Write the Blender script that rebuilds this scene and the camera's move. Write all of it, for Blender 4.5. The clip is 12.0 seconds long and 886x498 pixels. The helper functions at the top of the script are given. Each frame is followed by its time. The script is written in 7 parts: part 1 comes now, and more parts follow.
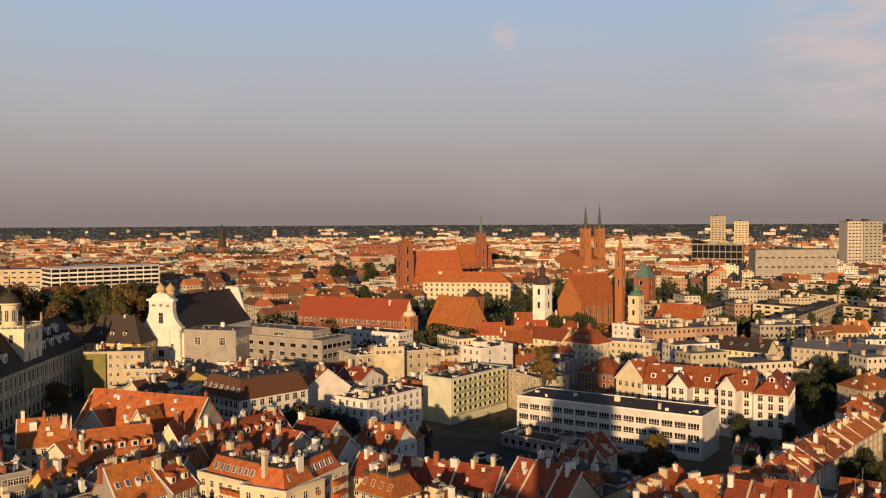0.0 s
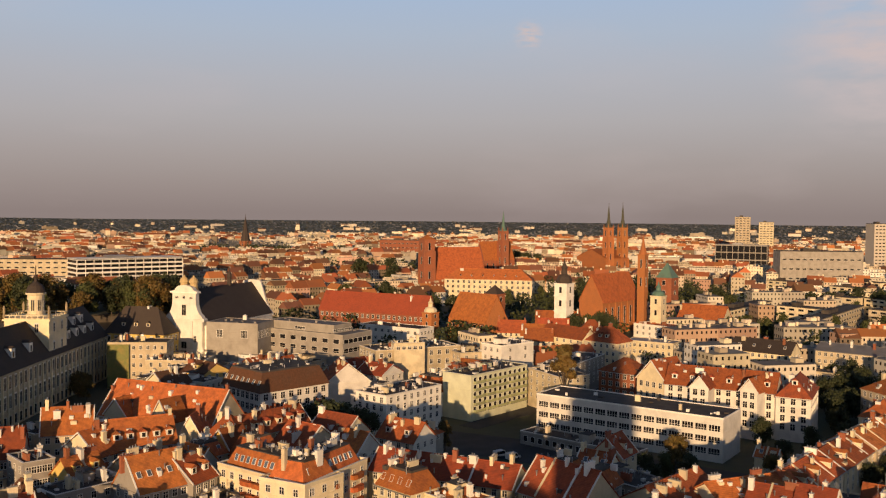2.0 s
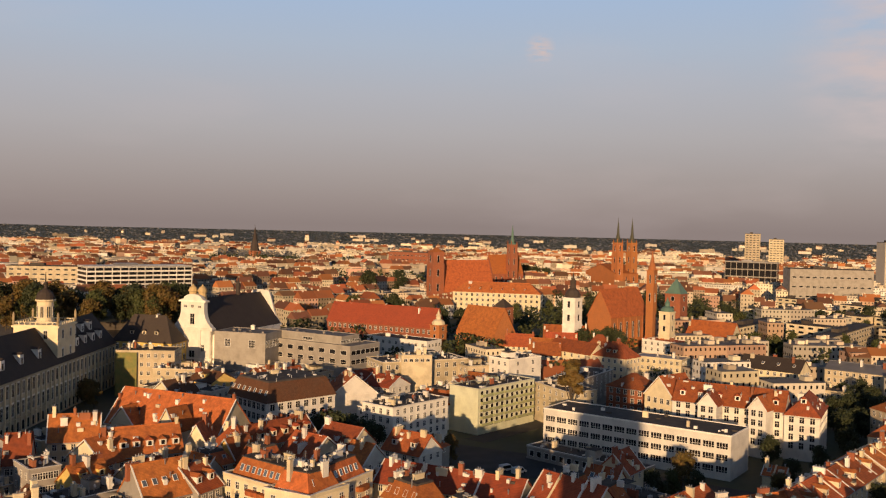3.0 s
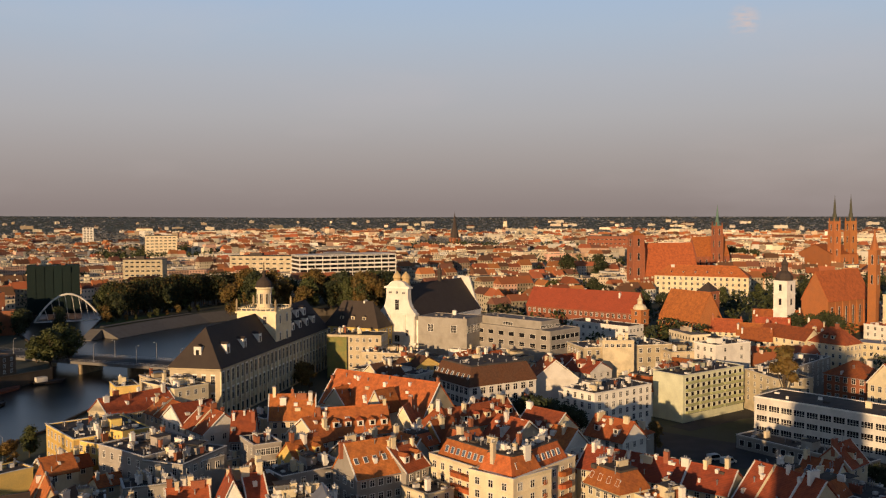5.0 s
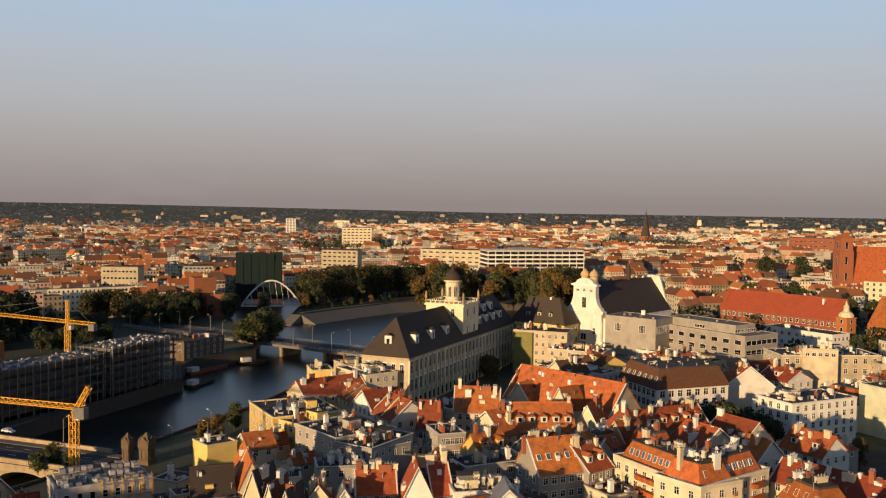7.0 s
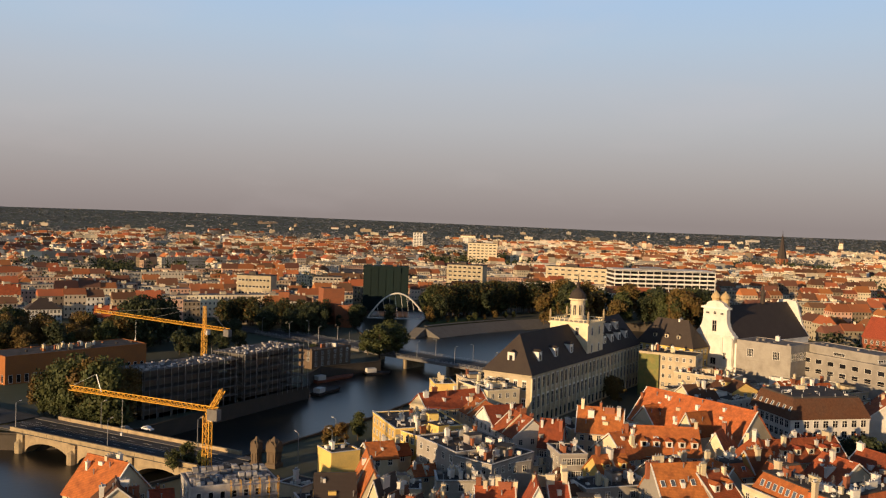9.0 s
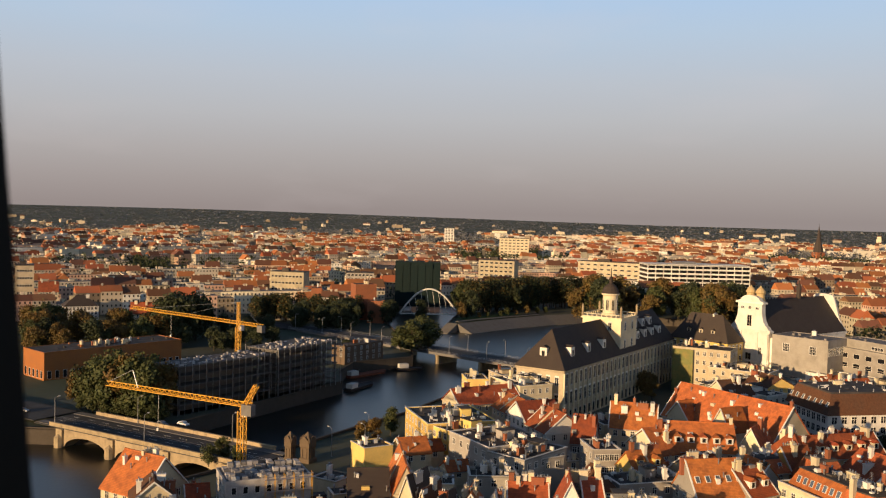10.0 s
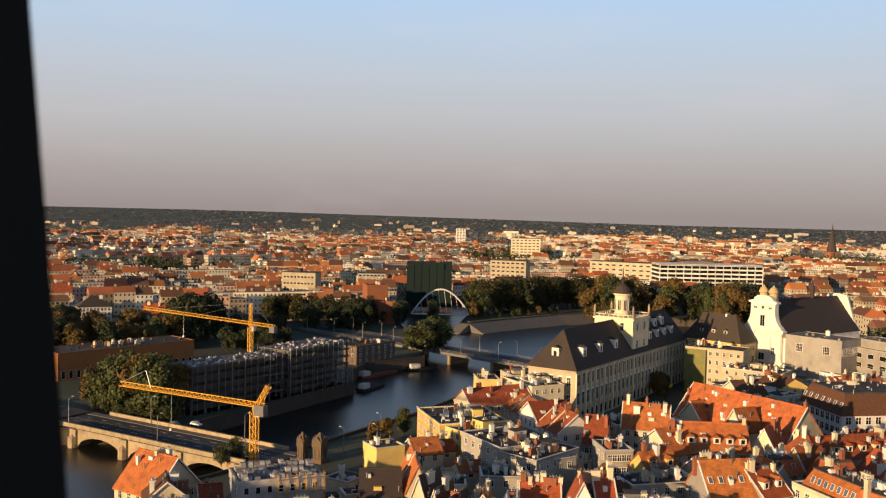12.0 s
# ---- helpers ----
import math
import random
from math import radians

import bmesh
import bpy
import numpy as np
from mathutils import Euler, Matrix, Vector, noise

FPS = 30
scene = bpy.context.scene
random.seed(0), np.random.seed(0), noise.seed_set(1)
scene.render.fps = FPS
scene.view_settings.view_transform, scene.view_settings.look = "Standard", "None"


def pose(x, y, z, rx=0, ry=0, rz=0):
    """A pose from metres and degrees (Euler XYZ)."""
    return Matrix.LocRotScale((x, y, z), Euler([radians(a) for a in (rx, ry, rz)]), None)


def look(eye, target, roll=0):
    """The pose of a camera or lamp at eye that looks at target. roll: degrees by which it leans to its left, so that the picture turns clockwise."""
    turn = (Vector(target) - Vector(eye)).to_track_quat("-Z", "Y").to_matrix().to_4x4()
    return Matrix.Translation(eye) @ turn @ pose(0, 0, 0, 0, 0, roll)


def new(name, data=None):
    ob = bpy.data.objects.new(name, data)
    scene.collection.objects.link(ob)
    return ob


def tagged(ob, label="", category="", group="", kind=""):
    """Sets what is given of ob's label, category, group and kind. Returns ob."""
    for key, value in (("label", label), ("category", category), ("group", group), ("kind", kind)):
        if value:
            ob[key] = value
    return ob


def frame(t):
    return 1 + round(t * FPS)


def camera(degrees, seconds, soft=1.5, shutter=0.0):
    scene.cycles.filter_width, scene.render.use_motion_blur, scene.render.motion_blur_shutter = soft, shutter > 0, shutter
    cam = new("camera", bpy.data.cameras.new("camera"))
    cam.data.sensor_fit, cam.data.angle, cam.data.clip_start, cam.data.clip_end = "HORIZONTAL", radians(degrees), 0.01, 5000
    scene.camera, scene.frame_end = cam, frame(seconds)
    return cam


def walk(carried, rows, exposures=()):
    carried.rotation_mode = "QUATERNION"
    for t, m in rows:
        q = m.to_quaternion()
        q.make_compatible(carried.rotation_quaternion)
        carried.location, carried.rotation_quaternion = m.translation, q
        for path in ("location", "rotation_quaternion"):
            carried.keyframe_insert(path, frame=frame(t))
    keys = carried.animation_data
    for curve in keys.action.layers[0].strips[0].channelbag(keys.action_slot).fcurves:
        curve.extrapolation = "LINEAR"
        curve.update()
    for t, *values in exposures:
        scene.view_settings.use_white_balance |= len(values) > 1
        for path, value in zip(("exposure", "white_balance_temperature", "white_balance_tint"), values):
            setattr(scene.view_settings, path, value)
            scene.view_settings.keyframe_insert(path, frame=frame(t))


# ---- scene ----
# The clip: a turn on the gallery of a church tower, about 78 m above an old town on a river.
EYE = (0.0, 0.0, 78.0)


def turn(t, yaw, pitch, roll, dx=0.0):
    """A row of the walk: yaw to the left of +y, pitch up, roll, in degrees."""
    a, p = radians(yaw), radians(pitch)
    eye = Vector(EYE) + Vector((dx * math.cos(a), dx * math.sin(a), 0))
    way = Vector((-math.sin(a) * math.cos(p), math.cos(a) * math.cos(p), math.sin(p)))
    return t, look(eye, eye + 100 * way, roll)


cam = camera(51.6, 12.0, soft=1.2)
cam.data.dof.use_dof, cam.data.dof.focus_distance, cam.data.dof.aperture_fstop = True, 400.0, 14.0
walk(cam, [
    turn(0, -17.899, -1.988, -0.278),
    turn(0.5, -16.689, -1.809, -0.537),
    turn(1, -15.359, -1.450, 0.380),
    turn(1.5, -15.733, -2.322, 0.985),
    turn(2, -16.521, -2.207, 0.547),
    turn(2.5, -17.738, -2.168, 0.014),
    turn(2.7, -17.155, -1.514, 0.570),
    turn(4.3, -8.706, -2.414, -0.613),
    turn(4.5, -6.881, -2.489, -0.733),
    turn(5, -3.614, -2.479, -0.189),
    turn(5.5, 0.079, -3.432, 0.101),
    turn(6, 2.788, -3.735, 0.923),
    turn(6.5, 4.985, -3.174, 0.088),
    turn(7, 8.111, -2.796, 0.744),
    turn(8.8, 15.433, -2.460, 1.346),
    turn(9, 15.962, -1.970, 1.860),
    turn(9.5, 17.267, -2.131, 1.702),
    turn(10, 17.927, -2.306, 1.473),
    turn(10.5, 18.665, -2.045, 1.803),
    turn(11, 19.046, -2.200, 2.232),
    turn(11.5, 18.318, -2.043, 1.713, -0.009),
    turn(12, 18.647, -2.303, 1.322, -0.007),
], exposures=[(0.0, -0.05, 6800, 15), (2.7, -0.05, 6850, 16), (5.0, -0.03, 6700, 13), (6.0, 0.07, 6600, 11), (7.0, 0.11, 6550, 10), (9.5, 0.19, 6500, 10), (12.0, 0.35, 6500, 10)])

# ---- daylight: a low evening sun behind the camera ----
SUN_YAW, SUN_UP = 206.4, 7.8
world = bpy.data.worlds.new("evening_sky")
scene.world = world
world.use_nodes = True
wn, wl = world.node_tree.nodes, world.node_tree.links
wn.clear()
w_out = wn.new("ShaderNodeOutputWorld")
w_bg = wn.new("ShaderNodeBackground")
sky = wn.new("ShaderNodeTexSky")
sky.sky_type, sky.sun_disc = "NISHITA", False
sky.sun_elevation, sky.sun_rotation = radians(SUN_UP), radians(SUN_YAW)
sky.altitude, sky.air_density, sky.dust_density, sky.ozone_density = 150, 1.0, 1.6, 1.0
w_bg.inputs["Strength"].default_value = 0.12
w_co = wn.new("ShaderNodeTexCoord")
w_sep = wn.new("ShaderNodeSeparateXYZ")
wl.new(w_co.outputs["Generated"], w_sep.inputs[0])
# evening haze: the air near the horizon is greyer and the high sky a paler blue
w_ramp = wn.new("ShaderNodeValToRGB")
w_ramp.color_ramp.interpolation = "LINEAR"
w_ramp.color_ramp.elements[0].position, w_ramp.color_ramp.elements[0].color = 0.0, (2.3, 1.95, 1.88, 1)
w_ramp.color_ramp.elements[1].position, w_ramp.color_ramp.elements[1].color = 0.7, (0.18, 0.40, 0.95, 1)
for stop, col in ((0.03, (2.7, 2.38, 2.35, 1)), (0.06, (3.1, 2.86, 2.88, 1)), (0.1, (3.5, 3.48, 3.65, 1)), (0.14, (3.6, 3.85, 4.3, 1)), (0.19, (3.4, 4.2, 5.2, 1)), (0.25, (3.0, 4.3, 6.1, 1)), (0.36, (0.9, 1.55, 2.6, 1))):
    w_ramp.color_ramp.elements.new(stop).color = col
wl.new(w_sep.outputs["Z"], w_ramp.inputs["Fac"])
w_mix = wn.new("ShaderNodeMix")
w_mix.data_type = "RGBA"
w_mix.inputs["Factor"].default_value = 0.94
wl.new(sky.outputs["Color"], w_mix.inputs["A"])
wl.new(w_ramp.outputs["Color"], w_mix.inputs["B"])
# thin clouds
w_map = wn.new("ShaderNodeMapping")
w_map.inputs["Scale"].default_value = (2.2, 2.2, 7.0)
wl.new(w_co.outputs["Generated"], w_map.inputs["Vector"])
w_noise = wn.new("ShaderNodeTexNoise")
w_noise.inputs["Scale"].default_value, w_noise.inputs["Detail"].default_value = 1.6, 5
wl.new(w_map.outputs["Vector"], w_noise.inputs["Vector"])
w_cr = wn.new("ShaderNodeMapRange")
w_cr.inputs["From Min"].default_value, w_cr.inputs["From Max"].default_value = 0.56, 0.78
w_cr.inputs["To Max"].default_value = 0.18
wl.new(w_noise.outputs["Fac"], w_cr.inputs["Value"])
# a bank of cloud low on one side and one small puff
cloud = w_cr.outputs["Result"]
for way, wide, share in (((0.664, 0.73, 0.172), 0.13, 0.9), ((0.363, 0.912, 0.189), 0.021, 0.95)):
    dot = wn.new("ShaderNodeVectorMath")
    dot.operation = "DISTANCE"
    dot.inputs[1].default_value = way
    wl.new(w_co.outputs["Generated"], dot.inputs[0])
    near = wn.new("ShaderNodeMapRange")
    near.interpolation_type = "SMOOTHSTEP"
    near.inputs["From Min"].default_value, near.inputs["From Max"].default_value = wide, wide * 0.1
    wl.new(dot.outputs["Value"], near.inputs["Value"])
    puff = wn.new("ShaderNodeTexNoise")
    puff.inputs["Scale"].default_value, puff.inputs["Detail"].default_value = 0.9 / wide, 6
    wl.new(w_map.outputs["Vector"], puff.inputs["Vector"])
    edge_r = wn.new("ShaderNodeMapRange")
    edge_r.inputs["From Min"].default_value, edge_r.inputs["From Max"].default_value, edge_r.inputs["To Max"].default_value = 0.3, 0.6, share
    wl.new(puff.outputs["Fac"], edge_r.inputs["Value"])
    both = wn.new("ShaderNodeMath")
    both.operation = "MULTIPLY"
    wl.new(near.outputs["Result"], both.inputs[0])
    wl.new(edge_r.outputs["Result"], both.inputs[1])
    most = wn.new("ShaderNodeMath")
    most.operation = "MAXIMUM"
    wl.new(cloud, most.inputs[0])
    wl.new(both.outputs[0], most.inputs[1])
    cloud = most.outputs[0]
w_cl = wn.new("ShaderNodeMix")
w_cl.data_type = "RGBA"
w_cl.inputs["B"].default_value = (5.0, 4.4, 4.35, 1)
wl.new(cloud, w_cl.inputs["Factor"])
wl.new(w_mix.outputs["Result"], w_cl.inputs["A"])
wl.new(w_cl.outputs["Result"], w_bg.inputs["Color"])
wl.new(w_bg.outputs["Background"], w_out.inputs["Surface"])

sun_data = bpy.data.lights.new("sun", "SUN")
sun_data.energy, sun_data.angle, sun_data.color = 5.0, radians(0.6), (1.0, 0.69, 0.38)
sun = new("sun", sun_data)
sun_from = Vector((math.sin(radians(SUN_YAW)) * math.cos(radians(SUN_UP)), math.cos(radians(SUN_YAW)) * math.cos(radians(SUN_UP)), math.sin(radians(SUN_UP))))
sun.matrix_world = look(sun_from * 300, (0, 0, 0))


# ---- materials ----
def material(name, col, rough=0.85, metal=0.0, vary=0.12, scale=0.25, fine=3.0, bump=0.15, dirt=(0.10, 0.08, 0.06), dirty=0.25, per="object", bands=None, spec=0.3, grainy=0.16):
    """Base colour with change from piece to piece, blotches, fine grain and relief, at real size in metres."""
    m = bpy.data.materials.new(name)
    m.use_nodes = True
    n, l = m.node_tree.nodes, m.node_tree.links
    b = n["Principled BSDF"]
    b.inputs["Roughness"].default_value, b.inputs["Metallic"].default_value = rough, metal
    b.inputs["Specular IOR Level"].default_value = spec
    geo = n.new("ShaderNodeNewGeometry")
    pos = geo.outputs["Position"]
    if per == "island":
        rnd = geo.outputs["Random Per Island"]
    else:
        rnd = n.new("ShaderNodeObjectInfo").outputs["Random"]
    hsv = n.new("ShaderNodeHueSaturation")
    hsv.inputs["Color"].default_value = (*col, 1)
    mr = n.new("ShaderNodeMapRange")
    mr.inputs["To Min"].default_value, mr.inputs["To Max"].default_value = 1 - vary, 1 + vary
    l.new(rnd, mr.inputs["Value"])
    l.new(mr.outputs["Result"], hsv.inputs["Value"])
    mr2 = n.new("ShaderNodeMapRange")
    mr2.inputs["To Min"].default_value, mr2.inputs["To Max"].default_value = 0.5 - vary * 0.012, 0.5 + vary * 0.05
    mul = n.new("ShaderNodeMath")
    mul.operation = "MULTIPLY"
    mul.inputs[1].default_value = 7.13
    fr = n.new("ShaderNodeMath")
    fr.operation = "FRACT"
    l.new(rnd, mul.inputs[0])
    l.new(mul.outputs[0], fr.inputs[0])
    l.new(fr.outputs[0], mr2.inputs["Value"])
    l.new(mr2.outputs["Result"], hsv.inputs["Hue"])
    big = n.new("ShaderNodeTexNoise")
    big.inputs["Scale"].default_value, big.inputs["Detail"].default_value = scale, 6
    l.new(pos, big.inputs["Vector"])
    cut = n.new("ShaderNodeMapRange")
    cut.inputs["From Min"].default_value, cut.inputs["From Max"].default_value = 0.42, 0.72
    cut.inputs["To Max"].default_value = dirty
    l.new(big.outputs["Fac"], cut.inputs["Value"])
    mix = n.new("ShaderNodeMix")
    mix.data_type = "RGBA"
    mix.inputs["B"].default_value = (*dirt, 1)
    l.new(cut.outputs["Result"], mix.inputs["Factor"])
    l.new(hsv.outputs["Color"], mix.inputs["A"])
    grain = n.new("ShaderNodeTexNoise")
    grain.inputs["Scale"].default_value, grain.inputs["Detail"].default_value = fine, 4
    l.new(pos, grain.inputs["Vector"])
    gr = n.new("ShaderNodeMapRange")
    gr.inputs["To Min"].default_value, gr.inputs["To Max"].default_value = 1 - grainy, 1 + grainy
    l.new(grain.outputs["Fac"], gr.inputs["Value"])
    vm = n.new("ShaderNodeVectorMath")
    vm.operation = "MULTIPLY"
    l.new(mix.outputs["Result"], vm.inputs[0])
    l.new(gr.outputs["Result"], vm.inputs[1])
    last = vm.outputs[0]
    height = grain.outputs["Fac"]
    if bands:  # courses: rows of tiles or bricks, by height
        wave = n.new("ShaderNodeTexWave")
        wave.bands_direction, wave.wave_profile = "Z", "SAW"
        wave.inputs["Scale"].default_value = bands
        wave.inputs["Distortion"].default_value, wave.inputs["Detail"].default_value = 0.6, 1
        l.new(pos, wave.inputs["Vector"])
        wr = n.new("ShaderNodeMapRange")
        wr.inputs["To Min"].default_value, wr.inputs["To Max"].default_value = 0.78, 1.1
        l.new(wave.outputs["Fac"], wr.inputs["Value"])
        vm2 = n.new("ShaderNodeVectorMath")
        vm2.operation = "MULTIPLY"
        l.new(last, vm2.inputs[0])
        l.new(wr.outputs["Result"], vm2.inputs[1])
        last = vm2.outputs[0]
        height = wave.outputs["Fac"]
    l.new(last, b.inputs["Base Color"])
    bp = n.new("ShaderNodeBump")
    bp.inputs["Strength"].default_value, bp.inputs["Distance"].default_value = bump, 0.06
    l.new(height, bp.inputs["Height"])
    l.new(bp.outputs["Normal"], b.inputs["Normal"])
    return m


WHITE = material("white_plaster", (0.78, 0.73, 0.64), vary=0.2, dirty=0.22, bump=0.1)
CREAM = material("cream_plaster", (0.72, 0.60, 0.40), vary=0.2, dirty=0.25)
BEIGE = material("beige_plaster", (0.56, 0.46, 0.31), vary=0.2, dirty=0.35)
YELLOW = material("yellow_plaster", (0.76, 0.52, 0.16), vary=0.2, dirty=0.2)
GREY = material("grey_render", (0.37, 0.33, 0.28), vary=0.2, dirty=0.35)
GREEN = material("pale_green_render", (0.60, 0.60, 0.42), dirty=0.2)
NETLIGHT = material("olive_scaffold_net", (0.17, 0.18, 0.06), dirty=0.6, dirt=(0.32, 0.22, 0.07), scale=0.5, fine=1.0)
OLIVE = material("green_balcony_board", (0.40, 0.41, 0.20), vary=0.2)
CONCRETE = material("concrete", (0.20, 0.185, 0.17), dirty=0.45, scale=0.6)
BRICK = material("red_brick", (0.34, 0.11, 0.055), bands=2.2, dirty=0.3, vary=0.15)
BRICKORANGE = material("orange_brick", (0.45, 0.16, 0.055), bands=2.2, dirty=0.2)
SANDSTONE = material("weathered_sandstone", (0.42, 0.32, 0.19), dirty=0.5, scale=0.4, fine=1.5, bump=0.4)
TILE = material("orange_roof_tiles", (0.47, 0.125, 0.04), bands=1.1, dirty=0.55, vary=0.28, scale=0.5, dirt=(0.17, 0.055, 0.03), bump=0.5, fine=1.3, grainy=0.4)
TILERED = material("red_roof_tiles", (0.37, 0.083, 0.033), bands=1.1, dirty=0.5, vary=0.28, scale=0.5, dirt=(0.12, 0.04, 0.03), bump=0.5, fine=1.3, grainy=0.4)
TILEDEEP = material("deep_red_roof_tiles", (0.33, 0.068, 0.032), bands=1.1, dirty=0.25, vary=0.12, dirt=(0.13, 0.04, 0.03), bump=0.5, fine=1.3, grainy=0.4)
BLOCKWORK = material("bare_block_wall", (0.46, 0.43, 0.40), bands=2.0, dirty=0.35, scale=0.5)
# darker copy of the far facades: shade and distance haze put into the colour
FARDIM = material("far_shade_dim_facades", (0.33, 0.25, 0.175), vary=0.45, per="island", dirty=0.4, scale=0.05)
FARRED = material("far_red_roofs", (0.43, 0.125, 0.05), vary=0.35, per="island", dirty=0.3, scale=0.05)
OLDCOPPER = material("browned_old_copper", (0.085, 0.085, 0.055), rough=0.6, dirty=0.3)
# darker copy of concrete, with the building site's shade in its colour
SHADECONCRETE = material("shade_dark_concrete", (0.12, 0.11, 0.10), dirty=0.5, scale=0.5)
TILEDARK = material("dark_brown_roof_tiles", (0.13, 0.055, 0.028), bands=1.1, dirty=0.3, bump=0.4, fine=1.3, grainy=0.4)
SLATE = material("dark_slate_roof", (0.062, 0.046, 0.038), rough=0.8, bands=1.4, dirty=0.3, dirt=(0.09, 0.07, 0.05))
BITUMEN = material("bitumen_felt", (0.06, 0.05, 0.043), dirty=0.45, dirt=(0.15, 0.12, 0.09), scale=0.3)
TIN = material("grey_tin_roof", (0.30, 0.29, 0.28), rough=0.45, metal=0.5, dirty=0.3)
COPPER = material("green_copper", (0.11, 0.20, 0.155), rough=0.6, dirty=0.3)
GOLD = material("pale_gilt_stone", (0.58, 0.42, 0.2), rough=0.7)
FRAME = material("white_window_frame", (0.74, 0.70, 0.62), fine=8, dirty=0.1, bump=0.05)
# near-black base: the gallery's shade painted into the strut
SHADEBLACK = material("shade_black_strut", (0.006, 0.005, 0.004), rough=0.7, bump=0.3)
GLASS = material("window_glass", (0.016, 0.016, 0.018), rough=0.22, vary=0.5, dirty=0.1, bump=0.02, spec=0.14)
STEEL = material("galvanised_steel", (0.42, 0.42, 0.42), rough=0.4, metal=0.7)
CRANE = material("yellow_crane_paint", (0.72, 0.36, 0.03), rough=0.5, dirty=0.15, vary=0.03)
ASPHALT = material("asphalt", (0.055, 0.053, 0.05), dirty=0.5, dirt=(0.09, 0.085, 0.08), scale=0.15)
PAVING = material("grey_paving", (0.17, 0.155, 0.135), dirty=0.4, scale=0.3)
GROUND = material("town_ground", (0.085, 0.085, 0.055), dirty=0.7, dirt=(0.05, 0.075, 0.03), scale=0.02, fine=0.3, bump=0.2)
GRASS = material("grass", (0.07, 0.11, 0.03), dirty=0.4, dirt=(0.13, 0.12, 0.05), scale=0.15, fine=2.0)
BARK = material("bark", (0.085, 0.06, 0.04), bump=0.6)
LEAF = material("green_leaves", (0.060, 0.070, 0.022), vary=0.3, per="island", dirty=0.35, dirt=(0.11, 0.09, 0.02), fine=1.0, rough=0.7)
LEAFWARM = material("autumn_leaves", (0.12, 0.078, 0.022), vary=0.4, per="island", dirty=0.45, dirt=(0.20, 0.09, 0.02), fine=1.0, rough=0.7)
LEAFDARK = material("dark_leaves", (0.038, 0.046, 0.018), vary=0.35, per="island", dirty=0.3, dirt=(0.06, 0.055, 0.02), fine=1.0, rough=0.7)
ORANGECLAD = material("rust_orange_cladding", (0.40, 0.145, 0.04), bands=1.0, dirty=0.2, rough=0.6)
NET = material("green_scaffold_netting", (0.006, 0.017, 0.016), dirty=0.2, dirt=(0.02, 0.028, 0.018), fine=1.0)
PALLET = material("pallet_goods", (0.34, 0.32, 0.31), vary=0.5, dirty=0.2, per="island")
CAR = material("car_paint", (0.6, 0.6, 0.6), rough=0.3, vary=0.6, spec=0.6, dirty=0.05)
RUBBER = material("rubber", (0.02, 0.02, 0.02))
FARWALL = material("far_facades", (0.68, 0.56, 0.41), vary=0.42, per="island", dirty=0.3, scale=0.05)
FARROOF = material("far_tile_roofs", (0.20, 0.082, 0.047), vary=0.4, per="island", dirty=0.35, scale=0.05)
FARFLAT = material("far_flat_roofs", (0.22, 0.19, 0.16), vary=0.5, per="island", dirty=0.3)
FARPINK = material("far_rose_facades", (0.60, 0.37, 0.26), vary=0.35, per="island", dirty=0.3, scale=0.05)
FARPALE = material("far_white_facades", (0.74, 0.69, 0.60), vary=0.25, per="island", dirty=0.25, scale=0.05)
FARSLAB = material("far_pale_slabs", (0.52, 0.46, 0.37), vary=0.3, per="island", dirty=0.15, scale=0.03)

# far leaves: the haze of distance is painted in as flat grey
FARWOOD = material("haze_grey_far_woods", (0.20, 0.20, 0.20), vary=0.12, per="island", dirty=0.3, dirt=(0.07, 0.075, 0.06), scale=0.004)
# quay stone lowered in base colour to paint in the quay's shade
QUAY = material("shade_dark_quay_stone", (0.075, 0.06, 0.045), dirty=0.6, scale=0.3, fine=1.5, bump=0.4)
# steel with shade darkened in, for scaffold rails and the shell's core
SHADESTEEL = material("shade_dark_steel", (0.14, 0.13, 0.12), rough=0.5, metal=0.5)
SOOT = material("sooty_sandstone", (0.14, 0.095, 0.06), dirty=0.5, scale=0.4, fine=1.5, bump=0.4)
WATER = material("river_water", (0.012, 0.013, 0.011), rough=0.3, vary=0.0, dirty=0.0, fine=0.5, bump=0.6, spec=0.4)


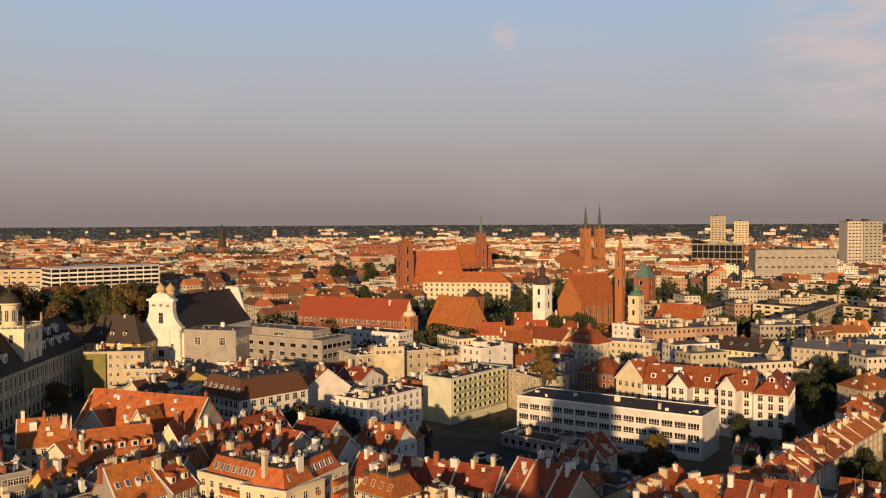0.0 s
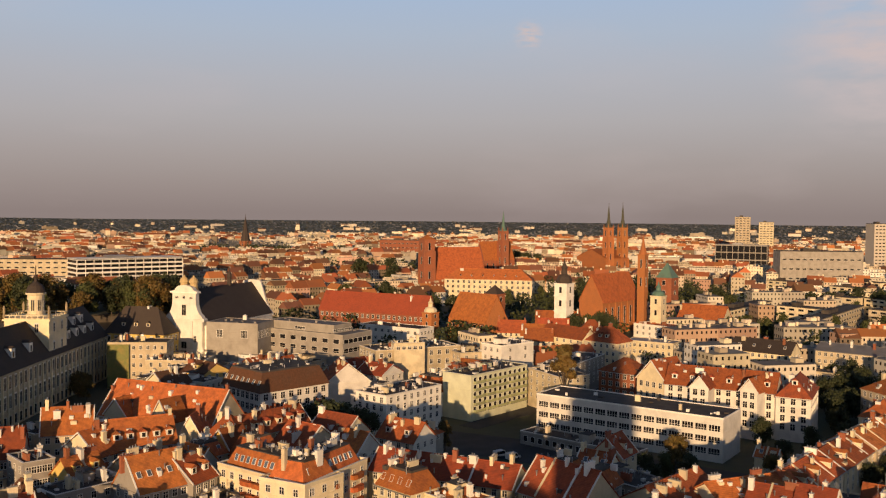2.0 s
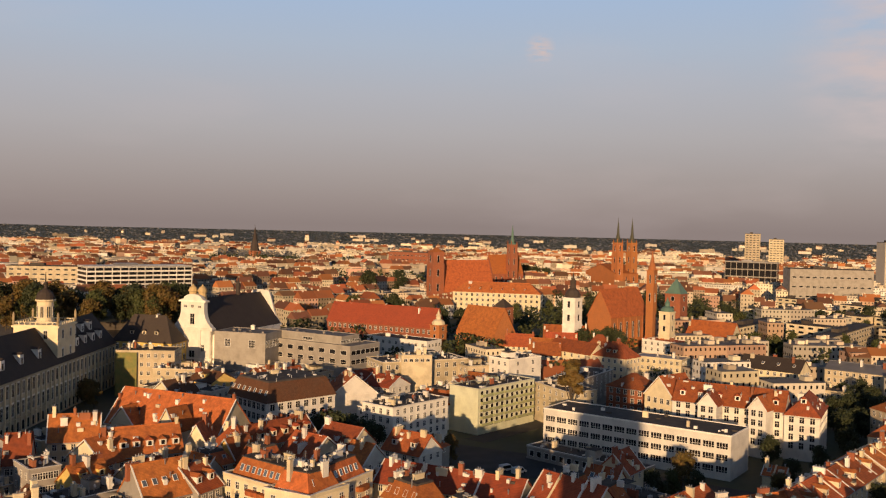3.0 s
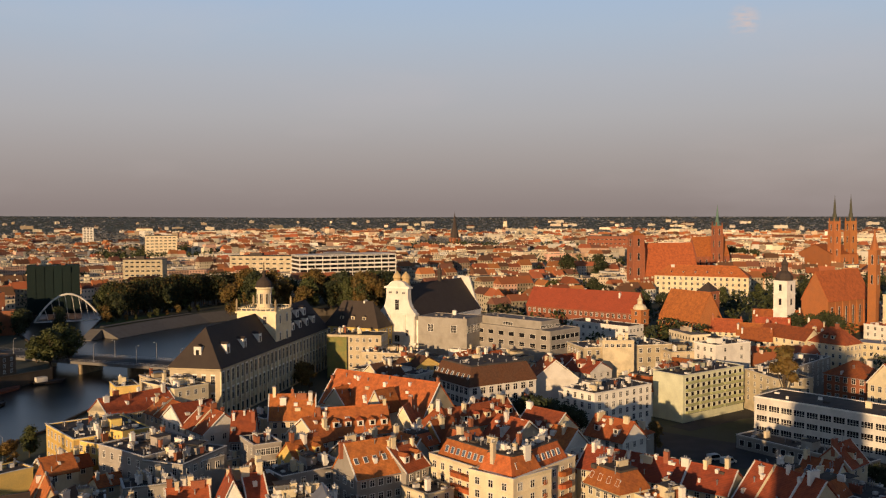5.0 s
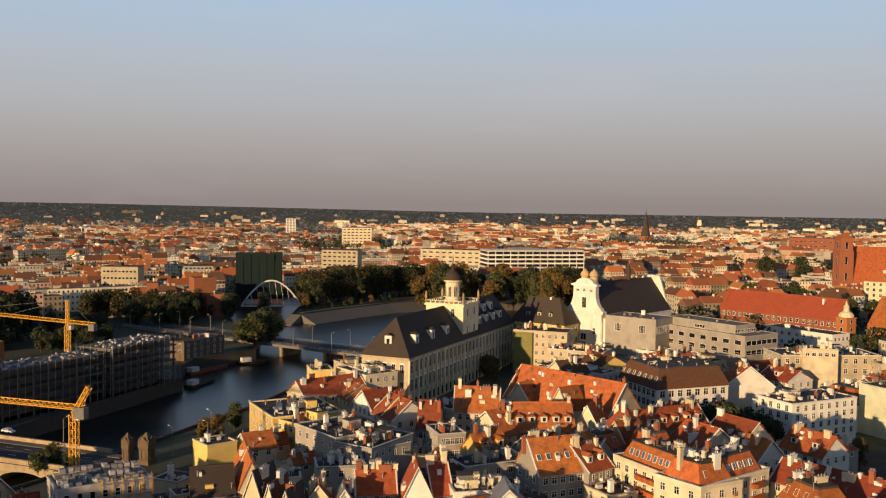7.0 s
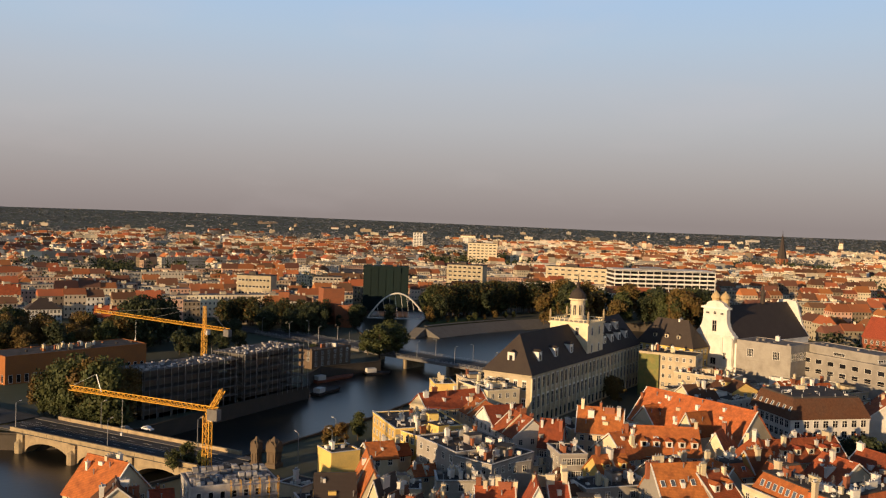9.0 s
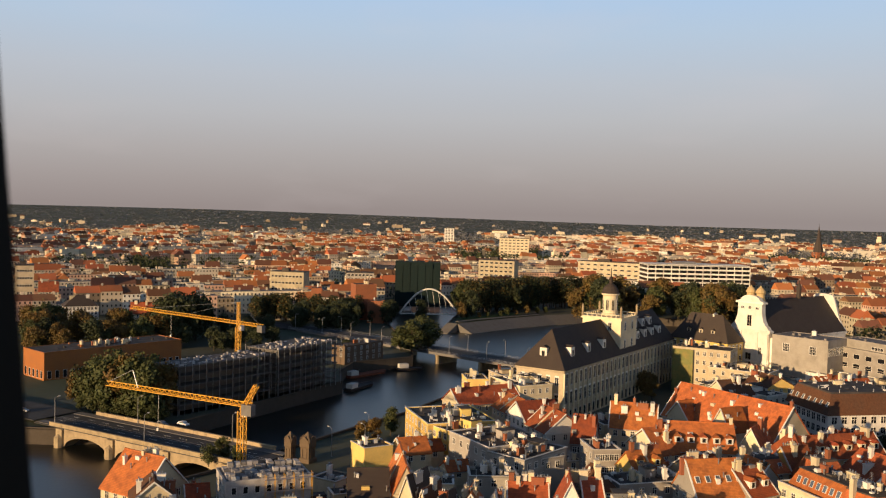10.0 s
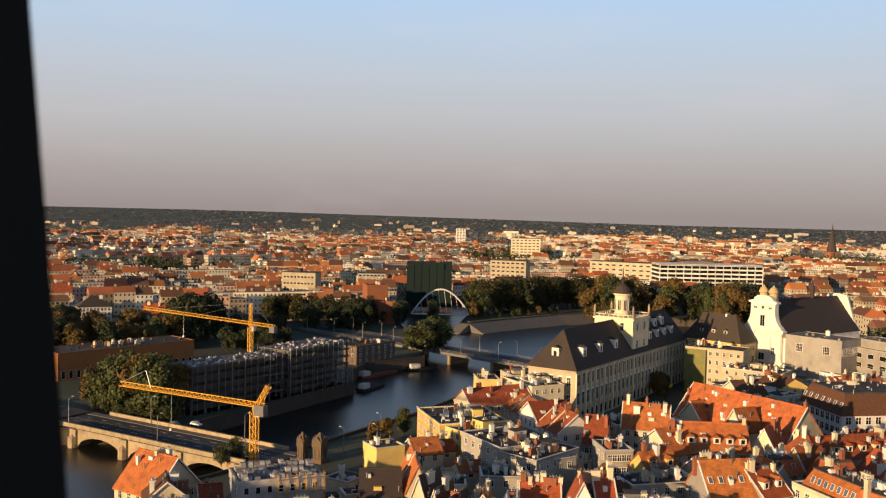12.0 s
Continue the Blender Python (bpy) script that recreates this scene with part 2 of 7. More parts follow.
# ---- mesh helpers ----
class Mesh:
    """Gathers faces with material slots and turns them into one mesh."""

    def __init__(self):
        self.v, self.f, self.m = [], [], []

    def face(self, pts, mat=0):
        k = len(self.v)
        self.v.extend(pts)
        self.f.append(tuple(range(k, k + len(pts))))
        self.m.append(mat)

    def add(self, verts, faces, mat=0):
        k = len(self.v)
        self.v.extend(verts)
        for q in faces:
            self.f.append(tuple(i + k for i in q))
            self.m.append(mat)

    def box(self, x0, x1, y0, y1, z0, z1, mat=0):
        self.add([(x0, y0, z0), (x1, y0, z0), (x1, y1, z0), (x0, y1, z0), (x0, y0, z1), (x1, y0, z1), (x1, y1, z1), (x0, y1, z1)],
                 [(3, 2, 1, 0), (4, 5, 6, 7), (0, 1, 5, 4), (1, 2, 6, 5), (2, 3, 7, 6), (3, 0, 4, 7)], mat)

    def shell(self, w, d, steps, mat=0):
        """A box of w by d whose outline steps in and out by height: rows of (z, offset), bottom to top, as one closed body."""
        loops = [[(-e, -e, z), (w + e, -e, z), (w + e, d + e, z), (-e, d + e, z)] for z, e in steps]
        faces = [(3, 2, 1, 0)] + [(4 * k + i, 4 * k + (i + 1) % 4, 4 * k + 4 + (i + 1) % 4, 4 * k + 4 + i) for k in range(len(loops) - 1) for i in range(4)]
        n = 4 * (len(loops) - 1)
        self.add([p for ring in loops for p in ring], faces + [(n, n + 1, n + 2, n + 3)], mat)

    def prism(self, low, high, mat=0):
        """Two loops of as many points, joined into a closed solid."""
        n = len(low)
        self.add(list(low) + list(high), [tuple(range(n - 1, -1, -1)), tuple(range(n, 2 * n))] + [(i, (i + 1) % n, n + (i + 1) % n, n + i) for i in range(n)], mat)

    def lathe(self, profile, n=12, cx=0.0, cy=0.0, mat=0, spin=0.0):
        """A turned body from rows of (radius, z), bottom to top."""
        rings = [[(cx + r * math.cos(spin + 2 * math.pi * i / n), cy + r * math.sin(spin + 2 * math.pi * i / n), z) for i in range(n)] for r, z in profile]
        verts = [p for ring in rings for p in ring]
        faces = [tuple(range(n - 1, -1, -1)), tuple(range((len(rings) - 1) * n, len(rings) * n))]
        for k in range(len(rings) - 1):
            faces += [(k * n + i, k * n + (i + 1) % n, (k + 1) * n + (i + 1) % n, (k + 1) * n + i) for i in range(n)]
        self.add(verts, faces, mat)

    def rod(self, a, b, r=0.1, n=4, mat=0):
        a, b = Vector(a), Vector(b)
        w = (b - a).normalized()
        u = w.cross(Vector((0, 0, 1)) if abs(w.z) < 0.9 else Vector((1, 0, 0))).normalized()
        t = w.cross(u)
        ring = [(u * math.cos(2 * math.pi * i / n + 0.785) + t * math.sin(2 * math.pi * i / n + 0.785)) * r for i in range(n)]
        self.prism([tuple(a + q) for q in ring], [tuple(b + q) for q in ring], mat)

    def data(self, name, mats):
        me = bpy.data.meshes.new(name)
        me.from_pydata(self.v, [], self.f)
        for m in mats if isinstance(mats, (list, tuple)) else [mats]:
            me.materials.append(m)
        if max(self.m, default=0) > 0:
            me.polygons.foreach_set("material_index", self.m)
        me.update()
        return me


def part(name, me, mats, parent=None, label="", at=None):
    """One mesh object under a thing or a part. me: a Mesh, or mesh data that is shared."""
    ob = new(name, me.data(name, mats) if isinstance(me, Mesh) else me)
    if parent is not None:
        ob.parent = parent
    if at is not None:
        ob.matrix_basis = at
    return tagged(ob, label)


def thing(name, label, category, m=None, group="", kind=""):
    ob = new(name)
    ob.empty_display_size = 1.0
    if m is not None:
        ob.matrix_world = m
    return tagged(ob, label, category, group, kind)


def facing(ax, ay, bx, by, z=0.0):
    """The pose of a front that runs from a to b; its back lies to the left of that way."""
    return Matrix.Translation((ax, ay, z)) @ Matrix.Rotation(math.atan2(by - ay, bx - ax), 4, "Z")


SHARED = {}


def window_mesh(w, h, style="plain"):
    """A window as one welded piece: a proud surround with a sill and glazing bars, and recessed panes. It faces -y; its foot is the origin."""
    key = ("window", round(w, 2), round(h, 2), style)
    if key not in SHARED:
        s = 0.14 if style != "thin" else 0.09
        xs = [-w / 2 - s, -w / 2, -0.05, 0.05, w / 2, w / 2 + s] if style != "thin" else [-w / 2 - s, -w / 2, w / 2, w / 2 + s]
        zs = [-s, 0, h * 0.62, h * 0.62 + 0.08, h, h + s] if style != "thin" else [-s, 0, h, h + s]
        if style == "ribbon":
            xs = [-w / 2 - s] + [-w / 2 + w * k / 4 + e for k in range(4) for e in (0.06, w / 4 - 0.06)] + [w / 2 + s]
            zs = [-s, 0, h * 0.3, h * 0.3 + 0.08, h, h + s]
        if style == "baroque":
            zs += [h + s + 0.5]
        ids, vs, fs, ms = {}, [], [], []

        def at(x, y, z):
            k = (round(x, 3), round(y, 3), round(z, 3))
            if k not in ids:
                ids[k] = len(vs)
                vs.append((x, y, z))
            return ids[k]

        def front(i, j):
            return -0.28 if j >= 5 else -0.2 if j == 0 else -0.10

        for i in range(len(xs) - 1):
            for j in range(len(zs) - 1):
                x0, x1, z0, z1 = xs[i], xs[i + 1], zs[j], zs[j + 1]
                if i % 2 and j % 2 and j < 5:
                    fs.append([at(x0, -0.03, z0), at(x1, -0.03, z0), at(x1, -0.03, z1), at(x0, -0.03, z1)])
                    ms.append(1)
                    for (a, b), (c, d) in (((x0, z0), (x1, z0)), ((x1, z0), (x1, z1)), ((x1, z1), (x0, z1)), ((x0, z1), (x0, z0))):
                        fs.append([at(a, -0.10, b), at(c, -0.10, d), at(c, -0.03, d), at(a, -0.03, b)])
                        ms.append(0)
                else:
                    fs.append([at(x0, -0.10, z0), at(x1, -0.10, z0), at(x1, -0.10, z1), at(x0, -0.10, z1)])
                    ms.append(0)
        for a, b, c, d in ((xs[0], zs[0], xs[-1], zs[0]), (xs[-1], zs[0], xs[-1], zs[-1]), (xs[-1], zs[-1], xs[0], zs[-1]), (xs[0], zs[-1], xs[0], zs[0])):
            fs.append([at(a, 0.02, b), at(c, 0.02, d), at(c, -0.10, d), at(a, -0.10, b)])
            ms.append(0)
        me = bpy.data.meshes.new("window")
        me.from_pydata(vs, [], fs)
        me.materials.append(FRAME)
        me.materials.append(GLASS)
        me.polygons.foreach_set("material_index", ms)
        SHARED[key] = me
    return SHARED[key]


def put_windows(parent, ax, ay, bx, by, rows, n, w, h, style="plain", pad=1.0, skip=None):
    """n windows in each row (foot heights) on the wall from a to b of the parent's own space."""
    me = window_mesh(w, h, style)
    turn_m = Matrix.Rotation(math.atan2(by - ay, bx - ax), 4, "Z")
    length = math.hypot(bx - ax, by - ay)
    for z in rows:
        for i in range(n):
            if skip and skip(i, z):
                continue
            s = (pad + (length - 2 * pad) * (i + 0.5) / n) / length
            part("window", me, None, parent, at=Matrix.Translation((ax + (bx - ax) * s, ay + (by - ay) * s, z)) @ turn_m)


def chimney_mesh(kind):
    key = ("chimney", kind)
    if key not in SHARED:
        q = Mesh()
        lx, ly, h = [(0.45, 0.36, 1.5), (0.95, 0.42, 1.7), (1.5, 0.42, 1.4), (0.6, 0.48, 2.4)][kind % 4]
        q.box(-lx, lx, -ly, ly, -2.6, h, 0)
        q.box(-lx - 0.12, lx + 0.12, -ly - 0.12, ly + 0.12, h, h + 0.16, 0)
        q.box(-lx - 0.06, lx + 0.06, -ly - 0.06, ly + 0.06, h - 0.45, h - 0.34, 0)
        for i in range(1 + kind % 4):
            x = (i - (kind % 4) / 2) * 0.55 * lx
            q.lathe([(0.15, h + 0.16), (0.12, h + 0.65), (0.17, h + 0.72)], 6, x, 0, 1)
        SHARED[key] = q.data("chimney", [[WHITE, BRICK, CREAM, WHITE, CREAM][kind % 5], STEEL])
    return SHARED[key]


def dormer_mesh(wall, roof, w=1.9, h=1.7, deep=3.0):
    key = ("dormer", wall.name, roof.name, w, h)
    if key not in SHARED:
        q = Mesh()
        q.box(-w / 2, w / 2, 0, deep, -0.8, h, 0)
        q.prism([(-w / 2 - 0.2, -0.25, h), (w / 2 + 0.2, -0.25, h), (0, -0.25, h + 0.8)], [(-w / 2 - 0.2, deep + 1, h), (w / 2 + 0.2, deep + 1, h), (0, deep + 1, h + 0.8)], 1)
        SHARED[key] = q.data("dormer", [wall, roof])
    return SHARED[key]


def skylight_mesh():
    if "sky" not in SHARED:
        q = Mesh()
        q.box(-0.5, 0.5, -0.75, 0.75, -0.1, 0.10, 1)
        for x in (-0.58, 0.5):
            q.box(x, x + 0.08, -0.83, 0.83, -0.1, 0.15, 0)
        for y in (-0.83, 0.75):
            q.box(-0.5, 0.5, y, y + 0.08, -0.1, 0.15, 0)
        SHARED["sky"] = q.data("skylight", [FRAME, SKYGLASS])
    return SHARED["sky"]


SKYGLASS = material("roof_window_glass", (0.10, 0.12, 0.14), rough=0.05, vary=0.2, dirty=0.0, bump=0.0, spec=1.0)


def dish_mesh():
    if "dish" not in SHARED:
        q = Mesh()
        q.rod((0, 0, -0.5), (0, 0, 0.7), 0.04, 4, 0)
        prof = [(0.05, 0.0), (0.28, 0.06), (0.45, 0.17)]
        k = len(q.v)
        q.lathe(prof, 10, 0, 0, 0)
        tilt = Matrix.Translation((0, -0.1, 0.75)) @ Matrix.Rotation(radians(65), 4, "X")
        q.v[k:] = [tuple(tilt @ Vector(p)) for p in q.v[k:]]
        SHARED["dish"] = q.data("satellite_dish", [FRAME])
    return SHARED["dish"]


FOOT = []  # footprints taken: centre, reach along and across, turn


def taken(x, y, r):
    for cx, cy, hw, hd, ca, sa in FOOT:
        dx, dy = x - cx, y - cy
        u, v = dx * ca + dy * sa, -dx * sa + dy * ca
        if abs(u) < hw + r and abs(v) < hd + r:
            return True
    return False


WORDS = {"white_plaster": "white plaster", "cream_plaster": "cream plaster", "beige_plaster": "beige plaster", "yellow_plaster": "yellow plaster", "grey_render": "grey rendered",
         "pale_green_render": "pale green rendered", "red_brick": "red brick", "orange_brick": "orange brick", "concrete": "bare concrete", "orange_roof_tiles": "orange tiled",
         "red_roof_tiles": "red tiled", "deep_red_roof_tiles": "deep red tiled", "bare_block_wall": "bare block", "sooty_sandstone": "sooty stone", "dark_brown_roof_tiles": "dark brown tiled", "dark_slate_roof": "dark slate", "bitumen_felt": "flat bitumen", "grey_tin_roof": "grey tin",
         "weathered_sandstone": "sandstone", "rust_orange_cladding": "rust-orange clad"}


def house(ax, ay, bx, by, depth, eave, rise=5.0, roof="gable", wall=CREAM, top=TILE, storeys=4, bays=0, dorms=0, skies=0, chims=2, name="house", label="", win=(1.1, 1.6), foot=0.0,
          style="plain", sides="auto", rows=None, base=0.0, dorm_wall=None, group="", dishes=0, edge=0.45, seed=None, start_row=None, fires=0):
    """A town house. Its front runs from a to b at the eave's corners; the back lies depth metres behind."""
    rnd = random.Random(seed if seed is not None else int(abs(ax * 31 + ay * 17)) + 5)
    m = facing(ax, ay, bx, by, base)
    w, d = math.hypot(bx - ax, by - ay), depth
    FOOT.append((*(m @ Vector((w / 2, d / 2, 0))).xy, w / 2, d / 2, math.cos(math.atan2(by - ay, bx - ax)), math.sin(math.atan2(by - ay, bx - ax))))
    words = WORDS.get(wall.name, "plaster"), WORDS.get(top.name, "tiled")
    lab = label or "{} town house with {} {} roof".format(words[0], words[1], {"gable": "gabled", "cross": "gabled", "hip": "hipped", "flat": "parapet", "mansard": "mansard", "attic": "mansard"}[roof])
    ob = thing(name, lab, "house", m, group)
    q = Mesh()
    steps = [(foot - 1.0, 0.08), (foot + 0.8, 0.08), (foot + 0.82, 0.0)]
    for k in range(1, storeys):
        zz = foot + 0.6 + (eave - foot - 0.6) * k / storeys
        if zz > foot + 1.2:
            steps += [(zz - 0.1, 0.0), (zz - 0.09, 0.07), (zz + 0.08, 0.07), (zz + 0.09, 0.0)]
    if roof in ("gable", "cross", "hip", "mansard"):
        steps += [(eave - 0.46, 0.0), (eave - 0.44, 0.2), (eave - 0.12, 0.2), (eave - 0.1, 0.0)]
    q.shell(w, d, steps + [(eave, 0.0)])
    o = edge
    r = Mesh()
    z0 = eave - 0.1
    if roof == "gable":
        q.prism([(0, 0.02, eave), (0, d - 0.02, eave), (0, d / 2, eave + rise - 0.25)], [(w, 0.02, eave), (w, d - 0.02, eave), (w, d / 2, eave + rise - 0.25)])
        for y0, s in ((-o, 1), (d + o, -1)):
            zl = z0 - o * rise / (d / 2)
            a, b = (-0.25, y0, zl), (w + 0.25, y0, zl)
            c, e = (w + 0.25, d / 2, eave + rise), (-0.25, d / 2, eave + rise)
            t = 0.3
            r.prism([a, b, c, e] if s > 0 else [b, a, e, c], [(p[0], p[1], p[2] + t) for p in ([a, b, c, e] if s > 0 else [b, a, e, c])])
        r.box(-0.25, w + 0.25, d / 2 - 0.2, d / 2 + 0.2, eave + rise + 0.2, eave + rise + 0.45)
    elif roof == "cross":
        q.prism([(0.02, 0, eave), (w - 0.02, 0, eave), (w / 2, 0, eave + rise - 0.25)][::-1], [(0.02, d, eave), (w - 0.02, d, eave), (w / 2, d, eave + rise - 0.25)][::-1])
        for x0, s in ((-o, 1), (w + o, -1)):
            zl = z0 - o * rise / (w / 2)
            a, b = (x0, d + 0.25, zl), (x0, -0.25, zl)
            c, e = (w / 2, -0.25, eave + rise), (w / 2, d + 0.25, eave + rise)
            pts = [a, b, c, e] if s > 0 else [b, a, e, c]
            r.prism(pts, [(p[0], p[1], p[2] + 0.3) for p in pts])
        r.box(w / 2 - 0.2, w / 2 + 0.2, -0.25, d + 0.25, eave + rise + 0.2, eave + rise + 0.45)
    elif roof == "hip":
        k = min(w, d) / 2
        low = [(-o, -o, z0), (w + o, -o, z0), (w + o, d + o, z0), (-o, d + o, z0)]
        if w >= d:
            p, e = (k * 0.95, d / 2, eave + rise), (w - k * 0.95, d / 2, eave + rise)
            r.add(low + [p, e], [(0, 1, 5, 4), (1, 2, 5), (2, 3, 4, 5), (3, 0, 4), (3, 2, 1, 0)])
        else:
            p, e = (w / 2, k * 0.95, eave + rise), (w / 2, d - k * 0.95, eave + rise)
            r.add(low + [p, e], [(0, 1, 4), (1, 2, 5, 4), (2, 3, 5), (3, 0, 4, 5), (3, 2, 1, 0)])
        r.rod(p, e, 0.22, 4)
    elif roof == "mansard":
        k = min(2.4, min(w, d) * 0.2)
        low = [(-o, -o, z0), (w + o, -o, z0), (w + o, d + o, z0), (-o, d + o, z0)]
        mid = [(k, k, eave + rise), (w - k, k, eave + rise), (w - k, d - k, eave + rise), (k, d - k, eave + rise)]
        r.prism(low, mid, 0)
        r.prism([(p[0] * 1.0, p[1], p[2] + 0.02) for p in mid], [(k + (p[0] - k) * 0.96 + 0.3, k + (p[1] - k) * 0.96 + 0.2, eave + rise + 0.5) for p in mid], 1)
    elif roof == "attic":  # a tiled attic storey set back behind a plain parapet
        for x0, x1, y0, y1 in ((-0.05, w + 0.05, -0.05, 0.3), (-0.05, w + 0.05, d - 0.3, d + 0.05), (-0.05, 0.3, 0.3, d - 0.3), (w - 0.3, w + 0.05, 0.3, d - 0.3)):
            r.box(x0, x1, y0, y1, eave + 0.004, eave + 0.8, 1)
        r.box(0.3, w - 0.3, 0.3, d - 0.3, eave + 0.003, eave + 0.12, 4)
        k = 1.3, 3.3
        r.prism(*[[(e, e, zz), (w - e, e, zz), (w - e, d - e, zz), (e, d - e, zz)] for e, zz in ((k[0], eave + 0.122), (k[1], eave + rise))], 0)
        r.box(k[1] - 0.2, w - k[1] + 0.2, k[1] - 0.2, d - k[1] + 0.2, eave + rise, eave + rise + 0.25, 4)
    else:
        r.box(0.3, w - 0.3, 0.3, d - 0.3, eave + 0.003, eave + 0.2, 0)
        for x0, x1, y0, y1 in ((-0.1, w + 0.1, -0.1, 0.3), (-0.1, w + 0.1, d - 0.3, d + 0.1), (-0.1, 0.3, 0.3, d - 0.3), (w - 0.3, w + 0.1, 0.3, d - 0.3)):
            r.box(x0, x1, y0, y1, eave + 0.004, eave + 0.45, 1)
        for _ in range(2 + int(w * d / 120)):
            x, y, s = rnd.uniform(1, w - 1), rnd.uniform(1, d - 1), rnd.uniform(0.3, 0.9)
            r.box(x - s, x + s, y - s * 0.7, y + s * 0.7, eave + 0.2, eave + rnd.uniform(0.4, 1.2), rnd.choice((0, 0, 1)))
    part("wall", q, wall, ob)

    def roof_z(x, y):
        if roof == "gable":
            return eave + rise * (1 - abs(y - d / 2) / (d / 2))
        if roof == "cross":
            return eave + rise * (1 - abs(x - w / 2) / (w / 2))
        if roof == "hip":
            return eave + rise * min(1, min(x, w - x, y, d - y) / (min(w, d) / 2))
        return eave + (rise if roof in ("mansard", "attic") else 0.2)

    # small roof fittings: vent pipes, hatches, flashings and verge boards
    away = math.hypot(ax, ay)
    if away < 420 and style != "ribbon":
        for _ in range(3 + int(w * d / (16 if roof == "flat" else 22))):
            x, y = (rnd.uniform(0.06, 0.94) * w, rnd.uniform(0.06, 0.94) * d) if roof != "attic" else (rnd.uniform(4.5, w - 4.5), rnd.uniform(4.2, d - 4.2))
            zz, kind = roof_z(x, y), rnd.random()
            if kind < 0.45:
                r.lathe([(0.14, zz - 0.3), (0.14, zz + rnd.uniform(0.5, 1.3)), (0.24, zz + 1.35), (0.05, zz + 1.5)], 5, x, y, 2)
            elif kind < 0.8:
                a, b = rnd.uniform(0.25, 0.6), rnd.uniform(0.25, 0.9)
                r.box(x - a, x + a, y - b, y + b, zz - 0.5, zz + rnd.uniform(0.35, 1.1), 3)
            else:
                a = rnd.uniform(0.4, 1.0)
                r.box(x - a, x + a, y - a * 0.8, y + a * 0.8, zz - 0.6, zz + rnd.uniform(0.3, 0.7), rnd.choice((1, 4)))
        if roof == "flat" and top is not CONCRETE or roof == "attic":
            for x0, x1, y0, y1 in ((-0.2, w + 0.2, -0.2, 0.36), (-0.2, 0.36, 0.36, d + 0.2), (w - 0.36, w + 0.2, 0.36, d + 0.2)):
                r.box(x0, x1, y0, y1, eave + (0.452 if roof == "flat" else 0.802), eave + (0.53 if roof == "flat" else 0.88), 3 if seed is None or seed % 3 else 2)
            if w * d > 110 and roof == "flat":
                x, y, a, b = rnd.uniform(0.25, 0.7) * w, rnd.uniform(0.35, 0.7) * d, rnd.uniform(1.2, 2.6), rnd.uniform(1.2, 2.2)
                r.box(x - a, x + a, y - b, y + b, eave + 0.21, eave + rnd.uniform(1.6, 2.8), 1)
                r.box(x - a - 0.2, x + a + 0.2, y - b - 0.2, y + b + 0.2, eave + 2.8, eave + 2.95, 4)
        if roof == "gable" and rnd.random() < 0.6:
            for x0 in (-0.42, w + 0.1):
                pts = [(x0, -o, z0 - o * rise / (d / 2) + 0.12), (x0 + 0.32, -o, z0 - o * rise / (d / 2) + 0.12), (x0 + 0.32, d / 2, eave + rise + 0.12), (x0, d / 2, eave + rise + 0.12)]
                r.prism(pts, [(p[0], p[1], p[2] + 0.34) for p in pts], 3)
        if roof == "cross":
            for s in (-1, 1):
                pts = [(w / 2 + s * (w / 2 + o), -0.5, z0 - o * rise / (w / 2)), (w / 2, -0.5, eave + rise)]
                lo = [(pts[0][0], -0.5, pts[0][2]), (pts[0][0], -0.15, pts[0][2]), (pts[1][0], -0.15, pts[1][2]), (pts[1][0], -0.5, pts[1][2])]
                r.prism(lo if s > 0 else lo[::-1], [(p[0], p[1], p[2] + 0.4) for p in (lo if s > 0 else lo[::-1])], 3)
        if roof in ("gable", "hip", "mansard"):
            r.box(-o, w + o, -o - 0.16, -o + 0.02, eave - 0.5, eave - 0.28, 2)
    part("roof", r, [top, BITUMEN if roof == "mansard" else wall, STEEL, FRAME, BITUMEN], ob)

    for i in range(chims):
        if roof == "attic":
            x, y = w * (i + 0.5) / chims, d * (0.4 if i % 2 else 0.6)
        elif roof == "gable":
            x, y = (0.6 if i % 2 == 0 else w - 0.6) if chims <= 2 else w * (i + 0.5) / chims, d * rnd.uniform(0.3, 0.6)
        else:
            x, y = rnd.uniform(0.15, 0.85) * w, rnd.uniform(0.25, 0.8) * d
        part("chimney", chimney_mesh(rnd.randrange(20)), None, ob, at=pose(x, y, roof_z(x, y) + 0.3, rz=rnd.choice((0, 90))))
    for i in range(fires):  # fire walls that stand proud of the tiles
        x = w * (i + 0.7) / (fires + 0.4)
        g = Mesh()
        prof = [(-0.3, eave - 0.6), (-0.3, eave + 0.2), (d / 2, eave + rise + 0.8), (d + 0.3, eave + 0.2), (d + 0.3, eave - 0.6)]
        g.prism([(x - 0.22, y, z) for y, z in prof], [(x + 0.22, y, z) for y, z in prof])
        part("fire_wall", g, WHITE if i % 2 else CREAM, ob)
    if dishes:
        g = Mesh()
        ax_, ay_ = rnd.uniform(0.2, 0.8) * w, rnd.uniform(0.3, 0.6) * d
        az_ = roof_z(ax_, ay_)
        g.rod((ax_, ay_, az_), (ax_, ay_, az_ + 3.6), 0.05)
        for k in range(5):
            g.rod((ax_ - 0.7 + k * 0.06, ay_, az_ + 2.2 + k * 0.3), (ax_ + 0.7 - k * 0.06, ay_, az_ + 2.2 + k * 0.3), 0.035)
        part("aerial", g, STEEL, ob)
